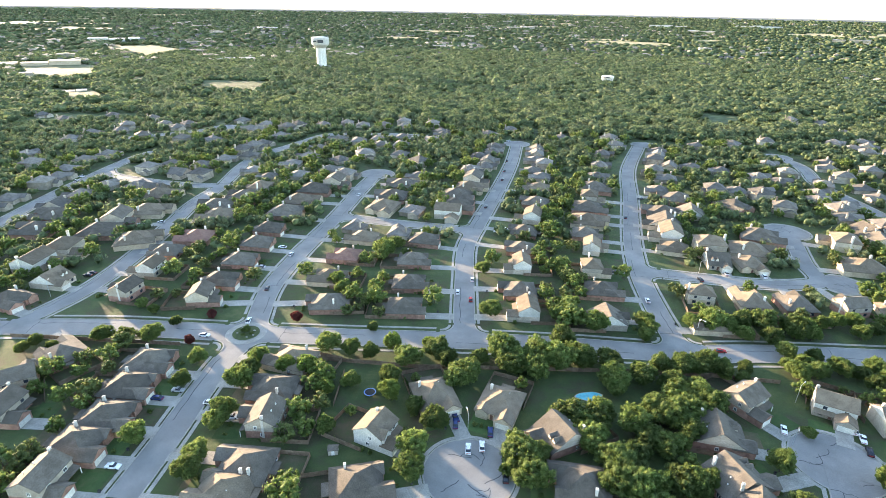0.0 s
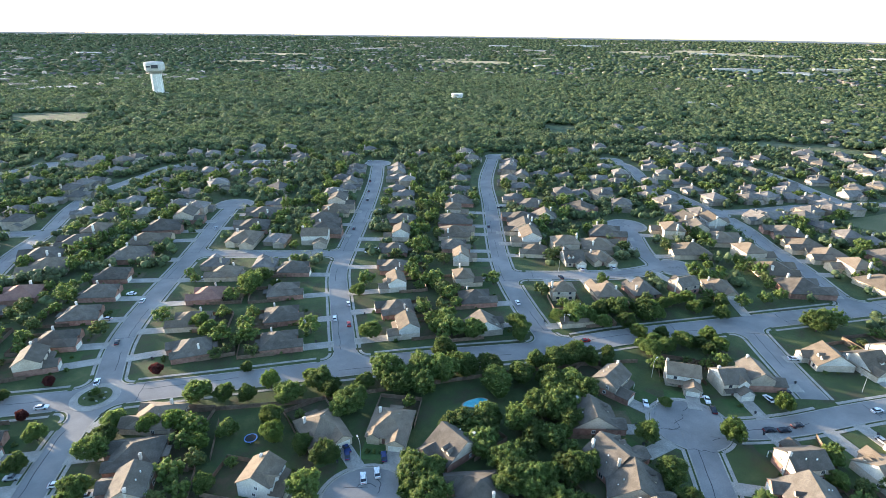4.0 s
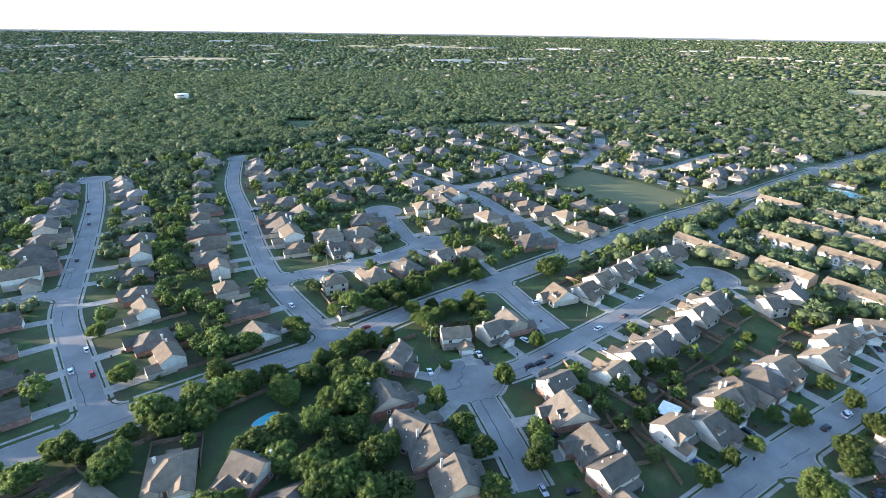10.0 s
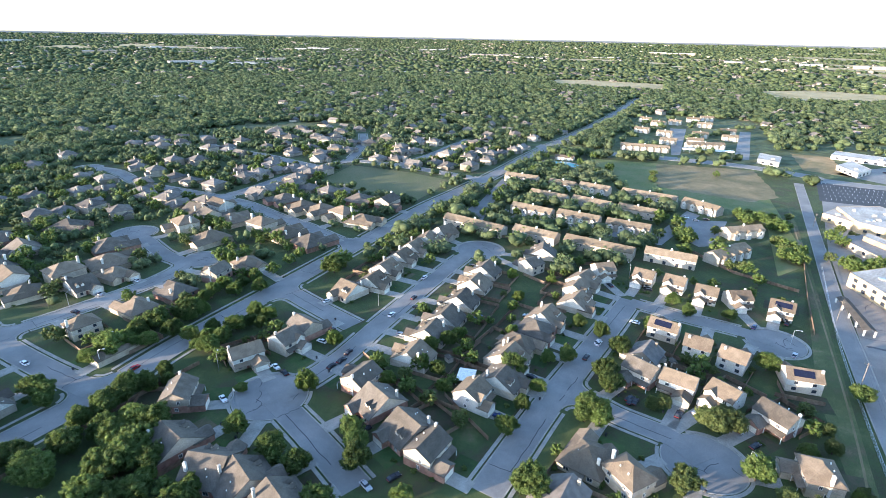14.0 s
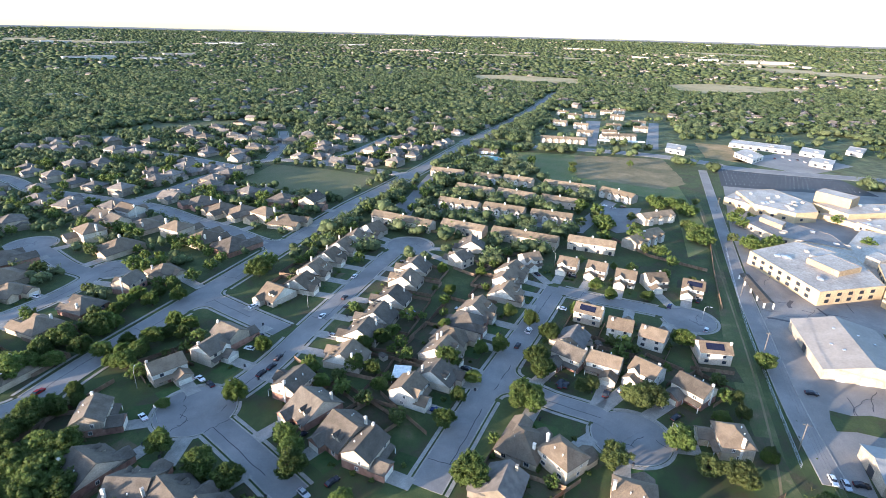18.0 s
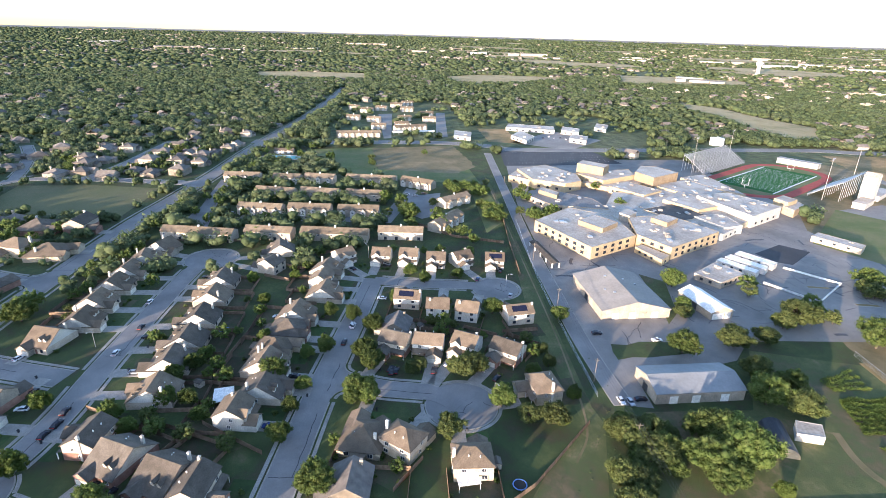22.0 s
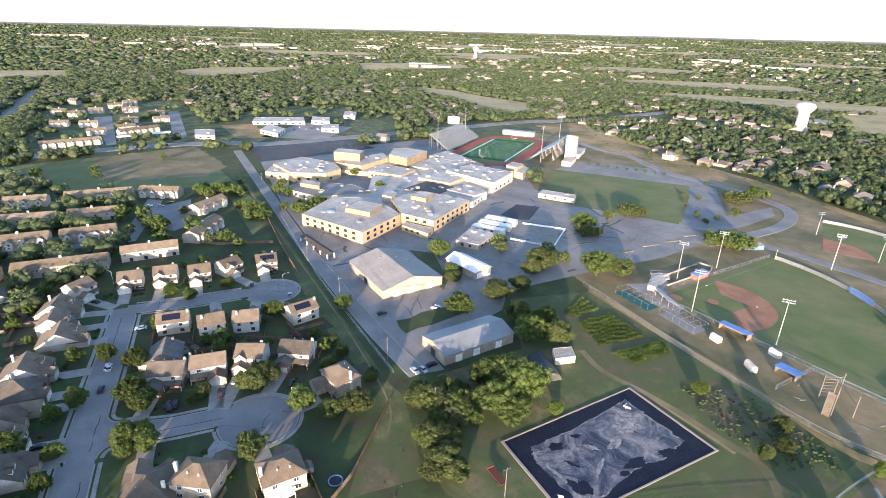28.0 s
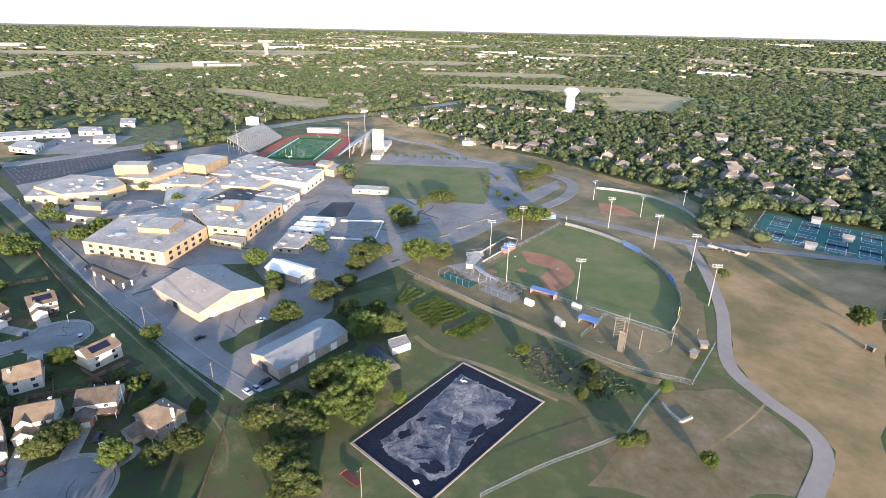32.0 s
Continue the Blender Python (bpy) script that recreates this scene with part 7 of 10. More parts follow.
def stand(name, label, m, length, rows, run=0.85, up=0.55, base=1.6, seats=None):
    """A stepped bank of seats on a braced frame."""
    b = new(name)
    tagged(b, label, "bleachers")
    b.matrix_basis = m
    for k in range(rows):
        part("bench", Shape().box(-length / 2, k * run, base + k * up - 0.15, length / 2, (k + 1) * run + 0.1, base + k * up), seats or SEATGREY, b)
    n = int(length / 6)
    for k in range(n + 1):
        x = -length / 2 + length * k / n
        sh = Shape().tube((x, 0.4, 0), (x, 0.4, base), 0.12, 0.12, 5).tube((x, rows * run * 0.5, 0), (x, rows * run * 0.5, base + rows * up * 0.5 - 0.2), 0.15, 0.15, 5).tube((x, rows * run, 0), (x, rows * run, base + rows * up - 0.2), 0.15, 0.15, 5)
        sh.tube((x, 0.4, base - 0.3), (x, rows * run, base + rows * up - 0.4), 0.12, 0.12, 5).tube((x, 0.4, 0.2), (x, rows * run * 0.5, base + rows * up * 0.5 - 0.4), 0.1, 0.1, 5)
        part("frame", sh, STEEL, b)
    rail = Shape()
    rail.tube((-length / 2, rows * run, base + rows * up + 1.0), (length / 2, rows * run, base + rows * up + 1.0), 0.06, 0.06, 5)
    for x in (-length / 2, length / 2):
        rail.tube((x, 0, base + 1), (x, rows * run, base + rows * up + 1), 0.06, 0.06, 5)
    part("rail", rail, STEEL, b)
    return b


stand("home_stand", "large grey metal bleachers beside the football field", ground_m @ pose(6, 44, 0), 92, 28)
stand("visitor_stand", "metal bleachers on an open steel frame", ground_m @ pose(0, -44, 0, 0, 0, 180), 66, 28)
tw = new("press_tower")
tagged(tw, "tall cream press tower behind the stands", "tower")
tx, ty = (401.4, -400.9)
tw.matrix_basis = pose(tx, ty, 0, 0, 0, FA)
part("wall", Shape().box(-6, -5, 0, 6, 5, 22).gable_end(-6, 6, -5, 5, 22, 3), WHITE, tw)
part("roof", Shape().gable(-6, -5, 6, 5, 22, 3), FLATROOF, tw)
part("stair_tower", Shape().box(6, -2.5, 0, 8.5, 3, 17), TANBRICK, tw)
part("low_wing", Shape().box(-32, -7, 0, -6, 2, 4.6).box(8.5, -7, 0, 46, 1, 4.2), WHITE, tw)
part("low_roof", Shape().box(-32.4, -7.4, 4.6, -6, 2.4, 4.95).box(8.5, -7.4, 4.2, 46.4, 1.4, 4.55), FLATROOF, tw)
for z in (9, 13, 17):
    part("window_band", Shape().box(-4.5, 4.95, z, 4.5, 5.08, z + 1.3), GLASS, tw)
for x in (-4, 4):
    part("door", Shape().box(x - 1.2, 4.95, 0, x + 1.2, 5.08, 2.6), DARKMETAL, tw)
fh = new("field_house")
tagged(fh, "low cream field house behind the end zone", "building")
fh.matrix_basis = ground_m @ pose(96, 6, 0)
part("wall", Shape().box(-5, -20, 0, 5, 20, 5), WHITE, fh)
part("roof", Shape().box(-5.5, -20.5, 5, 5.5, 20.5, 5.4), FLATROOF, fh)


for k_ in range(-4, 5):
    for y in (-16.5, 16.5):
        part("yard_mark", Shape().box(k_ * 9.14 - 0.8, y - 0.4, 0.2, k_ * 9.14 + 0.8, y + 0.4, 0.29), PAINT, st)
wt = new("round_tank")
tagged(wt, "large round white tank beyond the stadium", "tank")
qx, qy = (648.3, -415.8)
wt.matrix_basis = pose(qx, qy, 0)
part("wall", Shape().tube((0, 0, 0), (0, 0, 8.5), 8.5, 8.5, 32), TRIM, wt)
part("roof", Shape().tube((0, 0, 8.5), (0, 0, 10), 8.7, 0.6, 32), TRIM, wt)
part("hatch", Shape().tube((0, 0, 9.9), (0, 0, 10.6), 0.9, 0.9, 12), STEEL, wt)
POLEWHITE = plain("weathered_pale_pole", (0.42, 0.40, 0.37), 0.6)


def mast(label, x, y, h, deg=0.0, lamps=8):
    """A tall floodlight pole with a cross-arm of lamps."""
    b = new("floodlight")
    tagged(b, label, "floodlight", "floodlights")
    b.matrix_basis = pose(x, y, 0, 0, 0, deg)
    part("pole", Shape().tube((0, 0, 0), (0, 0, h), 0.18, 0.1, 10), POLEWHITE, b)
    part("cross_arm", Shape().box(-2.4, -0.08, h - 0.3, 2.4, 0.08, h - 0.12).box(-2.4, -0.08, h - 1.4, 2.4, 0.08, h - 1.22), STEEL, b)
    for k in range(lamps):
        x_, z_ = -2.1 + 1.4 * (k % 4), h - 0.2 - 1.1 * (k // 4)
        part("lamp", Shape().tube((x_, -0.1, z_ + 0.25), (x_, -0.5, z_ - 0.05), 0.2, 0.34, 8), STEEL, b)


for x, y in ((-40, 46), (40, 46), (-40, -46), (40, -46)):
    q = ground_m @ Vector((x, y * 1.25, 0))
    mast("tall stadium floodlight on a steel pole", q.x, q.y, 36, FA)

# ---- ball field ----
YELLOW = plain("yellow_pole_paint", (0.52, 0.42, 0.08), 0.6)
HX, HY = 146.0, -224.5
bf = new("baseball_field")
tagged(bf, "baseball field with mown grass and red dirt infield", "baseball field")
bf.matrix_basis = pose(HX, HY, 0, 0, 0, 180)
outer = [(-4, -4)] + [(97 * math.cos(a), 97 * math.sin(a)) for a in np.linspace(-0.05, math.pi / 2 + 0.05, 30)]
part("outfield", Shape().prism(outer, -0.2, 0.06), FIELD, bf)
pivot = (13, 13)
skin = []
for a in np.linspace(-0.62, math.pi / 2 + 0.62, 26):
    skin.append((max(-1.5, pivot[0] + 28.5 * math.cos(a)), max(-1.5, pivot[1] + 28.5 * math.sin(a))))
part("infield_dirt", Shape().prism(skin, -0.1, 0.075), DIRT, bf, "reddish infield dirt")
part("infield_grass", Shape().prism([(4, 4), (24.4, 3.4), (25, 25), (3.4, 24.4)], -0.1, 0.09), FIELD, bf)
part("batting_circle", disc(0, 0, 4, -0.1, 0.1, 24), DIRT, bf)
part("pitcher_mound", disc(13, 13, 2.7, -0.1, 0.22, 20), DIRT, bf)
for x, y in ((27.4, 0), (27.4, 27.4), (0, 27.4)):
    part("base", Shape().box(x - 0.4, y - 0.4, 0, x + 0.4, y + 0.4, 0.16), PAINT, bf)
for a in ((0, 0, 95, 0.06), (0, 0, 0.06, 95)):
    part("foul_line", Shape().box(a[0], a[1], 0.0, a[2], a[3], 0.095), CONCRETE, bf)
mark_poly([(HX - x, HY - y) for x, y in outer])


def mesh_fence(label, pts, h, screen=None, step=4.2, closed=False):
    """Posts with a top rail; a low wall or windscreen between them."""
    b = new("fence")
    tagged(b, label, "fence", "chain-link fences")
    line = rounded(pts, step) if len(pts) > 2 else np.array([np.array(pts[0]) + (np.array(pts[1]) - np.array(pts[0])) * t for t in np.linspace(0, 1, max(2, int(math.dist(pts[0], pts[1]) / step)))])
    post = Shape().tube((0, 0, 0), (0, 0, h), 0.05, 0.05, 5).mesh("post", STEEL)
    for k, (x, y) in enumerate(line):
        if k % 2 == 0:
            part("post", post, STEEL, b, "", pose(x, y, 0))
    part("rail", ribbon(line, -0.04, 0.04, h - 0.1, h), STEEL, b)
    if screen:
        part("screen", ribbon(line, -0.03, 0.03, 0.05, h - 0.15), screen, b)
    else:
        wires = ribbon(line, -0.012, 0.012, 0.05, 0.1)
        for k in range(1, 6):
            ribbon(line, -0.012, 0.012, h * k / 6.2, h * k / 6.2 + 0.03, None, wires)
        tagged(part("wire", wires, STEEL, b), kind="stuff")
    return b


arc = [(HX - 98 * math.cos(a), HY - 98 * math.sin(a)) for a in np.linspace(-0.02, math.pi / 2 + 0.02, 16)]
mesh_fence("outfield fence with a grey-blue windscreen", arc, 2.2, STEEL)
mesh_fence("fence along the foul line", [(HX - 8, HY + 7), (HX - 97, HY + 5)], 2.0)
mesh_fence("fence along the foul line", [(HX + 7, HY - 8), (HX + 5, HY - 97)], 2.0)
for t0_, t1_ in ((0.95, 1.12), (0.52, 0.62)):
    sc = [(HX - 97.3 * math.cos(a), HY - 97.3 * math.sin(a)) for a in np.linspace(t0_, t1_, 4)]
    mesh_fence("blue padded section of the outfield fence", sc, 3.4, BLUE)


def shed_roof(name, label, category, x, y, deg, w, d, h, roof, wall):
    b = new(name)
    tagged(b, label, category)
    b.matrix_basis = pose(x, y, 0, 0, 0, deg)
    part("wall", Shape().box(-w / 2, d / 2 - 0.2, 0, w / 2, d / 2, h).box(-w / 2, -d / 2, 0, -w / 2 + 0.2, d / 2, h).box(w / 2 - 0.2, -d / 2, 0, w / 2, d / 2, h), wall, b)
    part("bench", Shape().box(-w / 2 + 0.4, d / 2 - 0.9, 0.4, w / 2 - 0.4, d / 2 - 0.4, 0.5), STEEL, b)
    part("roof", Shape().add([(-w / 2 - 0.4, -d / 2 - 0.5, h + 0.4), (w / 2 + 0.4, -d / 2 - 0.5, h + 0.4), (w / 2 + 0.4, d / 2 + 0.3, h), (-w / 2 - 0.4, d / 2 + 0.3, h), (-w / 2 - 0.4, -d / 2 - 0.5, h + 0.55), (w / 2 + 0.4, -d / 2 - 0.5, h + 0.55), (w / 2 + 0.4, d / 2 + 0.3, h + 0.15), (-w / 2 - 0.4, d / 2 + 0.3, h + 0.15)], [(3, 2, 1, 0), (4, 5, 6, 7), (0, 1, 5, 4), (1, 2, 6, 5), (2, 3, 7, 6), (3, 0, 4, 7)]), roof, b)
    for k in (-1, 1):
        part("post", Shape().box(k * (w / 2 - 0.2) - 0.08, -d / 2, 0, k * (w / 2 - 0.2) + 0.08, -d / 2 + 0.16, h + 0.4), STEEL, b)


x, y = (109.7, -218.0)
shed_roof("dugout", "dugout with a blue metal roof", "dugout", x, y, 183, 13, 4, 2.6, BLUE, BRICK)
x, y = (154.6, -258.2)
shed_roof("dugout", "second dugout with a blue metal roof", "dugout", x, y, 93, 11, 4, 2.6, BLUE, BRICK)
x, y = (80.4, -206.1)
shed_roof("shelter", "open shelter with a blue-grey roof", "shelter", x, y, 180, 8, 5, 2.4, BLUE, STEEL)
x, y = (164.5, -326.9)
shed_roof("shelter", "small shelter with a white roof and purple base", "shelter", x, y, 60, 12, 5, 2.6, FLATROOF, BLUE)
patch("ballpark_plaza", [(169.2, -215.4), (164.1, -224.4), (164.2, -240.7), (158.5, -236.9), (154.9, -227.6), (136.3, -219.5), (134.6, -211.5), (144.7, -209.4), (151.5, -209.6), (157.6, -213.1)], CONCRETE, "concrete apron behind home plate", "paving", 0.04)
for (x0, y0), (x1, y1), rows in (((165.2, -231.6), (159.8, -239.6), 5), ((157.6, -226.4), (159.6, -236.8), 6), ((138.6, -217.9), (155.6, -225.2), 7)):
    x, y = (x0 + x1) / 2, (y0 + y1) / 2
    turn = math.degrees(math.atan2(y1 - y0, x1 - x0))
    if (pose(0, 0, 0, 0, 0, turn) @ Vector((0, 1, 0))).dot(Vector((x - HX + 14, y - HY - 14 + 28, 0))) < 0:
        turn += 180
    stand("ballpark_bleachers", "pale grey metal bleachers behind home plate", pose(x, y, 0, 0, 0, turn), math.dist((x0, y0), (x1, y1)), rows, 0.8, 0.42, 0.8)
booth = new("scorer_booth")
tagged(booth, "white scorer's booth on posts behind home plate", "booth")
booth.matrix_basis = pose(154.2, -216.4, 0, 0, 0, 24)
part("cabin", Shape().box(-1.7, -1.5, 3.0, 1.7, 1.5, 5.6), WHITE, booth)
part("roof", Shape().box(-2.0, -1.8, 5.6, 2.0, 1.8, 5.78), FLATROOF, booth)
part("window", Shape().box(-1.3, -1.56, 4.1, 1.3, -1.48, 5.1), GLASS, booth)
for x in (-1.5, 1.5):
    for y in (-1.3, 1.3):
        part("post", Shape().box(x - 0.1, y - 0.1, 0, x + 0.1, y + 0.1, 3.0), WOODPOLE, booth)
part("stair", Shape().add([(1.7, -0.5, 3.0), (1.7, 0.5, 3.0), (5.2, 0.5, 0.05), (5.2, -0.5, 0.05), (1.7, -0.5, 2.8), (1.7, 0.5, 2.8), (5.0, 0.5, 0.0), (5.0, -0.5, 0.0)], [(0, 1, 2, 3), (7, 6, 5, 4), (0, 3, 7, 4), (1, 5, 6, 2)]), WOODPOLE, booth)
for pts in ([(164.8, -241.2), (166.4, -275.4), (158.5, -275.8), (154.4, -266.5)], [(156.2, -232.8), (156.3, -252.2)]):
    wall_ = new("low_wall")
    tagged(wall_, "low pale wall round the dugout yard", "wall", "ballpark walls")
    for p, q in zip(pts, pts[1:]):
        d = Vector((q[0] - p[0], q[1] - p[1], 0))
        part("segment", Shape().box(0, -0.15, 0, d.length, 0.15, 1.1), CONCRETE, wall_, "", pose(p[0], p[1], 0, 0, 0, math.degrees(math.atan2(d.y, d.x))))
for q in ((49.3, -236.0), (HX + 1, HY - 96.5)):
    b = new("foul_pole")
    tagged(b, "yellow foul pole at the outfield fence", "foul pole", "foul poles")
    b.matrix_basis = pose(q[0], q[1], 0)
    part("pole", Shape().tube((0, 0, 0), (0, 0, 7.0), 0.14, 0.12, 8), YELLOW, b)


def cage(x, y, deg, w, d, floor_mat, floor_text, h=3.6):
    b = new("batting_cage")
    tagged(b, "netted batting cage on a steel frame", "batting cage")
    b.matrix_basis = pose(x, y, 0, 0, 0, deg)
    n = 5
    for i in range(n + 1):
        xx = -w / 2 + w * i / n
        part("frame", Shape().tube((xx, -d / 2, 0), (xx, -d / 2, h), 0.045, 0.045, 5).tube((xx, d / 2, 0), (xx, d / 2, h), 0.045, 0.045, 5).tube((xx, -d / 2, h), (xx, d / 2, h), 0.045, 0.045, 5), STEEL, b)
    for yy in (-d / 2, d / 2):
        part("rail", Shape().tube((-w / 2, yy, h), (w / 2, yy, h), 0.045, 0.045, 5), STEEL, b)
    part("mat", Shape().box(-w / 2, -d / 2, 0.0, w / 2, d / 2, 0.08), floor_mat, b, floor_text)
    net = Shape()
    for k in range(1, 14):
        net.box(-w / 2, -d / 2 + d * k / 14 - 0.012, h - 0.02, w / 2, -d / 2 + d * k / 14 + 0.012, h)
        net.box(-w / 2, -d / 2 - 0.012, h * k / 14 - 0.012, w / 2, -d / 2 + 0.012, h * k / 14 + 0.012)
    part("net", net, DARKMETAL, b, "dark net")


cage(153.5, -205.0, -4, 21, 8, COURT, "green mat")
cage(128.0, -206.0, -6, 20, 9, LOT, "worn grey mat")
for q in [(94.8, -224.8), (86.6, -319.1), (132.0, -218.8), (157.7, -278.8), (59.7, -298.1), (41.3, -260.7), (158.8, -244.1), (122.4, -335.0)]:
    mast("tall ball field floodlight on a pale pole", q[0], q[1], 22, 30)
for q in [(127.6, -350.2), (113.6, -373.6), (93.8, -407.8), (156.7, -390.6)]:
    mast("slim softball field floodlight", q[0], q[1], 16, 70, 4)
sb = new("softball_field")
tagged(sb, "small softball field with a dirt infield", "softball field")
sx, sy = (139.6, -362.9)
sb.matrix_basis = pose(sx, sy, 0, 0, 0, 205)
fan = [(0, 0)] + [(66 * math.cos(a), 66 * math.sin(a)) for a in np.linspace(0, math.pi / 2, 20)]
part("outfield", Shape().prism(fan, -0.2, 0.05), FIELD, sb)
part("infield_dirt", Shape().prism([(0, 0)] + [(27 * math.cos(a), 27 * math.sin(a)) for a in np.linspace(0, math.pi / 2, 16)], -0.1, 0.07), DIRT, sb)
mesh_fence("curved softball outfield fence", [tuple((sb.matrix_basis @ Vector((67 * math.cos(a), 67 * math.sin(a), 0)))[:2]) for a in np.linspace(0, math.pi / 2, 10)], 2.0, STEEL)
mark_poly([tuple((sb.matrix_basis @ Vector((x, y, 0)))[:2]) for x, y in fan])

# ---- tennis courts ----
tc = new("tennis_courts")
tagged(tc, "blue and green hard tennis courts behind a high fence", "tennis court")
tc.matrix_basis = pose(8, -415, 0, 0, 0, 0)
part("surface", Shape().box(-78, -33, -0.2, 36, 33, 0.05), COURT, tc, "green hard surface")
for i in range(6):
    for j in range(2):
        x, y = 24 - i * 17.5, -16 + j * 32
        part("court", Shape().box(x - 5.5, y - 12, 0, x + 5.5, y + 12, 0.07), COURTBLUE, tc)
        lines = Shape()
        for a in ((-5.5, -12, -5.3, 12), (5.3, -12, 5.5, 12), (-5.5, -12, 5.5, -11.8), (-5.5, 11.8, 5.5, 12), (-0.1, -6.4, 0.1, 6.4), (-4.1, -6.5, 4.1, -6.3), (-4.1, 6.3, 4.1, 6.5)):
            lines.box(x + a[0], y + a[1], 0, x + a[2], y + a[3], 0.078)
        part("lines", lines, PAINT, tc)
        part("net", Shape().box(x - 6.2, y - 0.03, 0.1, x + 6.2, y + 0.03, 1.05), TYRE, tc)
mark(-72, -450, 46, -380)
mesh_fence("high fence round the tennis courts", [(44.5, -381.5), (-70, -381.5)], 3.5)
mesh_fence("high fence round the tennis courts", [(44.5, -381.5), (44.5, -448.5)], 3.5)
for x, y in ((10, -384), (-8, -416), (12, -446)):
    shed_roof("shelter", "white-roofed shade shelter by the courts", "shelter", x, y, 0, 6, 6, 3, FLATROOF, STEEL)

# ---- culvert bridge ----
br = new("culvert_bridge")
tagged(br, "pale concrete culvert under the road, its openings' shade painted as dark slabs", "bridge")
bx, by = (50.3, -343.9)
br.matrix_basis = pose(bx, by, 0, 0, 0, 174)
part("headwall", Shape().box(-11, -0.5, -0.5, 11, 0.5, 1.6), CONCRETE, br)
# dark slabs on both faces of the headwall paint the shade inside the openings
for x in (-3.6, 0, 3.6):
    part("opening", Shape().box(x - 1.3, -0.6, 0.0, x + 1.3, -0.45, 1.1).box(x - 1.3, 0.45, 0.0, x + 1.3, 0.6, 1.1), GLASS, br)
for k in (-1, 1):
    part("wing_wall", Shape().box(k * 11 - 0.3, -0.5, -0.5, k * 11 + 0.3, 6, 1.2), CONCRETE, br)

# ---- vegetable garden ----
BEDS = (((126.4, -156.5), (121.8, -182.9), (116.0, -158.4), (114.5, -179.3), 5, 1800, -2.2), ((152.0, -162.7), (150.8, -182.3), (132.6, -156.3), (127.3, -179.3), 8, 2000, -1.8), ((163.0, -164.5), (170.5, -183.8), (156.2, -164.6), (155.0, -180.0), 4, 800, -0.6))
garden = [(lerp(p, r, (i + 0.5) / n), lerp(q, s, (i + 0.5) / n), dense, gaps) for p, q, r, s, n, dense, gaps in BEDS for i in range(n)]
for k, (a, b, n, gaps) in enumerate(garden):
    rowob = new("garden_row")
    tagged(rowob, "row of low green garden plants", "garden row", "garden rows")
    rng = np.random.RandomState(k)
    u = rng.uniform(0, 1, n)
    u = u[np.sin(u * 23 + k * 2.1) + np.sin(u * 61 + k) + rng.normal(size=n) * 0.7 > gaps]
    n = len(u)
    along = np.stack([a[0] + (b[0] - a[0]) * u, a[1] + (b[1] - a[1]) * u], 1)
    tall = 0.75 + 0.25 * np.sin(u * 17 + k * 1.7)
    mid = np.stack([along[:, 0] + rng.normal(size=n) * 0.5 + 0.5 * np.sin(u * 9 + k), along[:, 1], 0.08 + np.abs(rng.normal(size=n)) * 0.38 * tall], 1)
    tri = (mid[:, None] + rng.normal(size=(n, 3, 3)) * 0.26).reshape(-1, 3)
    tri[:, 2] = np.maximum(tri[:, 2], 0.02)
    leafy = new("planting", fast_mesh("planting", tri, np.arange(n * 3).reshape(-1, 3), LEAFY))
    leafy.parent = rowob
    tagged(leafy, kind="stuff")

yard_cracks()

# ---- stalls, barriers, islands ----
stall = Shape().box(-0.09, -2.8, -0.02, 0.09, 2.8, 0.012)
stall_box = (stall.v, stall.f)
la, lb, lc, ld = [(537.0, -119.3), (611.9, -128.3), (609.0, -223.7), (548.1, -236.8)]
rows_ob = new("stall_lines")
tagged(rows_ob, "white painted stall lines on black asphalt", "road marking", kind="structure")
for r in range(6):
    stalls = Shape()
    for k in range(30):
        p = lerp(lerp(la, lb, (r + 0.5) / 6), lerp(ld, lc, (r + 0.5) / 6), (k + 0.5) / 30)
        stalls.add(*stall_box, pose(p[0], p[1], 0.068, 0, 0, 82))
    part("stall_marking", stalls, PAINT, rows_ob)
barrier = Shape().prism([(-1.4, -0.35), (1.4, -0.35), (1.4, 0.35), (-1.4, 0.35)], 0, 0.5).prism([(-1.4, -0.15), (1.4, -0.15), (1.4, 0.15), (-1.4, 0.15)], 0.5, 1.05).mesh("barrier", PAINT)
for a, b, n in (((269.8, -228.2), (246.9, -245.5), 13), ((250.6, -202.1), (232.4, -212.8), 10), ((246.9, -245.5), (228.8, -219.3), 9)):
    for k in range(n):
        p = lerp(a, b, (k + 0.5) / n)
        ob = new("barrier", barrier)
        ob.matrix_basis = pose(p[0], p[1], 0.02, 0, 0, math.degrees(math.atan2(b[1] - a[1], b[0] - a[0])))
        tagged(ob, "white water-filled barrier standing in a line", "barrier", "white barriers")

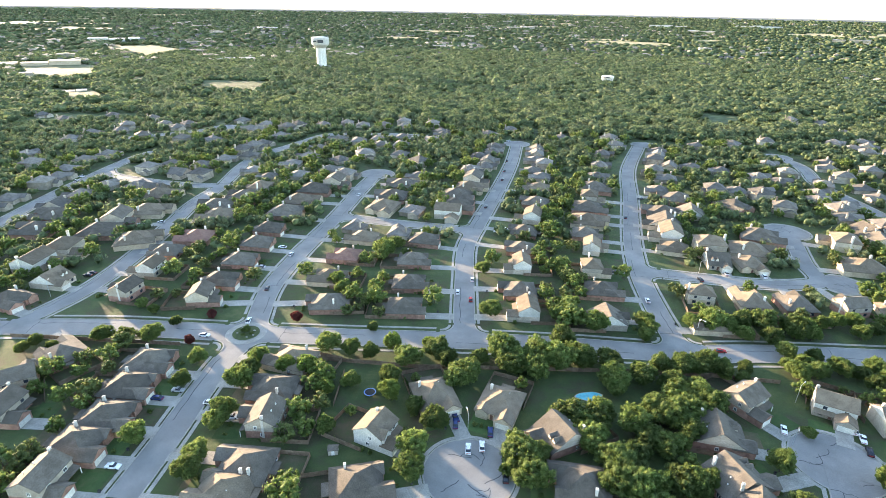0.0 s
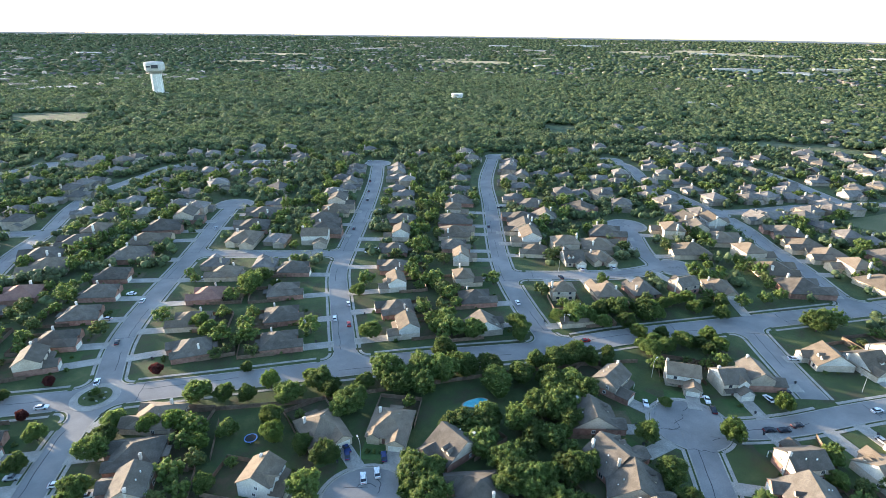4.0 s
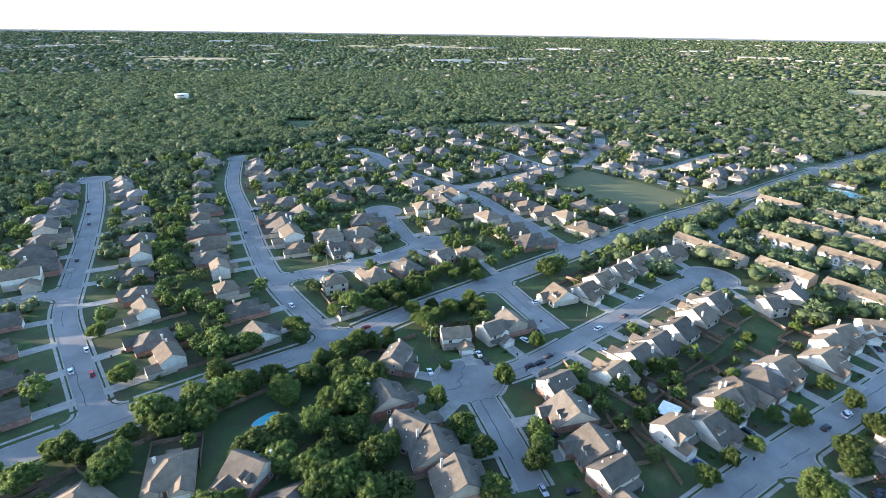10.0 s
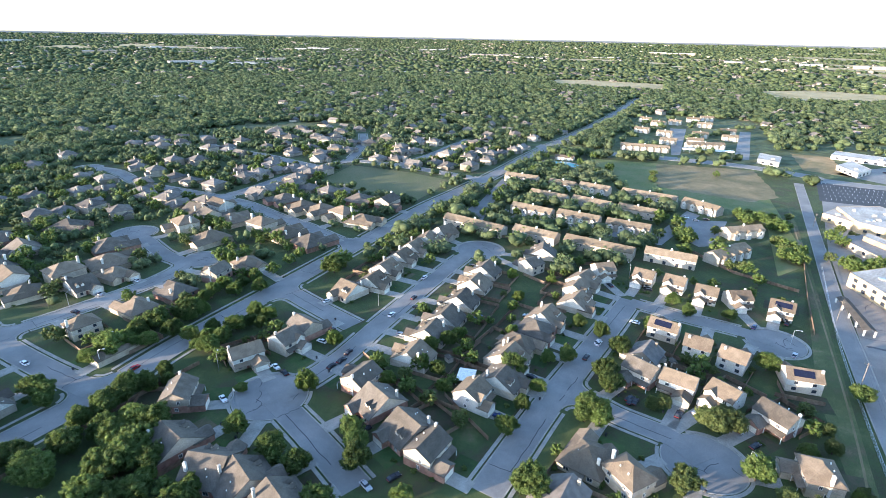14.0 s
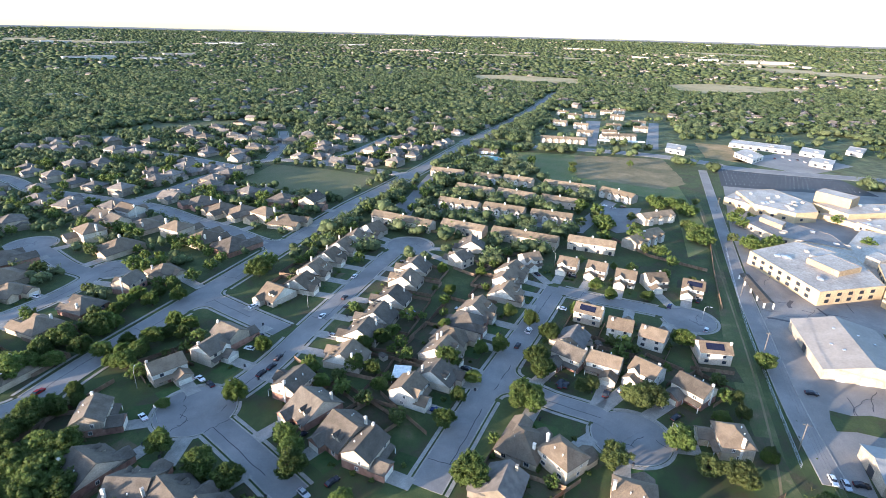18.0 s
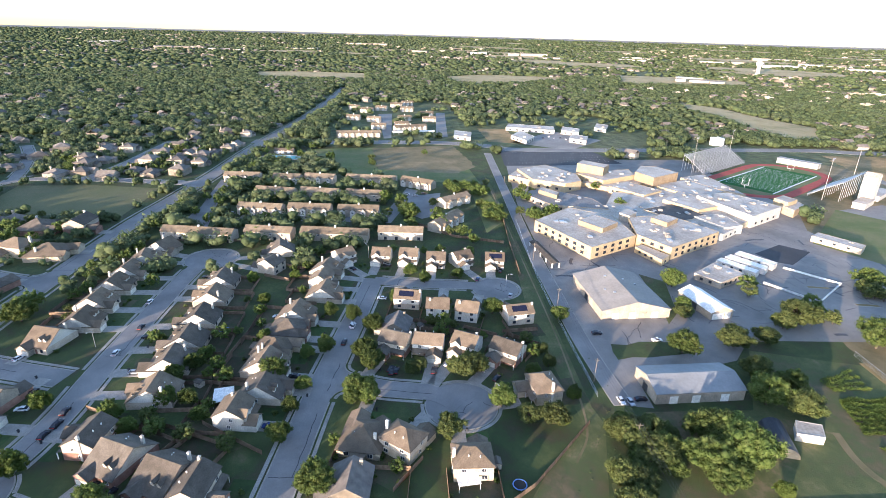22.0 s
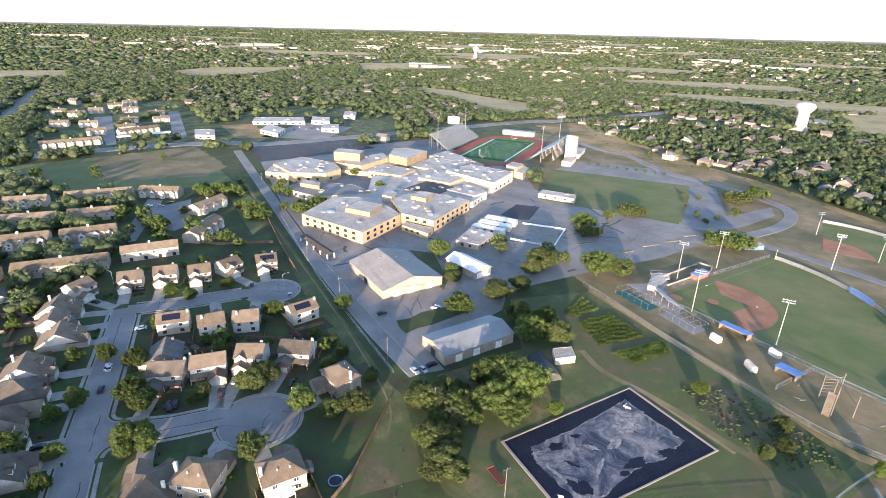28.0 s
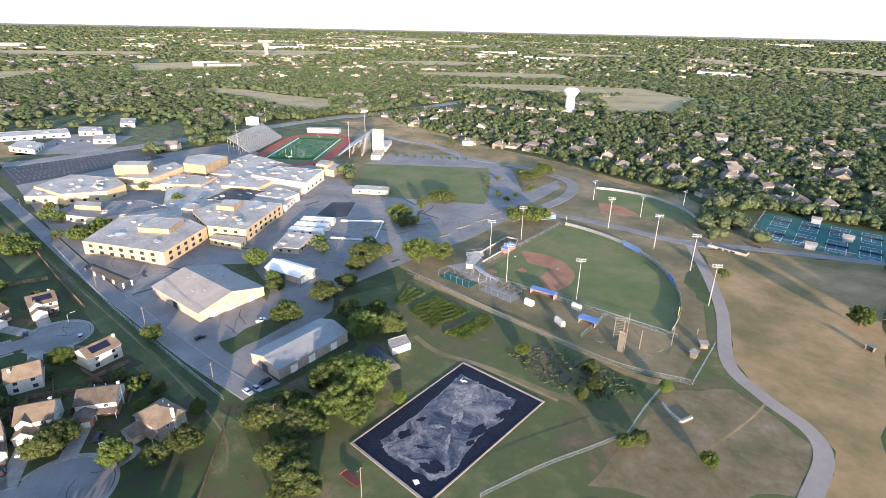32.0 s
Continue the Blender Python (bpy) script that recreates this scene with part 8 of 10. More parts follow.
# ---- townhouses ----
def townhouse(p, q, front, seed, roofm=ROOF_TOWN):
    """A long two-storey row; one side with gabled bays and garages."""
    p, q = Vector((*p, 0)), Vector((*q, 0))
    c, d = (p + q) / 2, q - p
    L, hw = d.length / 2, 5.2
    b = new("townhouse_row")
    tagged(b, "long two-storey cream townhouse row with a tan roof" + (" and gabled bays" if front else ""), "townhouse", "townhouse rows")
    b.matrix_basis = pose(c.x, c.y, 0, 0, 0, math.degrees(math.atan2(d.y, d.x)))
    mark(c.x - L * 0.8, c.y - L * 0.8, c.x + L * 0.8, c.y + L * 0.8, 2) if L < 8 else [mark(*(lerp(p, q, t)[0] - 6, lerp(p, q, t)[1] - 6, lerp(p, q, t)[0] + 6, lerp(p, q, t)[1] + 6), 2) for t in np.linspace(0, 1, 10)]
    body = Shape().box(-L, -hw, 0, L, hw, 5.4)
    n = len(body.v)
    for x in (-L, L):
        body.v += [(x, -hw, 5.4), (x, hw, 5.4), (x, 0, 7.9)]
    body.f += [(n + 2, n + 1, n), (n + 3, n + 4, n + 5), (n, n + 3, n + 5, n + 2), (n + 1, n + 2, n + 5, n + 4)]
    part("wall", body, SIDING, b)
    part("roof", Shape().gable(-L, -hw, L, hw, 5.4, 2.5, "x"), roofm, b)
    k = max(2, round(2 * L / 8))
    for i in range(k):
        x = -L + 2 * L * (i + 0.5) / k
        if front:
            part("bay", Shape().box(x - 1.9, -hw - 1.6, 0, x + 1.9, -hw, 4.6).gable_end(x - 1.9, x + 1.9, -hw - 1.6, -hw + 1.0, 4.6, 1.5), WHITE, b)
            part("bay_roof", Shape().gable(x - 1.9, -hw - 1.6, x + 1.9, -hw + 2.4, 4.6, 1.5, "y", 0.25), roofm, b)
            if c.x < 660:
                part("garage_door", Shape().box(x - 1.4, -hw - 1.7, 0.05, x + 1.4, -hw - 1.6, 2.2), GARAGE, b)
                window(b, x, -hw - 1.6, 3.5, 1.3, 1.1, "-y")
        else:
            window(b, x - 1.5, -hw, 4.0, 1.2, 1.2, "-y")
            part("patio_door", Shape().box(x + 0.2, -hw - 0.06, 0.1, x + 2.0, -hw + 0.02, 2.2), GLASS, b)
    part("chimney", Shape().box(-0.5, -0.5, 7.2, 0.5, 0.5, 9.1), TRIM, b)


for p, q, f in (([(337.7, 145.8), (328.9, 100.9)], 0, 0), ([(336.2, 94.9), (330.7, 65.3)], 0, 0), ([(332.3, 59.7), (325.9, 17.3)], 0, 0), ([(331.8, 10.9), (328.7, -17.7)], 0, 0),
                ([(386.4, 111.3), (380.7, 79.9)], 0, 1), ([(383.9, 75.9), (379.6, 45.6)], 0, 1), ([(378.7, 40.2), (375.9, 11.1)], 0, 1),
                ([(430.3, 108.4), (423.0, 77.5)], 0, 0), ([(426.9, 73.1), (419.7, 42.9)], 0, 0), ([(420.3, 37.0), (414.8, 9.2)], 0, 0),
                ([(477.2, 144.9), (474.3, 114.7)], 0, 1), ([(471.5, 102.4), (467.9, 79.2)], 0, 1), ([(472.4, 75.8), (467.0, 50.0)], 0, 1), ([(468.2, 39.6), (460.9, -3.6)], 0, 1), ([(461.6, -9.5), (445.2, -34.6)], 0, 1),
                ([(687.0, 66.0), (692.0, 11.0)], 0, 1), ([(731.0, -7.0), (748.0, -50.0)], 0, 1), ([(752.0, 24.0), (750.0, 4.0)], 0, 1), ([(831.0, 62.0), (827.0, 42.0)], 0, 1), ([(815.0, 31.0), (811.0, 11.0)], 0, 1),
                ([(946.0, 64.0), (938.0, 46.0)], 0, 1), ([(912.0, 44.0), (906.0, 24.0)], 0, 1), ([(936.0, 20.0), (932.0, 2.0)], 0, 1), ([(767.0, -8.0), (769.0, -27.0)], 0, 1), ([(826.0, -14.0), (827.0, -34.0)], 0, 1),
                ([(872.0, -50.0), (873.0, -71.0)], 0, 1), ([(816.0, -51.0), (817.0, -70.0)], 0, 1), ([(927.0, -21.0), (928.0, -42.0)], 0, 1), ([(979.0, -5.0), (980.0, -24.0)], 0, 1), ([(1007.0, -26.0), (1009.0, -46.0)], 0, 1)):
    townhouse(p[0], p[1], f, 0)
townhouse((339.0, -26.0), (366.0, -45.0), 1, 0)
townhouse((394.0, -36.0), (411.0, -58.0), 1, 0)
patch("townhouse_drive", [(352.7, 124.9), (417.1, 134.5), (470.5, 139.6), (479.6, 149.7), (400.7, 143.1), (368.4, 145.1)], ROAD, "asphalt drive between the townhouses", "road", 0.04)
patch("townhouse_drive", [(369.0, 108.7), (359.2, 2.6), (440.6, -21.2), (448.4, -11.9), (380.4, 6.8), (385.1, 108.5)], ROAD, "asphalt lane between the townhouse rows", "road", 0.045)
patch("townhouse_court", [(422.8, -8.9), (433.9, -39.8), (374.4, -30.5), (367.1, -19.8), (379.1, -9.9)], ROAD, "asphalt court with parked cars", "road", 0.05)

# ---- pools ----
def pool(x, y, deg, w, d, label, deck):
    b = new("swimming_pool")
    tagged(b, label, "swimming pool")
    b.matrix_basis = pose(x, y, 0, 0, 0, deg)
    pts = [(w * math.cos(a) * (1 + 0.18 * math.cos(2 * a + 0.6)), d * math.sin(a) * (1 + 0.12 * math.sin(3 * a))) for a in np.linspace(0, 2 * math.pi, 28, endpoint=False)]
    part("deck", Shape().prism([(u * deck, v * deck) for u, v in pts], -0.2, 0.15), CONCRETE, b)
    part("water", Shape().prism(pts, -0.1, 0.17), POOLWATER, b, "bright blue water")
    mark(x - w * 1.4, y - w * 1.4, x + w * 1.4, y + w * 1.4)


q = (56.0, 158.2)
pool(q[0], q[1], 10, 4.2, 2.3, "kidney-shaped blue back-yard pool", 1.12)
q = (569.1, 110.2)
pool(q[0], q[1], 80, 17, 9, "large blue community pool", 1.3)
q = (592.7, 114.2)
barn(q[0] - 5, q[1] - 10, q[0] + 5, q[1] + 10, 3, 2, "y", SIDING, ROOF_TAN, "pool house with a tan roof")

# ---- shops ----
for pts, h in (([(743.5, -161.5), (718.4, -223.7), (750.4, -232.4), (773.5, -171.7)], 5), ([(679.7, -154.7), (644.7, -166.1), (672.5, -183.4), (715.1, -175.8)], 5), ([(719.8, -233.2), (702.1, -251.9), (733.2, -264.0), (752.6, -245.6)], 5), ([(660.2, -225.2), (645.0, -242.0), (675.5, -254.9), (688.2, -237.8)], 5), ([(676.2, -80.4), (663.9, -99.8), (700.2, -106.5), (713.7, -86.1)], 5), ([(746.2, -290.2), (730.4, -301.1), (769.3, -320.3), (781.4, -306.4)], 5)):
    block("shop", pts, h, WHITE, FLATROOF, "low white shop with a flat roof", "shop", (2.0,), "all", 9, (3.0, 1.8), 2, 20)
patch("apartment_parking", [(890.2, 15.9), (894.5, -6.1), (680.2, -2.1), (678.8, 7.2)], LOT, "parking lane between the apartments", "parking lot", 0.035)
patch("apartment_parking", [(908.6, -79.2), (911.4, -93.6), (691.0, -74.5), (688.7, -59.1)], LOT, "parking lane beside the apartments", "parking lot", 0.035)
patch("roadside_field", [(757.7, -123.2), (754.8, -162.1), (646.1, -167.0), (660.6, -122.0)], DRYGRASS, "grassy corner lot by the main road", "field", 0.03)
port = new("carport")
tagged(port, "long white flat-roofed carport beside the apartments", "carport")
port.matrix_basis = pose(708.5, -31.5, 0, 0, 0, -81)
part("roof", Shape().box(-28, -3.2, 3.3, 28, 3.2, 4.6), TRIM, port)
for k in range(-4, 5):
    for y in (-2.6, 2.6):
        part("post", Shape().box(k * 6.6 - 0.15, y - 0.15, 0, k * 6.6 + 0.15, y + 0.15, 3.3), STEEL, port)
patch("shop_parking", [(657.4, -149.1), (738.7, -228.2), (674.7, -273.2), (610.3, -210.0)], LOT, "parking lot in front of the shops", "parking lot", 0.03)


# ---- water towers ----
def water_tower(label, x, y, h, r, shaft, deg=0.0, flat=True):
    b = new("water_tower")
    tagged(b, label, "water tower")
    b.matrix_basis = pose(x, y, float(rise(math.hypot(x, y))), 0, 0, deg)
    part("shaft", Shape().tube((0, 0, 0), (0, 0, h * 0.72), shaft * 1.15, shaft, 20), WHITE, b)
    t = Shape()
    prof = [(shaft, h * 0.66), (r * 0.96, h * 0.76), (r, h * 0.80), (r, h * 0.96), (r * 0.92, h), (r * 0.3, h * 1.02)] if flat else [(shaft, h * 0.60), (r * 0.8, h * 0.72), (r, h * 0.84), (r * 0.82, h * 0.95), (r * 0.4, h)]
    for (r0, z0), (r1, z1) in zip(prof, prof[1:]):
        t.tube((0, 0, z0), (0, 0, z1), r0, r1, 24)
    part("tank", t, WHITE, b, "white steel tank")
    part("base_house", Shape().tube((0, 0, 0), (0, 0, h * 0.1), shaft * 2.2, shaft * 1.9, 20), WHITE, b)
    if flat:
        for k in range(8):
            part("flute", Shape().box(-0.3, shaft * 0.99, 0, 0.3, shaft * 1.12, h * 0.66), TRIM, b, "", pose(0, 0, 0, 0, 0, 45 * k))
        part("emblem", Shape().box(-r * 0.32, -r * 1.01, h * 0.83, r * 0.32, -r * 0.9, h * 0.93), DARKMETAL, b, "dark square emblem")
        part("sign_bars", Shape().box(-r * 0.8, -r * 0.99, h * 0.86, -r * 0.42, -r * 0.75, h * 0.90), DARKMETAL, b)


water_tower('tall white water tower with a fluted shaft', -270, 1269, 66.4, 19.2, 9.6, 12, True)
water_tower('low white water tank among the trees', 323, 1090, 13.8, 12.1, 10.8, -16, True)
water_tower('white water tower with a rounded tank', 393, -845, 38.0, 13.4, 7.0, -155, False)
water_tower('distant white water tower', 1870, -1310, 47.6, 12.1, 6.0, -125, False)

# ---- small things round the campus ----
cv = new("covered_walkway")
tagged(cv, "brown-roofed covered walkway on white pillars", "canopy")
ca, cb = [(311.8, -86.9), (276.9, -91.0)]
cv.matrix_basis = pose((ca[0] + cb[0]) / 2, (ca[1] + cb[1]) / 2, 0, 0, 0, math.degrees(math.atan2(cb[1] - ca[1], cb[0] - ca[0])))
cl = math.dist(ca, cb) / 2
part("roof", Shape().gable(-cl, -2.4, cl, 2.4, 3.0, 0.8, "x", 0.3), ROOF_GREY, cv)
for k in range(5):
    for yy in (-2.2, 2.2):
        part("pillar", Shape().box(-cl + 2 * cl * k / 4 - 0.3, yy - 0.3, 0, -cl + 2 * cl * k / 4 + 0.3, yy + 0.3, 3.0), TRIM, cv)


def tank(x, y, deg, length, r, label):
    b = new("storage_container")
    tagged(b, label, "container")
    b.matrix_basis = pose(x, y, 0, 0, 0, deg)
    part("shell", Shape().prism([(-length / 2, -r), (length / 2, -r), (length / 2, r), (-length / 2, r)], 0.25, 2.2).tube((-length / 2, 0, 2.1), (length / 2, 0, 2.1), r * 0.95, r * 0.95, 12), WHITE, b)
    for k in (-1, 1):
        part("skid", Shape().box(-length / 2, k * r * 0.7 - 0.1, 0, length / 2, k * r * 0.7 + 0.1, 0.25), STEEL, b)


for q, deg, L in (((90.1, -196.5), 150, 5.5), ((90.3, -214.9), 165, 4.5), ((110.2, -204.3), 170, 4.5)):
    tank(q[0], q[1], deg, L, 1.2, "white storage container by the ball field")
mesh_fence("long chain-link fence beside the garden", [(179.3, -193.9), (146.3, -189.9), (109.9, -184.7), (80.3, -182.0), (55.4, -181.2), (30.2, -187.6)], 2.2)
mesh_fence("chain-link fence across the grass", [(30.2, -187.6), (30.1, -223.2)], 2.2)
mesh_fence("chain-link fence across the grass", [(77.6, -192.2), (76.6, -217.5)], 2.2)
mesh_fence("chain-link fence across the grass", [(76.6, -218.3), (44.5, -218.6)], 2.2)
mesh_fence("chain-link fence at the meadow edge", [(39.9, -145.0), (39.8, -161.7), (38.4, -181.8)], 1.6)
mesh_fence("chain-link fence below the pond", [(63.8, -93.1), (55.2, -114.3), (47.2, -129.9), (39.9, -145.0)], 1.6)
mesh_fence("fence between corridor and school road", [(359.6, -86.8), (268.0, -77.0), (207.0, -73.5), (159.6, -71.5)], 1.8)
for q, hh in zip([(66.7, -201.2), (63.1, -207.9), (54.7, -199.9), (44.9, -211.4), (63.8, -205.1), (37.9, -223.9), (61.4, -192.0), (58.8, -192.4)], (10, 10.7, 9.2, 9.2, 8.2, 5, 10, 10)):
    b = new("timber_pole")
    tagged(b, "upright timber pole of a rope course", "pole", "rope course poles")
    b.matrix_basis = pose(q[0], q[1], 0)
    part("pole", Shape().tube((0, 0, 0), (0, 0, hh), 0.2, 0.15, 8), WOODPOLE, b)
    part("bracket", Shape().tube((-0.3, 0, hh - 0.8), (0.3, 0, hh - 0.8), 0.06, 0.06, 6), STEEL, b)
ladder = new("rope_ladder")
tagged(ladder, "giant timber ladder hung between two poles", "ladder")
for k in range(6):
    part("rung", Shape().tube((66.6, -201.2, 1.5 + 1.4 * k), (63.9, -205.0, 1.5 + 1.4 * k), 0.1, 0.1, 6), WOODPOLE, ladder)
board = new("climbing_wall")
tagged(board, "narrow upright timber climbing wall", "climbing wall")
board.matrix_basis = pose(60.1, -192.0, 0, 0, 0, -8)
for k in range(5):
    part("plank", Shape().box(-1.1, -0.06, 0.2 + 1.96 * k, 1.1, 0.06, 2.1 + 1.96 * k), WOODPOLE, board)
for p, q, z in (((63.1, -207.9), (54.7, -199.9), 5.6), ((66.7, -201.2), (63.1, -207.9), 9.4)):
    beam = new("timber_beam")
    tagged(beam, "timber beam lashed between rope course poles", "beam", "rope course beams")
    part("beam", Shape().tube((*p, z), (*q, z - 0.4), 0.13, 0.13, 6), WOODPOLE, beam)
for k, (x, y) in enumerate([(70.6, -194.2), (69.0, -194.6), (74.9, -203.8), (50.0, -197.8), (50.8, -191.7), (47.1, -204.4)]):
    plank = new("fallen_plank")
    tagged(plank, "pale plank lying in the grass", "plank", "loose planks")
    plank.matrix_basis = pose(x, y, 0.02, 0, 0, 47 * k + 20)
    part("board", Shape().box(-1.3, -0.14, 0, 1.3, 0.14, 0.1), PALEPATH, plank)
lw = new("low_wall")
tagged(lw, "low pale concrete wall bent in a hook", "wall")
for p, q in zip([(35.7, -168.6), (32.7, -165.5), (27.6, -162.8)], [(32.7, -165.5), (27.6, -162.8), (25.3, -167.6)]):
    d = Vector((q[0] - p[0], q[1] - p[1], 0))
    part("segment", Shape().box(0, -0.5, 0, d.length, 0.5, 0.9), CONCRETE, lw, "", pose(p[0], p[1], 0, 0, 0, math.degrees(math.atan2(d.y, d.x))))
RUST = plain("rusty_red_paint", (0.11, 0.036, 0.026), 0.8)
tl = new("flat_trailer")
tagged(tl, "rusty red flat trailer beside the trees", "trailer")
p, q = [(102.0, -74.5), (92.1, -74.2)]
tl.matrix_basis = pose((p[0] + q[0]) / 2, (p[1] + q[1]) / 2, 0, 0, 0, math.degrees(math.atan2(q[1] - p[1], q[0] - p[0])))
part("bed", Shape().box(-3.6, -1.2, 0.7, 3.6, 1.2, 0.95).box(-3.6, -1.2, 0.95, -3.4, 1.2, 1.5), RUST, tl)
for k in (-1, 1):
    for xx in (-0.6, 0.6):
        part("wheel", Shape().tube((xx, k * 1.0 - 0.12, 0.4), (xx, k * 1.0 + 0.12, 0.4), 0.4, 0.4, 12), TYRE, tl)
for q, deg in (((-22.9, -261.8), 160), ((33.7, -218.3), 30), ((35.0, -208.3), 80)):
    shed_roof("shelter", "weathered grey shelter on the meadow", "shelter", q[0], q[1], deg, 3.2, 2.2, 2.2, GREYROOF, WOODPOLE)


def scrub(name, label, pts, count, mat, seed, size=0.7):
    """Low scrub and weeds scattered over rough ground, joined."""
    rng = np.random.RandomState(seed)
    p = np.array(pts)
    lo, hi = p.min(0), p.max(0)
    x, y = rng.uniform(lo[0], hi[0], count), rng.uniform(lo[1], hi[1], count)
    inside = np.zeros(count, bool)
    for k in range(len(p)):
        (x1, y1), (x2, y2) = p[k], p[(k + 1) % len(p)]
        inside ^= ((y1 > y) != (y2 > y)) & (x < (x2 - x1) * (y - y1) / (y2 - y1 + 1e-9) + x1)
    x, y = x[inside], y[inside]
    v0, f0 = ico(1)
    n = len(x)
    s = size * rng.uniform(0.3, 1.3, n)
    v = v0[None] * (1 + rng.uniform(-0.35, 0.35, (n, len(v0), 1))) * s[:, None, None] * np.array([1, 1, 0.6]) + np.stack([x, y, s * 0.3], 1)[:, None]
    f = f0[None] + (np.arange(n) * len(v0))[:, None, None]
    tagged(new(name, fast_mesh(name, v.reshape(-1, 3), f.reshape(-1, 3), mat)), label, "weeds", kind="stuff")


scrub("weeds", "low green weeds beside the pond", [(103.2, -164.4), (78.8, -178.8), (48.2, -173.8), (53.1, -152.9), (75.1, -151.9)], 520, GRASS, 3, 0.55)
scrub("garden_weeds", "weedy green garden plants in uneven beds", [(75.1, -171.2), (56.0, -176.8), (44.2, -168.4), (54.3, -155.9)], 170, LEAFO, 4, 0.6)
scrub("corridor_weeds", "tufts of weeds along the grass corridor", [(184.9, -75.3), (185.2, -86.4), (141.2, -78.9), (97.7, -61.9), (110.8, -32.2), (140.5, -64.6)], 260, GRASS, 5, 0.3)
scrub("creek_scrub", "low scrub along the creek", [(533.5, -560.7), (393.4, -520.4), (244.0, -494.9), (109.3, -452.8), (117.6, -435.0), (210.8, -477.0), (292.6, -486.0), (378.1, -457.9)], 260, LEAFO, 8, 1.2)

# ---- cars ----
CARPAINT = {"w": plain("white_car_paint", (0.72, 0.72, 0.72), 0.25), "d": plain("black_car_paint", (0.02, 0.02, 0.025), 0.25), "s": plain("silver_car_paint", (0.42, 0.43, 0.45), 0.3, 0.4),
            "b": plain("dark_blue_car_paint", (0.015, 0.03, 0.11), 0.25), "r": plain("red_car_paint", (0.30, 0.02, 0.02), 0.25)}
CARNAME = {"w": "white", "d": "black", "s": "silver", "b": "dark blue", "r": "red"}
LAMP = plain("headlamp_glass", (0.6, 0.6, 0.6), 0.15)
TAIL = plain("tail_lamp", (0.30, 0.01, 0.01), 0.3)
CARS = {}


def car_model(color, pickup):
    b = new("car")
    mat = CARPAINT[color]
    body = Shape()
    prof = [(-2.3, 0.35), (2.3, 0.35), (2.35, 0.75), (2.2, 0.88), (1.1, 0.98), (-1.3, 1.0) if not pickup else (-0.5, 1.0), (-2.2, 0.98), (-2.35, 0.6)]
    for y0, y1 in ((-0.9, 0.9),):
        n = len(prof)
        body.add([(x, y0, z) for x, z in prof] + [(x, y1, z) for x, z in prof], [tuple(range(n)), tuple(range(2 * n - 1, n - 1, -1))] + [((i + 1) % n, i, n + i, n + (i + 1) % n) for i in range(n)])
    part("body", body, mat, b)
    cab = [(1.0, 0.95), (0.45, 1.48), (-1.25, 1.5), (-1.95, 0.98)] if not pickup else [(1.0, 0.95), (0.5, 1.65), (-0.55, 1.65), (-0.7, 0.95)]
    n = 4
    part("glasshouse", Shape().add([(x, -0.82 if z < 1.2 else -0.66, z) for x, z in cab] + [(x, 0.82 if z < 1.2 else 0.66, z) for x, z in cab], [(0, 1, 2, 3)[::-1], (4, 5, 6, 7), (0, 4, 5, 1)[::-1], (1, 5, 6, 2)[::-1], (2, 6, 7, 3)[::-1]]), GLASS, b)
    part("roof", Shape().box(cab[2][0] + 0.05, -0.64, cab[1][1] - 0.02, cab[1][0] - 0.05, 0.64, cab[1][1] + 0.05), mat, b)
    wheel = Shape().tube((0, -0.11, 0), (0, 0.11, 0), 0.34, 0.34, 12).mesh("wheel", TYRE)
    for x in (-1.45, 1.45):
        for y in (-0.84, 0.84):
            part("wheel", wheel, TYRE, b, "", pose(x, y, 0.34))
    for y in (-0.62, 0.62):
        part("headlight", Shape().box(2.26, y - 0.2, 0.62, 2.37, y + 0.2, 0.78), LAMP, b)
    part("tail_light", Shape().box(-2.37, -0.8, 0.7, -2.27, 0.8, 0.82), TAIL, b)
    return tagged(b, ("%s pickup truck parked by the street" if pickup else "%s car parked along the street") % CARNAME[color], "pickup" if pickup else "car", "parked cars")


def car(color, x, y, deg, pickup=0):
    m = pose(x, y, 0.06, 0, 0, deg)
    if (color, pickup) in CARS:
        return copy_thing(CARS[color, pickup], m)
    CARS[color, pickup] = car_model(color, pickup)
    CARS[color, pickup].matrix_basis = m


car('w', 10.3, 131.1, 86)
car('w', 14.8, 132.2, 86)
car('b', 6.4, 142.4, 88)
car('b', 18.0, 138.6, 86)
car('d', 21.1, 119.7, 86)
car('w', -85.1, 206.3, 95)
car('w', -99.9, 194.1, -4)
car('w', -80.7, 151.6, -3)
car('w', -98.7, 122.2, -5, 1)
car('s', -95.0, 158.1, -5, 1)
car('w', 9.5, 235.3, 88)
car('w', 17.5, 249.0, 87)
car('r', 15.6, 228.1, 88)
car('w', -91.9, 287.1, 170)
car('w', -84.4, 277.1, 84)
car('d', 32.9, 362.2, 75)
car('d', 61.7, 489.5, 79)
car('d', 55.9, 455.1, 76)
car('d', 51.4, 429.5, 76)
car('d', -182.0, 247.9, 175)
car('d', -181.3, 250.5, 175)
car('w', 36.7, 315.6, 166)
car('w', 102.5, 229.5, 83)
car('d', 151.2, 385.2, 163)
car('d', 127.5, 344.7, 73)
car('d', 138.8, 252.7, 91)
car('d', -85.8, 236.6, 95)
car('w', -61.1, 384.3, 82)
car('s', 72.4, 571.4, 169)
car('s', -180.2, 323.5, 183)
car('w', -192.0, 318.0, 183)
car('w', -290.6, 420.7, 179)
car('s', -287.5, 408.4, 89)
car('w', 118.4, 141.4, 64, 1)
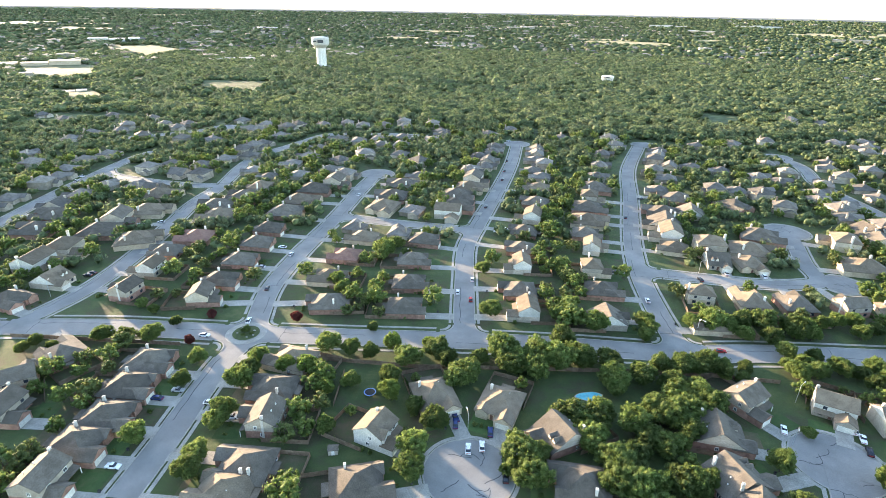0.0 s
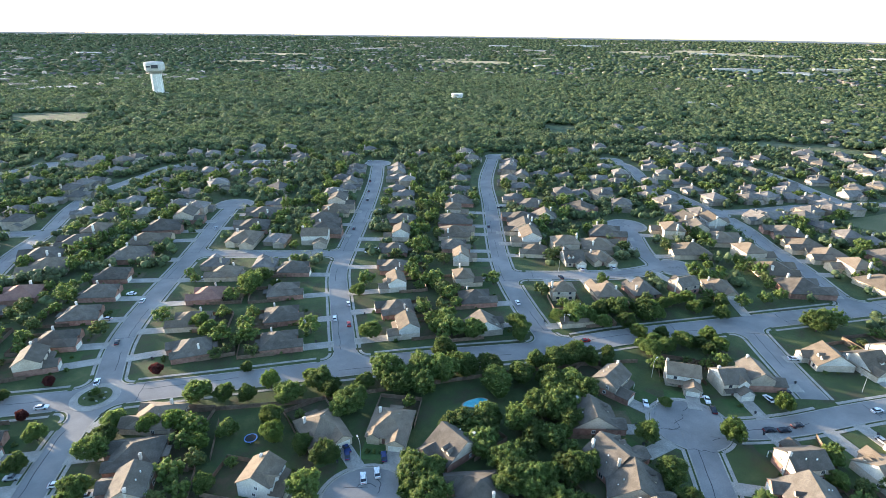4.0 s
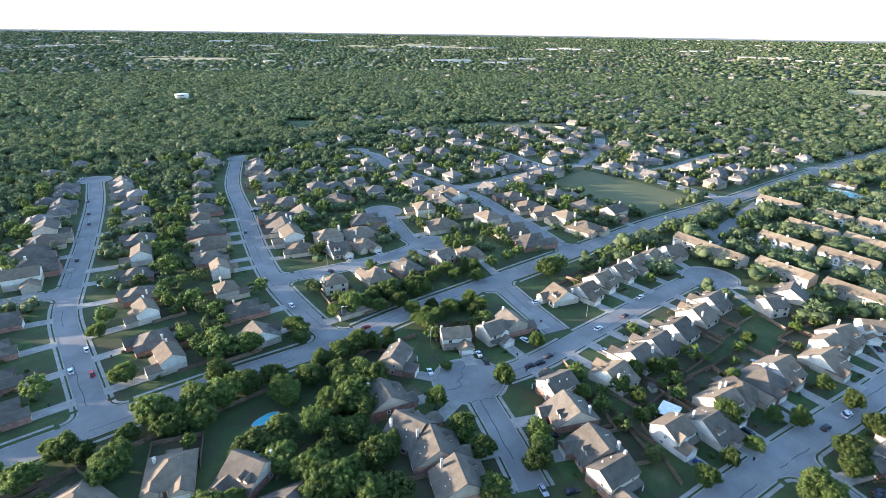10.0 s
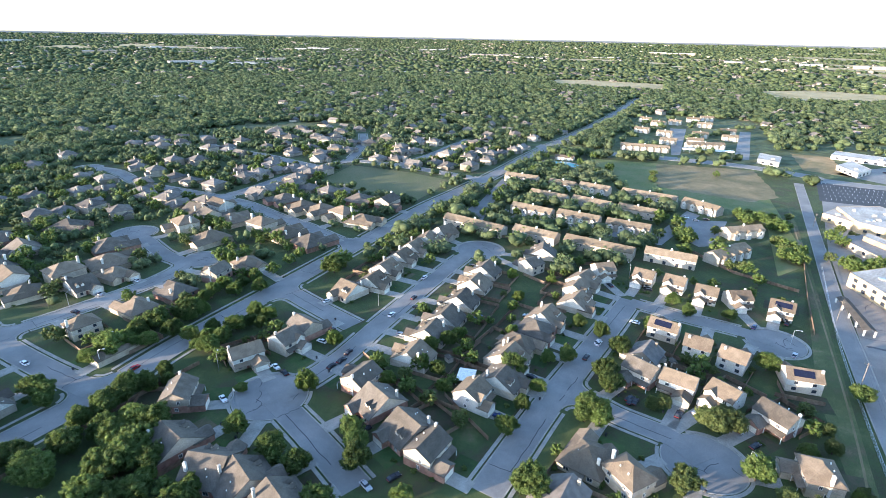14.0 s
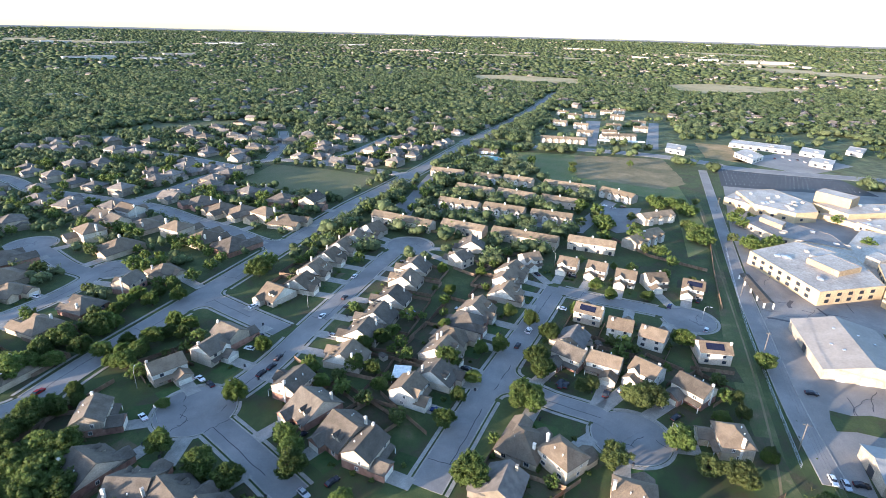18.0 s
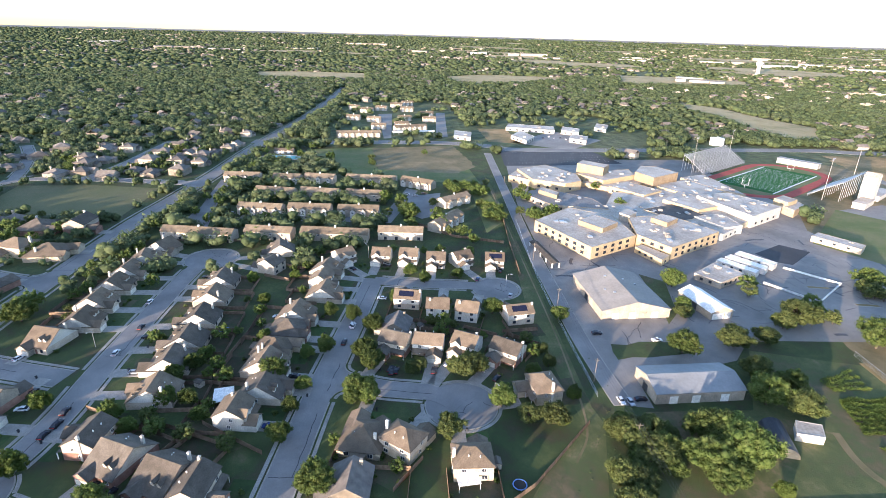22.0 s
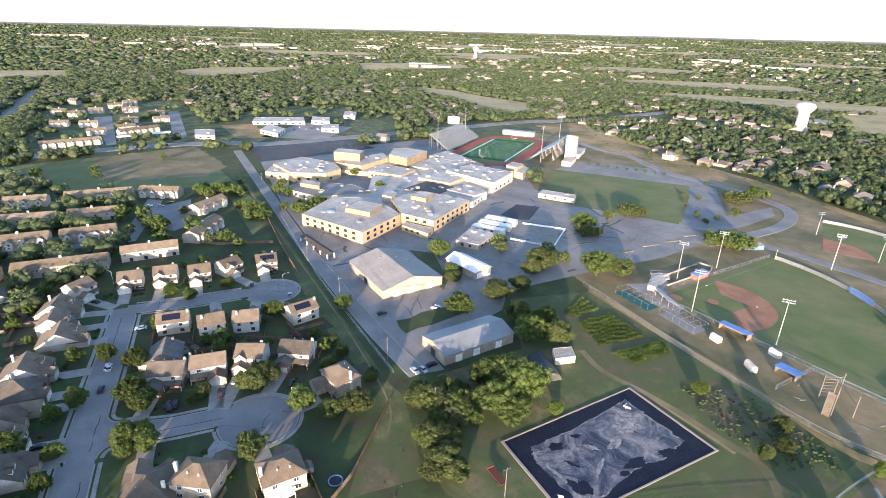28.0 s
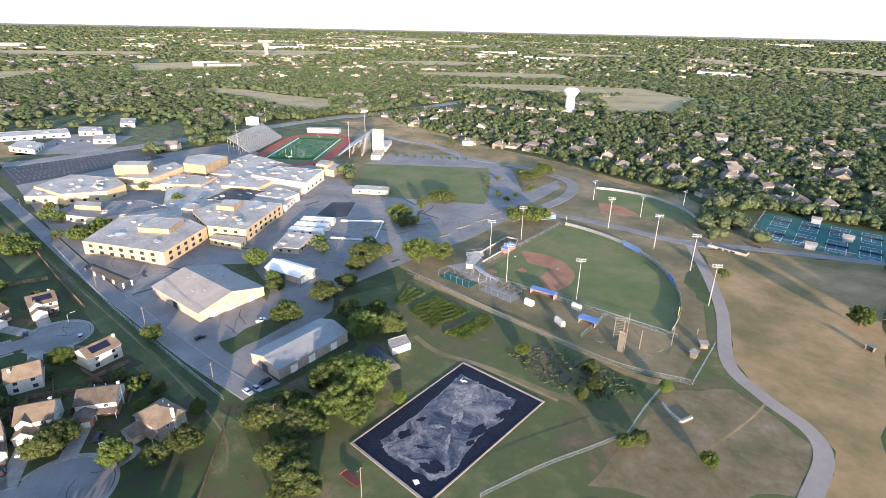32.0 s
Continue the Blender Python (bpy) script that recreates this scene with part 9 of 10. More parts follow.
car('w', 142.7, 141.5, 64)
car('w', 142.7, 137.5, 64, 1)
car('d', 140.9, 131.8, 64)
car('w', 166.5, 132.2, 89)
car('d', 152.5, 117.6, -9)
car('d', 157.6, 116.3, -9)
car('d', 164.2, 117.1, -1)
car('w', 200.6, 116.4, -2)
car('d', 221.1, 114.7, -2)
car('w', 245.6, 120.3, -4)
car('d', 126.0, 85.8, -26)
car('d', 111.3, 66.9, -26)
car('s', 105.0, 72.9, -116)
car('d', 129.6, 91.4, -26)
car('d', 176.1, 134.4, -17)
car('d', 212.6, 108.7, 88)
car('w', 217.7, 22.2, -11)
car('s', 227.3, 56.7, 79)
car('d', 273.2, 101.8, 86)
car('d', 203.0, 24.8, -11)
car('w', 243.3, 8.8, 80)
car('w', 216.7, 21.6, -11)
car('b', 262.9, -43.0, -18)
car('d', 173.0, -35.7, -38)
car('d', 180.2, -12.4, -13)
car('d', 181.8, 5.1, -25)
car('d', 180.7, 3.0, -13)
car('d', 273.4, -57.8, -18)
car('w', 282.8, -6.2, -12)
car('d', 284.3, 5.8, 80)
car('w', 196.2, -112.7, 268, 1)
car('d', 203.7, -87.9, 268)
car('w', 156.1, -79.1, -179)
car('s', 155.1, -82.3, -179)
car('d', 156.5, -86.9, -89)
car('s', 242.8, -56.7, -18)
car('d', 180.0, 4.8, -13)
car('d', 179.6, -11.7, -13)
car('w', 695.6, -209.3, 1)
car('s', 681.2, -212.4, 1)
car('d', 687.0, -222.1, 1)
car('w', 676.7, -226.4, 1)
car('s', 666.6, -230.6, 1)
car('d', 685.7, -198.5, 1)
car('s', 311.6, 171.2, 87)
car('w', 412.9, 153.5, 83)
car('w', 385.5, 125.5, 83)
car('s', 382.2, 116.2, 83)
car('s', 379.7, 82.1, 72)
car('w', 428.8, -11.3, 265)
car('s', 424.5, -18.1, 265)
car('d', 430.1, -25.4, 265)
car('w', 156.5, 146.4, 81)
car('r', 118.4, 187.4, 1)
car('d', 36.5, -363.1, 178)
drive_rng = random.Random(9)
for x, y, deg in DRIVE_AT:
    if drive_rng.random() < 0.13:
        car(drive_rng.choice("wwddssb"), x + drive_rng.uniform(-0.6, 0.6), y + drive_rng.uniform(-0.6, 0.6), deg + 90 + drive_rng.uniform(-4, 4), drive_rng.choice((0, 0, 1)))


# ---- fences of the yards ----
def board_panel(length, h=1.85):
    """A run of upright boards, each set a little in or out from the next."""
    n = int(length / 0.3)
    front = [(length * k / n, -0.025 if (k // 2) % 2 else -0.045) for k in range(n + 1)]
    return Shape().prism(front + [(x, y + 0.05) for x, y in front[::-1]], 0.03, h).mesh("panel", FENCE)


PANELS = [board_panel(2.44, 1.83 + 0.02 * k) for k in range(4)]
LONGPANEL = board_panel(15.0)
POSTM = Shape().box(-0.06, -0.06, 0, 0.06, 0.06, 1.95).mesh("post", FENCE)


def board_fence(pts, label="weathered wooden board fence between yards", span=1):
    """A run of board panels between posts along a broken line."""
    b = new("fence")
    tagged(b, label, "fence", "yard fences")
    k = 0
    for (x0, y0), (x1, y1) in zip(pts, pts[1:]):
        n = max(1, round(math.hypot(x1 - x0, y1 - y0) / 2.5))
        deg = math.degrees(math.atan2(y1 - y0, x1 - x0))
        sc = math.hypot(x1 - x0, y1 - y0) / n / 2.44
        for i in range(n):
            x, y = x0 + (x1 - x0) * i / n, y0 + (y1 - y0) * i / n
            part("panel", PANELS[k % 4], FENCE, b, "", pose(x, y, 0, 0, 0, deg) @ Matrix.Diagonal((sc, 1, 1, 1)))
            if k % 3 == 0:
                part("post", POSTM, FENCE, b, "", pose(x, y, 0))
            k += 1


board_fence([(165.6, 110.8), (151.8, 84.1), (145.2, 72.3)])
board_fence([(154.8, 68.9), (148.6, 60.4), (138.9, 46.1)])
board_fence([(145.1, -62.9), (132.2, -49.9), (119.3, -36.9), (113.1, -27.5)])
board_fence([(326.4, 92.3), (327.4, 120.1), (328.5, 146.2)])
board_fence([(-36.1, 170.3), (-36.5, 160.2), (-36.8, 150.9)])
board_fence([(-60.3, 118.0), (-50.7, 117.1), (-40.4, 116.2)])
board_fence([(356.9, -13.3), (329.0, -38.1), (316.4, -68.9)])
board_fence([(365.8, -78.5), (316.7, -72.5), (266.9, -67.9)])
board_fence([(207.6, -45.2), (208.5, -61.8)])
board_fence([(204.2, 67.9), (240.4, 64.7)])
board_fence([(178.1, 77.0), (173.3, 47.5)])
board_fence([(-48.8, 178.5), (-7.7, 173.8), (28.0, 173.5), (72.5, 172.6), (107.3, 170.5), (131.8, 166.9)], 'long brown board fence along the main road')
board_fence([(-180.4, 191.5), (-148.4, 189.7), (-107.0, 187.0)], 'brown board fence behind the corner houses')


def yard_fences():
    """Board fences round the back yards of the nearer houses."""
    n = 0
    at = np.array([(x, y) for x, y, _ in HOUSE_AT])
    for x, y, deg in HOUSE_AT:
        far = math.hypot(x, y)
        if far > 300 or n > 130:
            continue
        m = pose(x, y, 0, 0, 0, deg)
        local = [Vector((7.9, 3, 0)), Vector((7.9, 18.5, 0)), Vector((-7.9, 18.5, 0)), Vector((-7.9, 3, 0))]
        runs = []
        for p, q in zip(local, local[1:]):
            clear = True
            for k in range(6):
                w = m @ p.lerp(q, k / 5)
                d = np.hypot(at[:, 0] - w.x, at[:, 1] - w.y)
                clear = clear and not taken(w.x, w.y) & 1 and (d < 7.0).sum() == 0
            if clear:
                runs.append((p, q))
        if not runs:
            continue
        ob = new("fence")
        ob.matrix_basis = m
        for p, q in runs:
            d = q - p
            part("panel", LONGPANEL, FENCE, ob, "", pose(p.x, p.y, 0, 0, 0, math.degrees(math.atan2(d.y, d.x))) @ Matrix.Diagonal((d.length / 15, 1, 1, 1)))
            if far < 190:
                part("post", POSTM, FENCE, ob, "", pose(q.x, q.y, 0))
        tagged(ob, "weathered wooden board fence round a back yard", "fence", "yard fences")
        n += 1


yard_fences()


def house_shrubs():
    """Low clipped shrubs under front windows and along side fences, joined."""
    rng = random.Random(17)
    made = [crown_arrays(80 + k, 1.5, 1.0, 14, 130, 1, 0.14, (0.25, 0.45)) for k in range(4)]
    got = []
    for x, y, deg in HOUSE_AT:
        if math.hypot(x, y) > 330:
            continue
        for k in range(rng.randint(4, 9)):
            side = rng.random()
            u, v = (rng.uniform(-6.5, 6.5), -9.8 - rng.uniform(0, 0.8)) if side < 0.55 else (rng.choice((-7.2, 7.2)), rng.uniform(-6, 16))
            p = pose(x, y, 0, 0, 0, deg) @ Vector((u, v, 0))
            if taken(p.x, p.y) & 1:
                continue
            s, a = rng.uniform(0.5, 1.2), rng.uniform(0, 6.28)
            vv, ff = rng.choice(made)
            ca, sa = math.cos(a) * s, math.sin(a) * s
            got.append((vv @ np.array([[ca, sa, 0], [-sa, ca, 0], [0, 0, s]]) + np.array((p.x, p.y, -0.3 * s)), ff))
    base = np.cumsum([0] + [len(v) for v, f in got])
    v, f = np.concatenate([v for v, f in got]), np.concatenate([f + b for (_, f), b in zip(got, base)])
    tagged(new("yard_shrubs", fast_mesh("yard_shrubs", v, f, LEAF)), "low green shrubs along house fronts and fences", "shrubs", kind="stuff")


house_shrubs()


# ---- poles and lamps ----
WIRE_POLES = []


def utility_pole(x, y, deg):
    WIRE_POLES.append((x, y))
    b = new("utility_pole")
    tagged(b, "wooden utility pole with a cross-arm", "utility pole", "utility poles")
    b.matrix_basis = pose(x, y, 0, 0, 0, deg)
    part("pole", Shape().tube((0, 0, 0), (0, 0, 11), 0.17, 0.11, 8), WOODPOLE, b)
    part("cross_arm", Shape().box(-1.2, -0.07, 10.2, 1.2, 0.07, 10.35), WOODPOLE, b)
    for k in (-1.05, 0, 1.05):
        part("insulator", Shape().tube((k, 0, 10.35), (k, 0, 10.6), 0.06, 0.05, 6), DARKMETAL, b)


def street_lamp(x, y, deg):
    b = new("street_lamp")
    tagged(b, "grey street lamp with a curved arm", "street lamp", "street lamps")
    b.matrix_basis = pose(x, y, 0, 0, 0, deg)
    part("pole", Shape().tube((0, 0, 0), (0, 0, 7.5), 0.12, 0.08, 8), STEEL, b)
    part("arm", Shape().tube((0, 0, 7.4), (1.2, 0, 8.1), 0.06, 0.05, 6).tube((1.2, 0, 8.1), (2.4, 0, 8.2), 0.05, 0.05, 6), STEEL, b)
    part("lantern", Shape().box(2.2, -0.18, 8.1, 3.0, 0.18, 8.28), STEEL, b)


utility_pole(447.2, -96.6, 85)
utility_pole(288.7, -80.9, 85)
utility_pole(229.0, -77.3, 85)
utility_pole(168.5, -73.4, 85)
utility_pole(131.7, -73.5, 85)
utility_pole(90.3, -72.0, 85)
street_lamp(114.2, 200.9, 295)
street_lamp(131.4, 156.3, 33)
street_lamp(117.9, 135.3, 236)
street_lamp(296.8, 16.7, 36)
street_lamp(252.6, -56.5, 256)
street_lamp(160.7, -32.4, 198)
street_lamp(10.5, 139.2, 101)
street_lamp(206.6, 127.0, 167)
street_lamp(141.1, 260.5, 9)
street_lamp(-186.9, 226.3, 104)

# ---- roundabout ----
ra = new("roundabout_island")
tagged(ra, "round planted island with a pale kerb", "traffic island")
rx, ry = -83.1, 196.9
ra.matrix_basis = pose(rx, ry, 0)
part("apron", disc(0, 0, 8.6, -0.1, 0.11), CONCRETE, ra)
part("kerb", disc(0, 0, 6.0, 0.0, 0.26), CONCRETE, ra)
part("bed", disc(0, 0, 5.7, 0.1, 0.30), GRASS, ra, "dark planted bed")
for k, (x, y, sz) in enumerate(((0.5, 0.4, 1.0), (-1.8, 1.4, 0.7), (2.4, -0.8, 0.6), (-0.6, -2.2, 0.6))):
    bush = new("shrub", fast_mesh("shrub", *crown_arrays(60 + k, 2.6, 1.7, 60, 1500, 1, 0.16, (0.12, 0.22)), LEAF))
    bush.matrix_basis = pose(rx + x, ry + y, 0.1, 0, 0, 50 * k) @ Matrix.Diagonal((sz, sz, sz * (1.5 if k == 0 else 0.8), 1))
    tagged(bush, "dark green shrub on the roundabout island", "shrub", "island shrubs")
for k, (x, y) in enumerate(((3.2, 1.5), (-3.6, -0.6), (1.4, -3.6), (3.6, -2.0), (-2.6, 3.2))):
    rv, rf = ico(1)
    stone = new("boulder", fast_mesh("boulder", rv * (1 + 0.2 * np.random.RandomState(k).uniform(-1, 1, (len(rv), 1))) * np.array((0.6, 0.45, 0.4)), rf, CONCRETE))
    stone.matrix_basis = pose(rx + x, ry + y, 0.5, 0, 0, 70 * k)
    tagged(stone, "pale limestone boulder on the island", "boulder", "island boulders")


# ---- far buildings ----
def far_building(x, y, w, d, h, deg):
    """A far hall of two or three stepped volumes."""
    z = float(rise(math.hypot(x, y)))
    rng = random.Random(int(x * 7 + y))
    wall = rng.choice((WHITE, SIDING, TANBRICK, SIDING))
    walls, roofs = Shape(), Shape()
    x0 = -w / 2
    for k in range(rng.choice((2, 3))):
        x1 = x0 + w * rng.uniform(0.2, 0.45)
        hh, dd = h * rng.uniform(0.6, 0.95), d * rng.uniform(0.6, 1.0)
        walls.box(x0, -dd / 2, -2, x1, dd / 2, hh)
        roofs.box(x0 - 0.3, -dd / 2 - 0.3, hh, x1 + 0.3, dd / 2 + 0.3, hh + 0.5)
        x0 = x1 + w * rng.uniform(-0.02, 0.12)
    b = new("far_building", walls.mesh("far_building", wall))
    part("roof", roofs, rng.choice((FLATROOF, HALLROOF, GREYROOF)), b)
    b.matrix_basis = pose(x, y, z, 0, 0, deg)
    tagged(b, "long pale flat-roofed building far among trees", "building", "far buildings")


far_building(-876, 1211, 142, 60, 12.8, 30)
far_building(-537, 1407, 96, 48, 8.6, 22)
far_building(-572, 859, 49, 25, 4.5, 31)
far_building(-211, 1256, 40, 20, 4.5, 12)
far_building(21, 2104, 100, 50, 9.0, 2)
far_building(652, 1737, 78, 39, 7.1, -31)
far_building(784, 1196, 53, 26, 4.8, -45)
far_building(790, 1089, 43, 21, 4.5, -28)
far_building(-1107, 1930, 141, 60, 12.7, 24)
far_building(-793, 1052, 70, 35, 6.3, 31)
far_building(-821, 2775, 122, 60, 11.0, 28)
far_building(1693, 2333, 182, 60, 14.0, -37)
far_building(451, 3155, 202, 60, 14.0, -0)
far_building(1316, 3410, 193, 60, 14.0, -22)
far_building(1862, 3376, 284, 60, 14.0, -26)
far_building(1331, 2917, 169, 60, 14.0, -33)
far_building(1526, 1636, 189, 60, 14.0, -34)
far_building(1627, 1488, 140, 60, 12.6, -47)
far_building(780, 924, 64, 32, 5.8, -36)
far_building(18, 1969, 104, 52, 9.3, 2)
far_building(1668, 866, 50, 25, 4.5, -74)
far_building(2671, 1694, 133, 60, 12.0, -49)
far_building(2621, 1950, 172, 60, 14.0, -54)
far_building(2081, 2461, 204, 60, 14.0, -35)
far_building(2321, 2253, 170, 60, 14.0, -37)
far_building(1829, 1531, 151, 60, 13.6, -40)
far_building(1619, 676, 65, 32, 5.8, -57)
far_building(3017, 1389, 140, 60, 12.6, -56)
far_building(2792, 1749, 104, 52, 9.4, -68)
far_building(2862, -230, 182, 60, 14.0, -103)
far_building(3510, 119, 222, 60, 14.0, -95)
far_building(2783, 964, 186, 60, 14.0, -60)
far_building(2713, 741, 119, 59, 10.7, -76)
far_building(2593, -788, 114, 57, 10.3, -104)
far_building(2784, -702, 182, 60, 14.0, -104)
far_building(1599, 586, 45, 22, 4.5, -73)
far_building(2847, -506, 152, 60, 13.7, -90)
far_building(2653, -1205, 123, 60, 11.1, -110)
far_building(2007, -564, 88, 44, 7.9, -94)
far_building(1704, -966, 83, 41, 7.4, -115)
far_building(1989, -1865, 173, 60, 14.0, -141)
far_building(2585, -1933, 272, 60, 14.0, -118)
far_building(2417, -1508, 180, 60, 14.0, -111)
far_building(2021, -1416, 36, 18, 4.5, -132)
far_building(1535, -1365, 65, 33, 5.9, -124)
far_building(2044, -2173, 189, 60, 14.0, -135)
far_building(2922, 400, 124, 60, 11.2, -87)
far_building(2204, -1662, 175, 60, 14.0, -115)
far_building(1416, -2211, 166, 60, 14.0, -157)
far_building(855, -1610, 97, 48, 8.7, -145)
far_building(966, -1480, 94, 47, 8.4, -149)
far_building(2549, -1142, 118, 59, 10.6, -123)
far_building(2090, -2807, 221, 60, 14.0, -137)
far_building(2289, -2481, 249, 60, 14.0, -128)
far_building(420, -835, 40, 20, 4.5, -164)
far_building(256, -1111, 55, 27, 4.9, -164)
far_building(369, -1855, 140, 60, 12.6, -180)
far_building(387, -918, 85, 42, 7.6, -152)
far_building(210, -977, 64, 32, 5.8, -172)
far_building(1371, -2075, 105, 53, 9.5, -135)
far_building(1094, -2071, 148, 60, 13.4, -152)
far_building(2240, -1864, 184, 60, 14.0, -134)
far_building(1420, -3602, 123, 60, 11.0, -156)
far_building(1577, -917, 116, 58, 10.4, -122)
far_building(1312, -907, 67, 34, 6.1, -122)
far_building(143, -3454, 146, 60, 13.1, -189)
far_building(463, -4084, 173, 60, 14.0, -165)
far_building(379, -1333, 44, 22, 4.5, -169)


def _box(x0, y0, z0, x1, y1, z1):
    s = Shape().box(x0, y0, z0, x1, y1, z1)
    return s.v, s.f


def far_homes(count, seed):
    """Roofs and pale walls that show between the far trees."""
    rng = random.Random(seed)
    walls, roofs = Shape(), Shape()
    spots = np.array([(430 + 3100 * rng.random() ** 0.8, radians(rng.uniform(-105, 140))) for k in range(count)])
    xs, ys = spots[:, 0] * np.cos(spots[:, 1]), spots[:, 0] * np.sin(spots[:, 1])
    open_land = in_fields(xs, ys)
    for x, y, r, bare in zip(xs, ys, spots[:, 0], open_land):
        turn = math.degrees(math.atan2(y, x))
        if turn > 40 and (r < 1450 or rng.random() < 0.5) or any(in_outline(p, np.array([x]), np.array([y]))[0] for p, _ in THINNED):
            continue
        if bare or taken(x, y, 8) or noise.noise((x * 0.0035, y * 0.0035, 21.0)) < -0.12:
            continue
        mark(x - 7, y - 7, x + 7, y + 7, 2)
        m = pose(x, y, float(rise(r)), 0, 0, rng.choice((0, 90, 180, 45, 20)) + rng.uniform(-8, 8))
        w, d, h = rng.uniform(5, 8), rng.uniform(4.5, 6.5), rng.choice((3.5, 3.5, 6.2))
        walls.add(*_box(-w, -d, 0, w, d, h), m)
        t = Shape().gable(-w, -d, w, d, h, d * 0.55, "x")
        roofs.add(t.v, t.f, m)
    tagged(part("far_house_walls", walls, FARWALL), "pale house walls scattered among far trees", "houses", kind="stuff")
    tagged(part("far_house_roofs", roofs, ROOF_FAR), "tan and grey roofs scattered among far trees", "roofs", kind="stuff")


far_homes(9000, 4)


def far_blocks(count, seed, r0, r1, a0, a1, middle):
    """The pale halls, sheds and shops of the town on the plain, too small to tell apart."""
    rng = random.Random(seed)
    s = Shape()
    spots = [(rng.uniform(r0, r1), radians(rng.triangular(a0, a1, middle))) for k in range(count)]
    xs, ys = np.array([r * math.cos(a) for r, a in spots]), np.array([r * math.sin(a) for r, a in spots])
    for (r, a), x, y, bare in zip(spots, xs, ys, in_fields(xs, ys)):
        if bare or noise.noise((x * 0.0016, y * 0.0016, 40.0)) < -0.05:
            continue
        big = 0.6 + 0.4 * r / 2600
        w, d, h = big * rng.uniform(4, 9) * rng.choice((1, 1, 1, 3)), rng.uniform(4, 11), rng.uniform(6, 10)
        m = pose(x, y, float(rise(r)), 0, 0, math.degrees(a) + 90 + rng.uniform(-25, 25))
        s.add(*_box(-w, -d, 0, w, d, h), m)
        s.add(*_box(-w * 0.4, -d * 0.5, h, w * 0.2, d * 0.4, h + 2), m)
    tagged(part("far_town", s, FARWALL), "pale halls and shops of the far town", "buildings", kind="stuff")


far_blocks(650, 3, 1400, 4600, -95, -18, -44)
far_blocks(420, 5, 2400, 4700, -30, 70, 8)
far_blocks(120, 6, 1000, 2800, 104, 139, 132)
far_blocks(700, 9, 1500, 4600, 34, 139, 80)


# ---- back-yard things ----
def garden_shed(x, y, deg):
    b = new("garden_shed")
    tagged(b, "small grey garden shed in a back yard", "shed", "garden sheds")
    b.matrix_basis = pose(x, y, 0, 0, 0, deg)
    part("wall", Shape().box(-1.5, -1.2, 0, 1.5, 1.2, 2.0), SIDING, b)
    part("roof", Shape().gable(-1.5, -1.2, 1.5, 1.2, 2.0, 0.6, "x", 0.2), ROOF_GREY, b)
    part("door", Shape().box(-0.5, -1.26, 0.05, 0.5, -1.2, 1.8), TRIM, b)


def trampoline(x, y):
    b = new("trampoline")
    tagged(b, "round black trampoline on the grass", "trampoline")
    b.matrix_basis = pose(x, y, 0)
    part("mat", disc(0, 0, 1.9, 0.75, 0.8, 20), TYRE, b)
    ring = np.array([(2.05 * math.cos(a), 2.05 * math.sin(a)) for a in np.linspace(0, 6.2832, 25)])
    part("rim", ribbon(ring, -0.18, 0.18, 0.74, 0.84), BLUE, b)
    for k in range(4):
        part("leg", Shape().tube((1.9 * math.cos(k * 1.57), 1.9 * math.sin(k * 1.57), 0), (1.9 * math.cos(k * 1.57), 1.9 * math.sin(k * 1.57), 0.76), 0.04, 0.04, 5), STEEL, b)


def pergola(x, y, deg):
    b = new("patio_cover")
    tagged(b, "white flat patio cover behind a house", "patio cover")
    b.matrix_basis = pose(x, y, 0, 0, 0, deg)
    part("roof", Shape().box(-4.2, -3.4, 2.5, 4.2, 3.4, 2.65), TRIM, b)
    for px in (-4, 4):
        for py in (-3.2, 3.2):
            part("post", Shape().box(px - 0.08, py - 0.08, 0, px + 0.08, py + 0.08, 2.5), TRIM, b)


for p, deg in (((-32.8, 129.4), 5), ((214.7, -4.7), 20), ((213.4, -8.8), 20), ((223.8, -0.2), 20), ((126.5, 13.5), 30), ((128.5, -27.0), 0), ((176.7, 76.4), 60)):
    garden_shed(p[0], p[1], deg)
for p in ((216.2, 77.7), (-24.7, 158.2), (119.9, -32.3)):
    trampoline(p[0], p[1])
for p, deg in (((167.3, 65.1), 10), ((123.3, -16.8), 5)):
    pergola(p[0], p[1], deg)


def trash_bins():
    """Dark wheeled bins left by the kerb at the ends of driveways."""
    rng = random.Random(9)
    body = Shape().add([(-0.24, -0.28, 0.08), (0.24, -0.28, 0.08), (0.24, 0.28, 0.08), (-0.24, 0.28, 0.08), (-0.3, -0.36, 1.0), (0.3, -0.36, 1.0), (0.3, 0.36, 1.0), (-0.3, 0.36, 1.0)], [(3, 2, 1, 0), (4, 5, 6, 7), (0, 1, 5, 4), (1, 2, 6, 5), (2, 3, 7, 6), (3, 0, 4, 7)]).mesh("bin", DARKMETAL)
    lid = Shape().box(-0.33, -0.4, 1.0, 0.33, 0.38, 1.08).mesh("lid", TYRE)
    n = 0
    for x, y, deg in HOUSE_AT:
        if math.hypot(x, y) > 240 or rng.random() < 0.45 or n > 45:
            continue
        p = pose(x, y, 0, 0, 0, deg) @ Vector((rng.uniform(-1, 1), -14.6, 0))
        b = new("trash_bin", body)
        b.matrix_basis = pose(p.x, p.y, 0.02, 0, 0, deg + rng.uniform(-20, 20))
        part("lid", lid, TYRE, b)
        tagged(b, "dark wheeled trash bin by the kerb", "trash bin", "trash bins")
        n += 1


trash_bins()

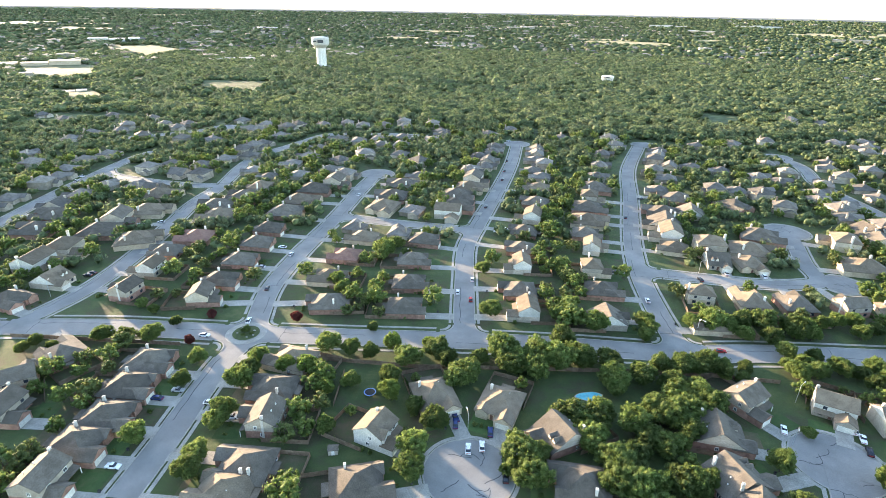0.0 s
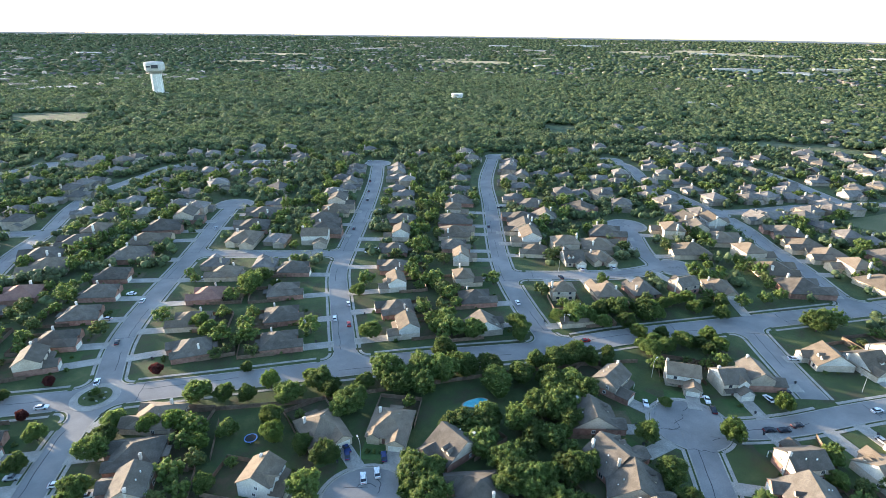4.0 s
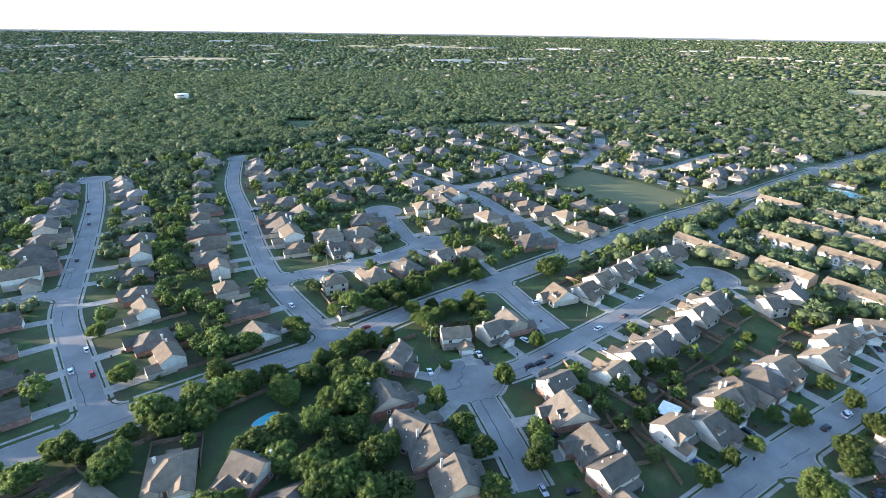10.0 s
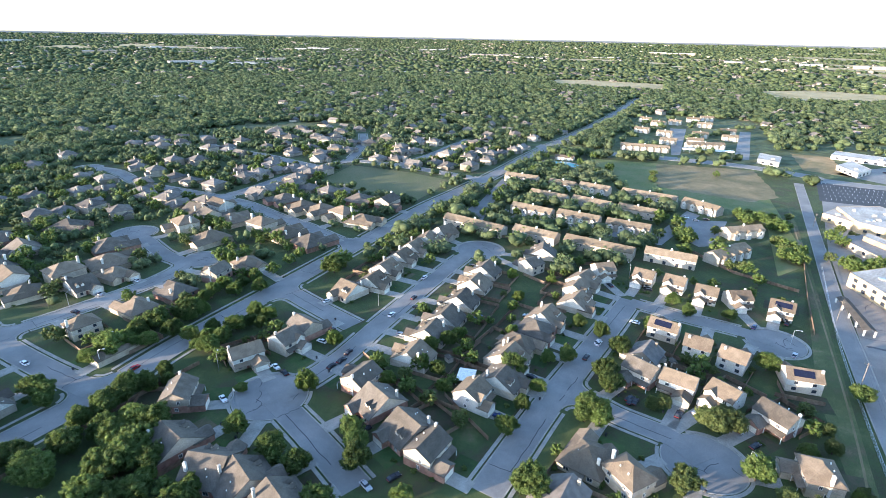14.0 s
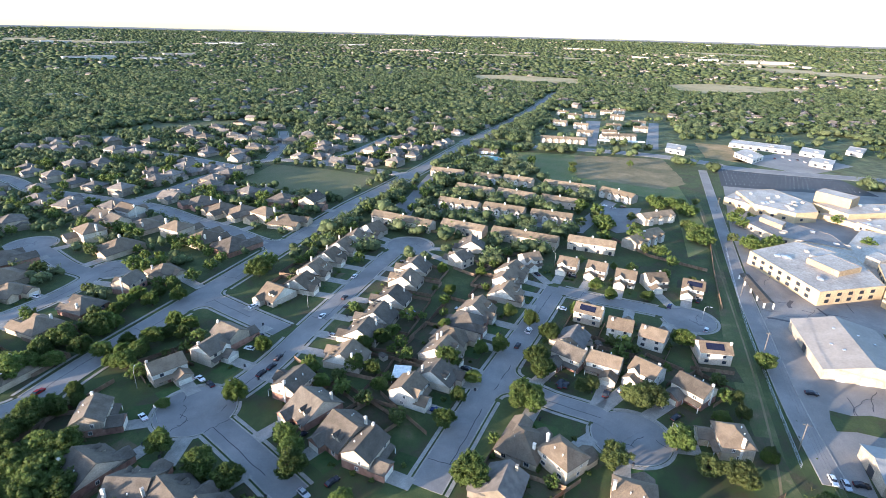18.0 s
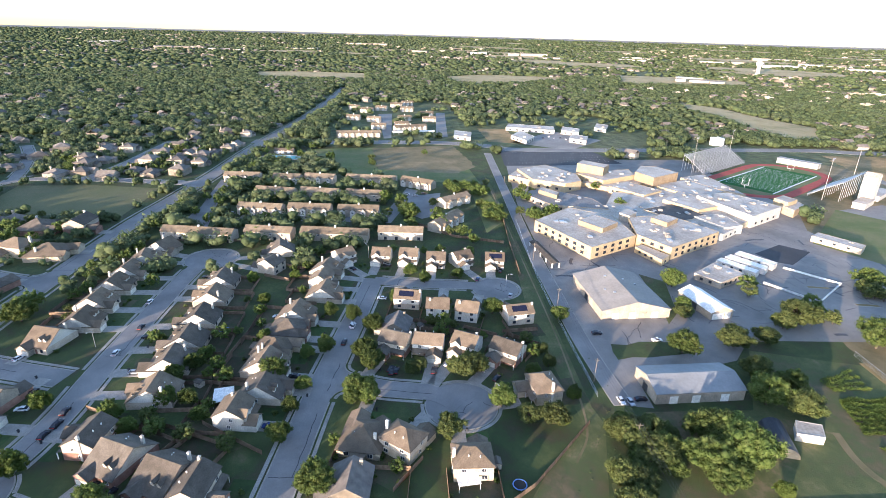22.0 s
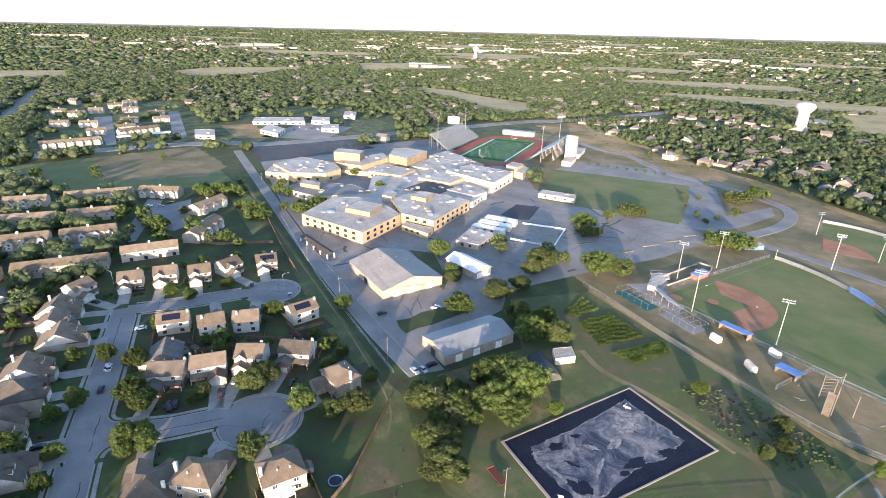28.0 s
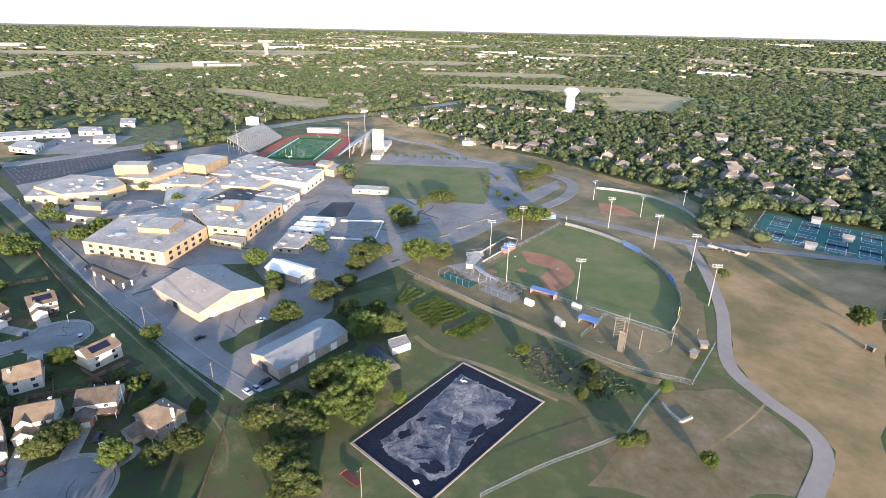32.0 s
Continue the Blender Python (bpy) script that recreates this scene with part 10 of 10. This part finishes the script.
# wires between the utility poles
wires = Shape()
for (x0, y0), (x1, y1) in zip(WIRE_POLES, WIRE_POLES[1:]):
    for off in (-1.05, 0, 1.05):
        last = None
        for k in range(9):
            t = k / 8
            q = (x0 + (x1 - x0) * t, y0 + (y1 - y0) * t + off, 10.6 - 1.2 * 4 * t * (1 - t))
            if last:
                wires.tube(last, q, 0.035, 0.035, 4)
            last = q
tagged(part("power_lines", wires, DARKMETAL), "thin sagging power lines between poles", "power line", kind="structure")
HOMES_EAST = [(507.7, 590.0), (604.5, 579.0), (680.0, 497.9), (660.0, 329.4), (690.0, 165.0), (474.7, 165.0), (363.7, 185.7), (115.0, 190.0), (120.0, 317.0), (215.0, 590.0)]
HOMES_WEST = [(-500.0, 560.0), (-470.0, 690.0), (-100.0, 665.0), (100.0, 640.0), (190.0, 585.0), (115.0, 200.0), (-350.0, 200.0), (-420.0, 420.0)]
woods("street_trees", "small dark trees between the farther houses", 10500, 290, 780, 1, 3.2, 0.95, 0.9, 14, 4, a0=14.0, a1=140.0, sprays=40)
HOMES_SOUTH = [(590.0, -575.0), (560.0, -800.0), (150.0, -850.0), (-80.0, -800.0), (-80.0, -470.0), (110.0, -470.0), (230.0, -500.0), (330.0, -495.0), (450.0, -530.0)]
woods("park_trees", "oak trees between the houses behind the fields", 6600, 440, 880, 1, 3.5, 0.95, 0.8, 15, 4, a0=-112.0, a1=-40.0, sprays=40)
mark_poly(HOMES_SOUTH)
mark_poly(HOMES_EAST)
mark_poly(HOMES_WEST)
woods("woodland", "dense dark green oak woods beyond the houses", 16000, 290, 850, 1, 5.6, 0.8, 0.7, 11, 5, sprays=60, stack=0.5)
woods("far_woodland", "wooded suburb stretching into the distance", 40000, 830, 1800, 1, 7.2, 0.66, 0.75, 12, 3, a0=-112.0, a1=142.0, sprays=11, stack=0.3)
woods("distant_woodland", "distant tree-covered plain", 95000, 1750, 4800, 1, 8.0, 0.5, 0.62, 13, a0=-112.0, a1=142.0, near_mask=False)
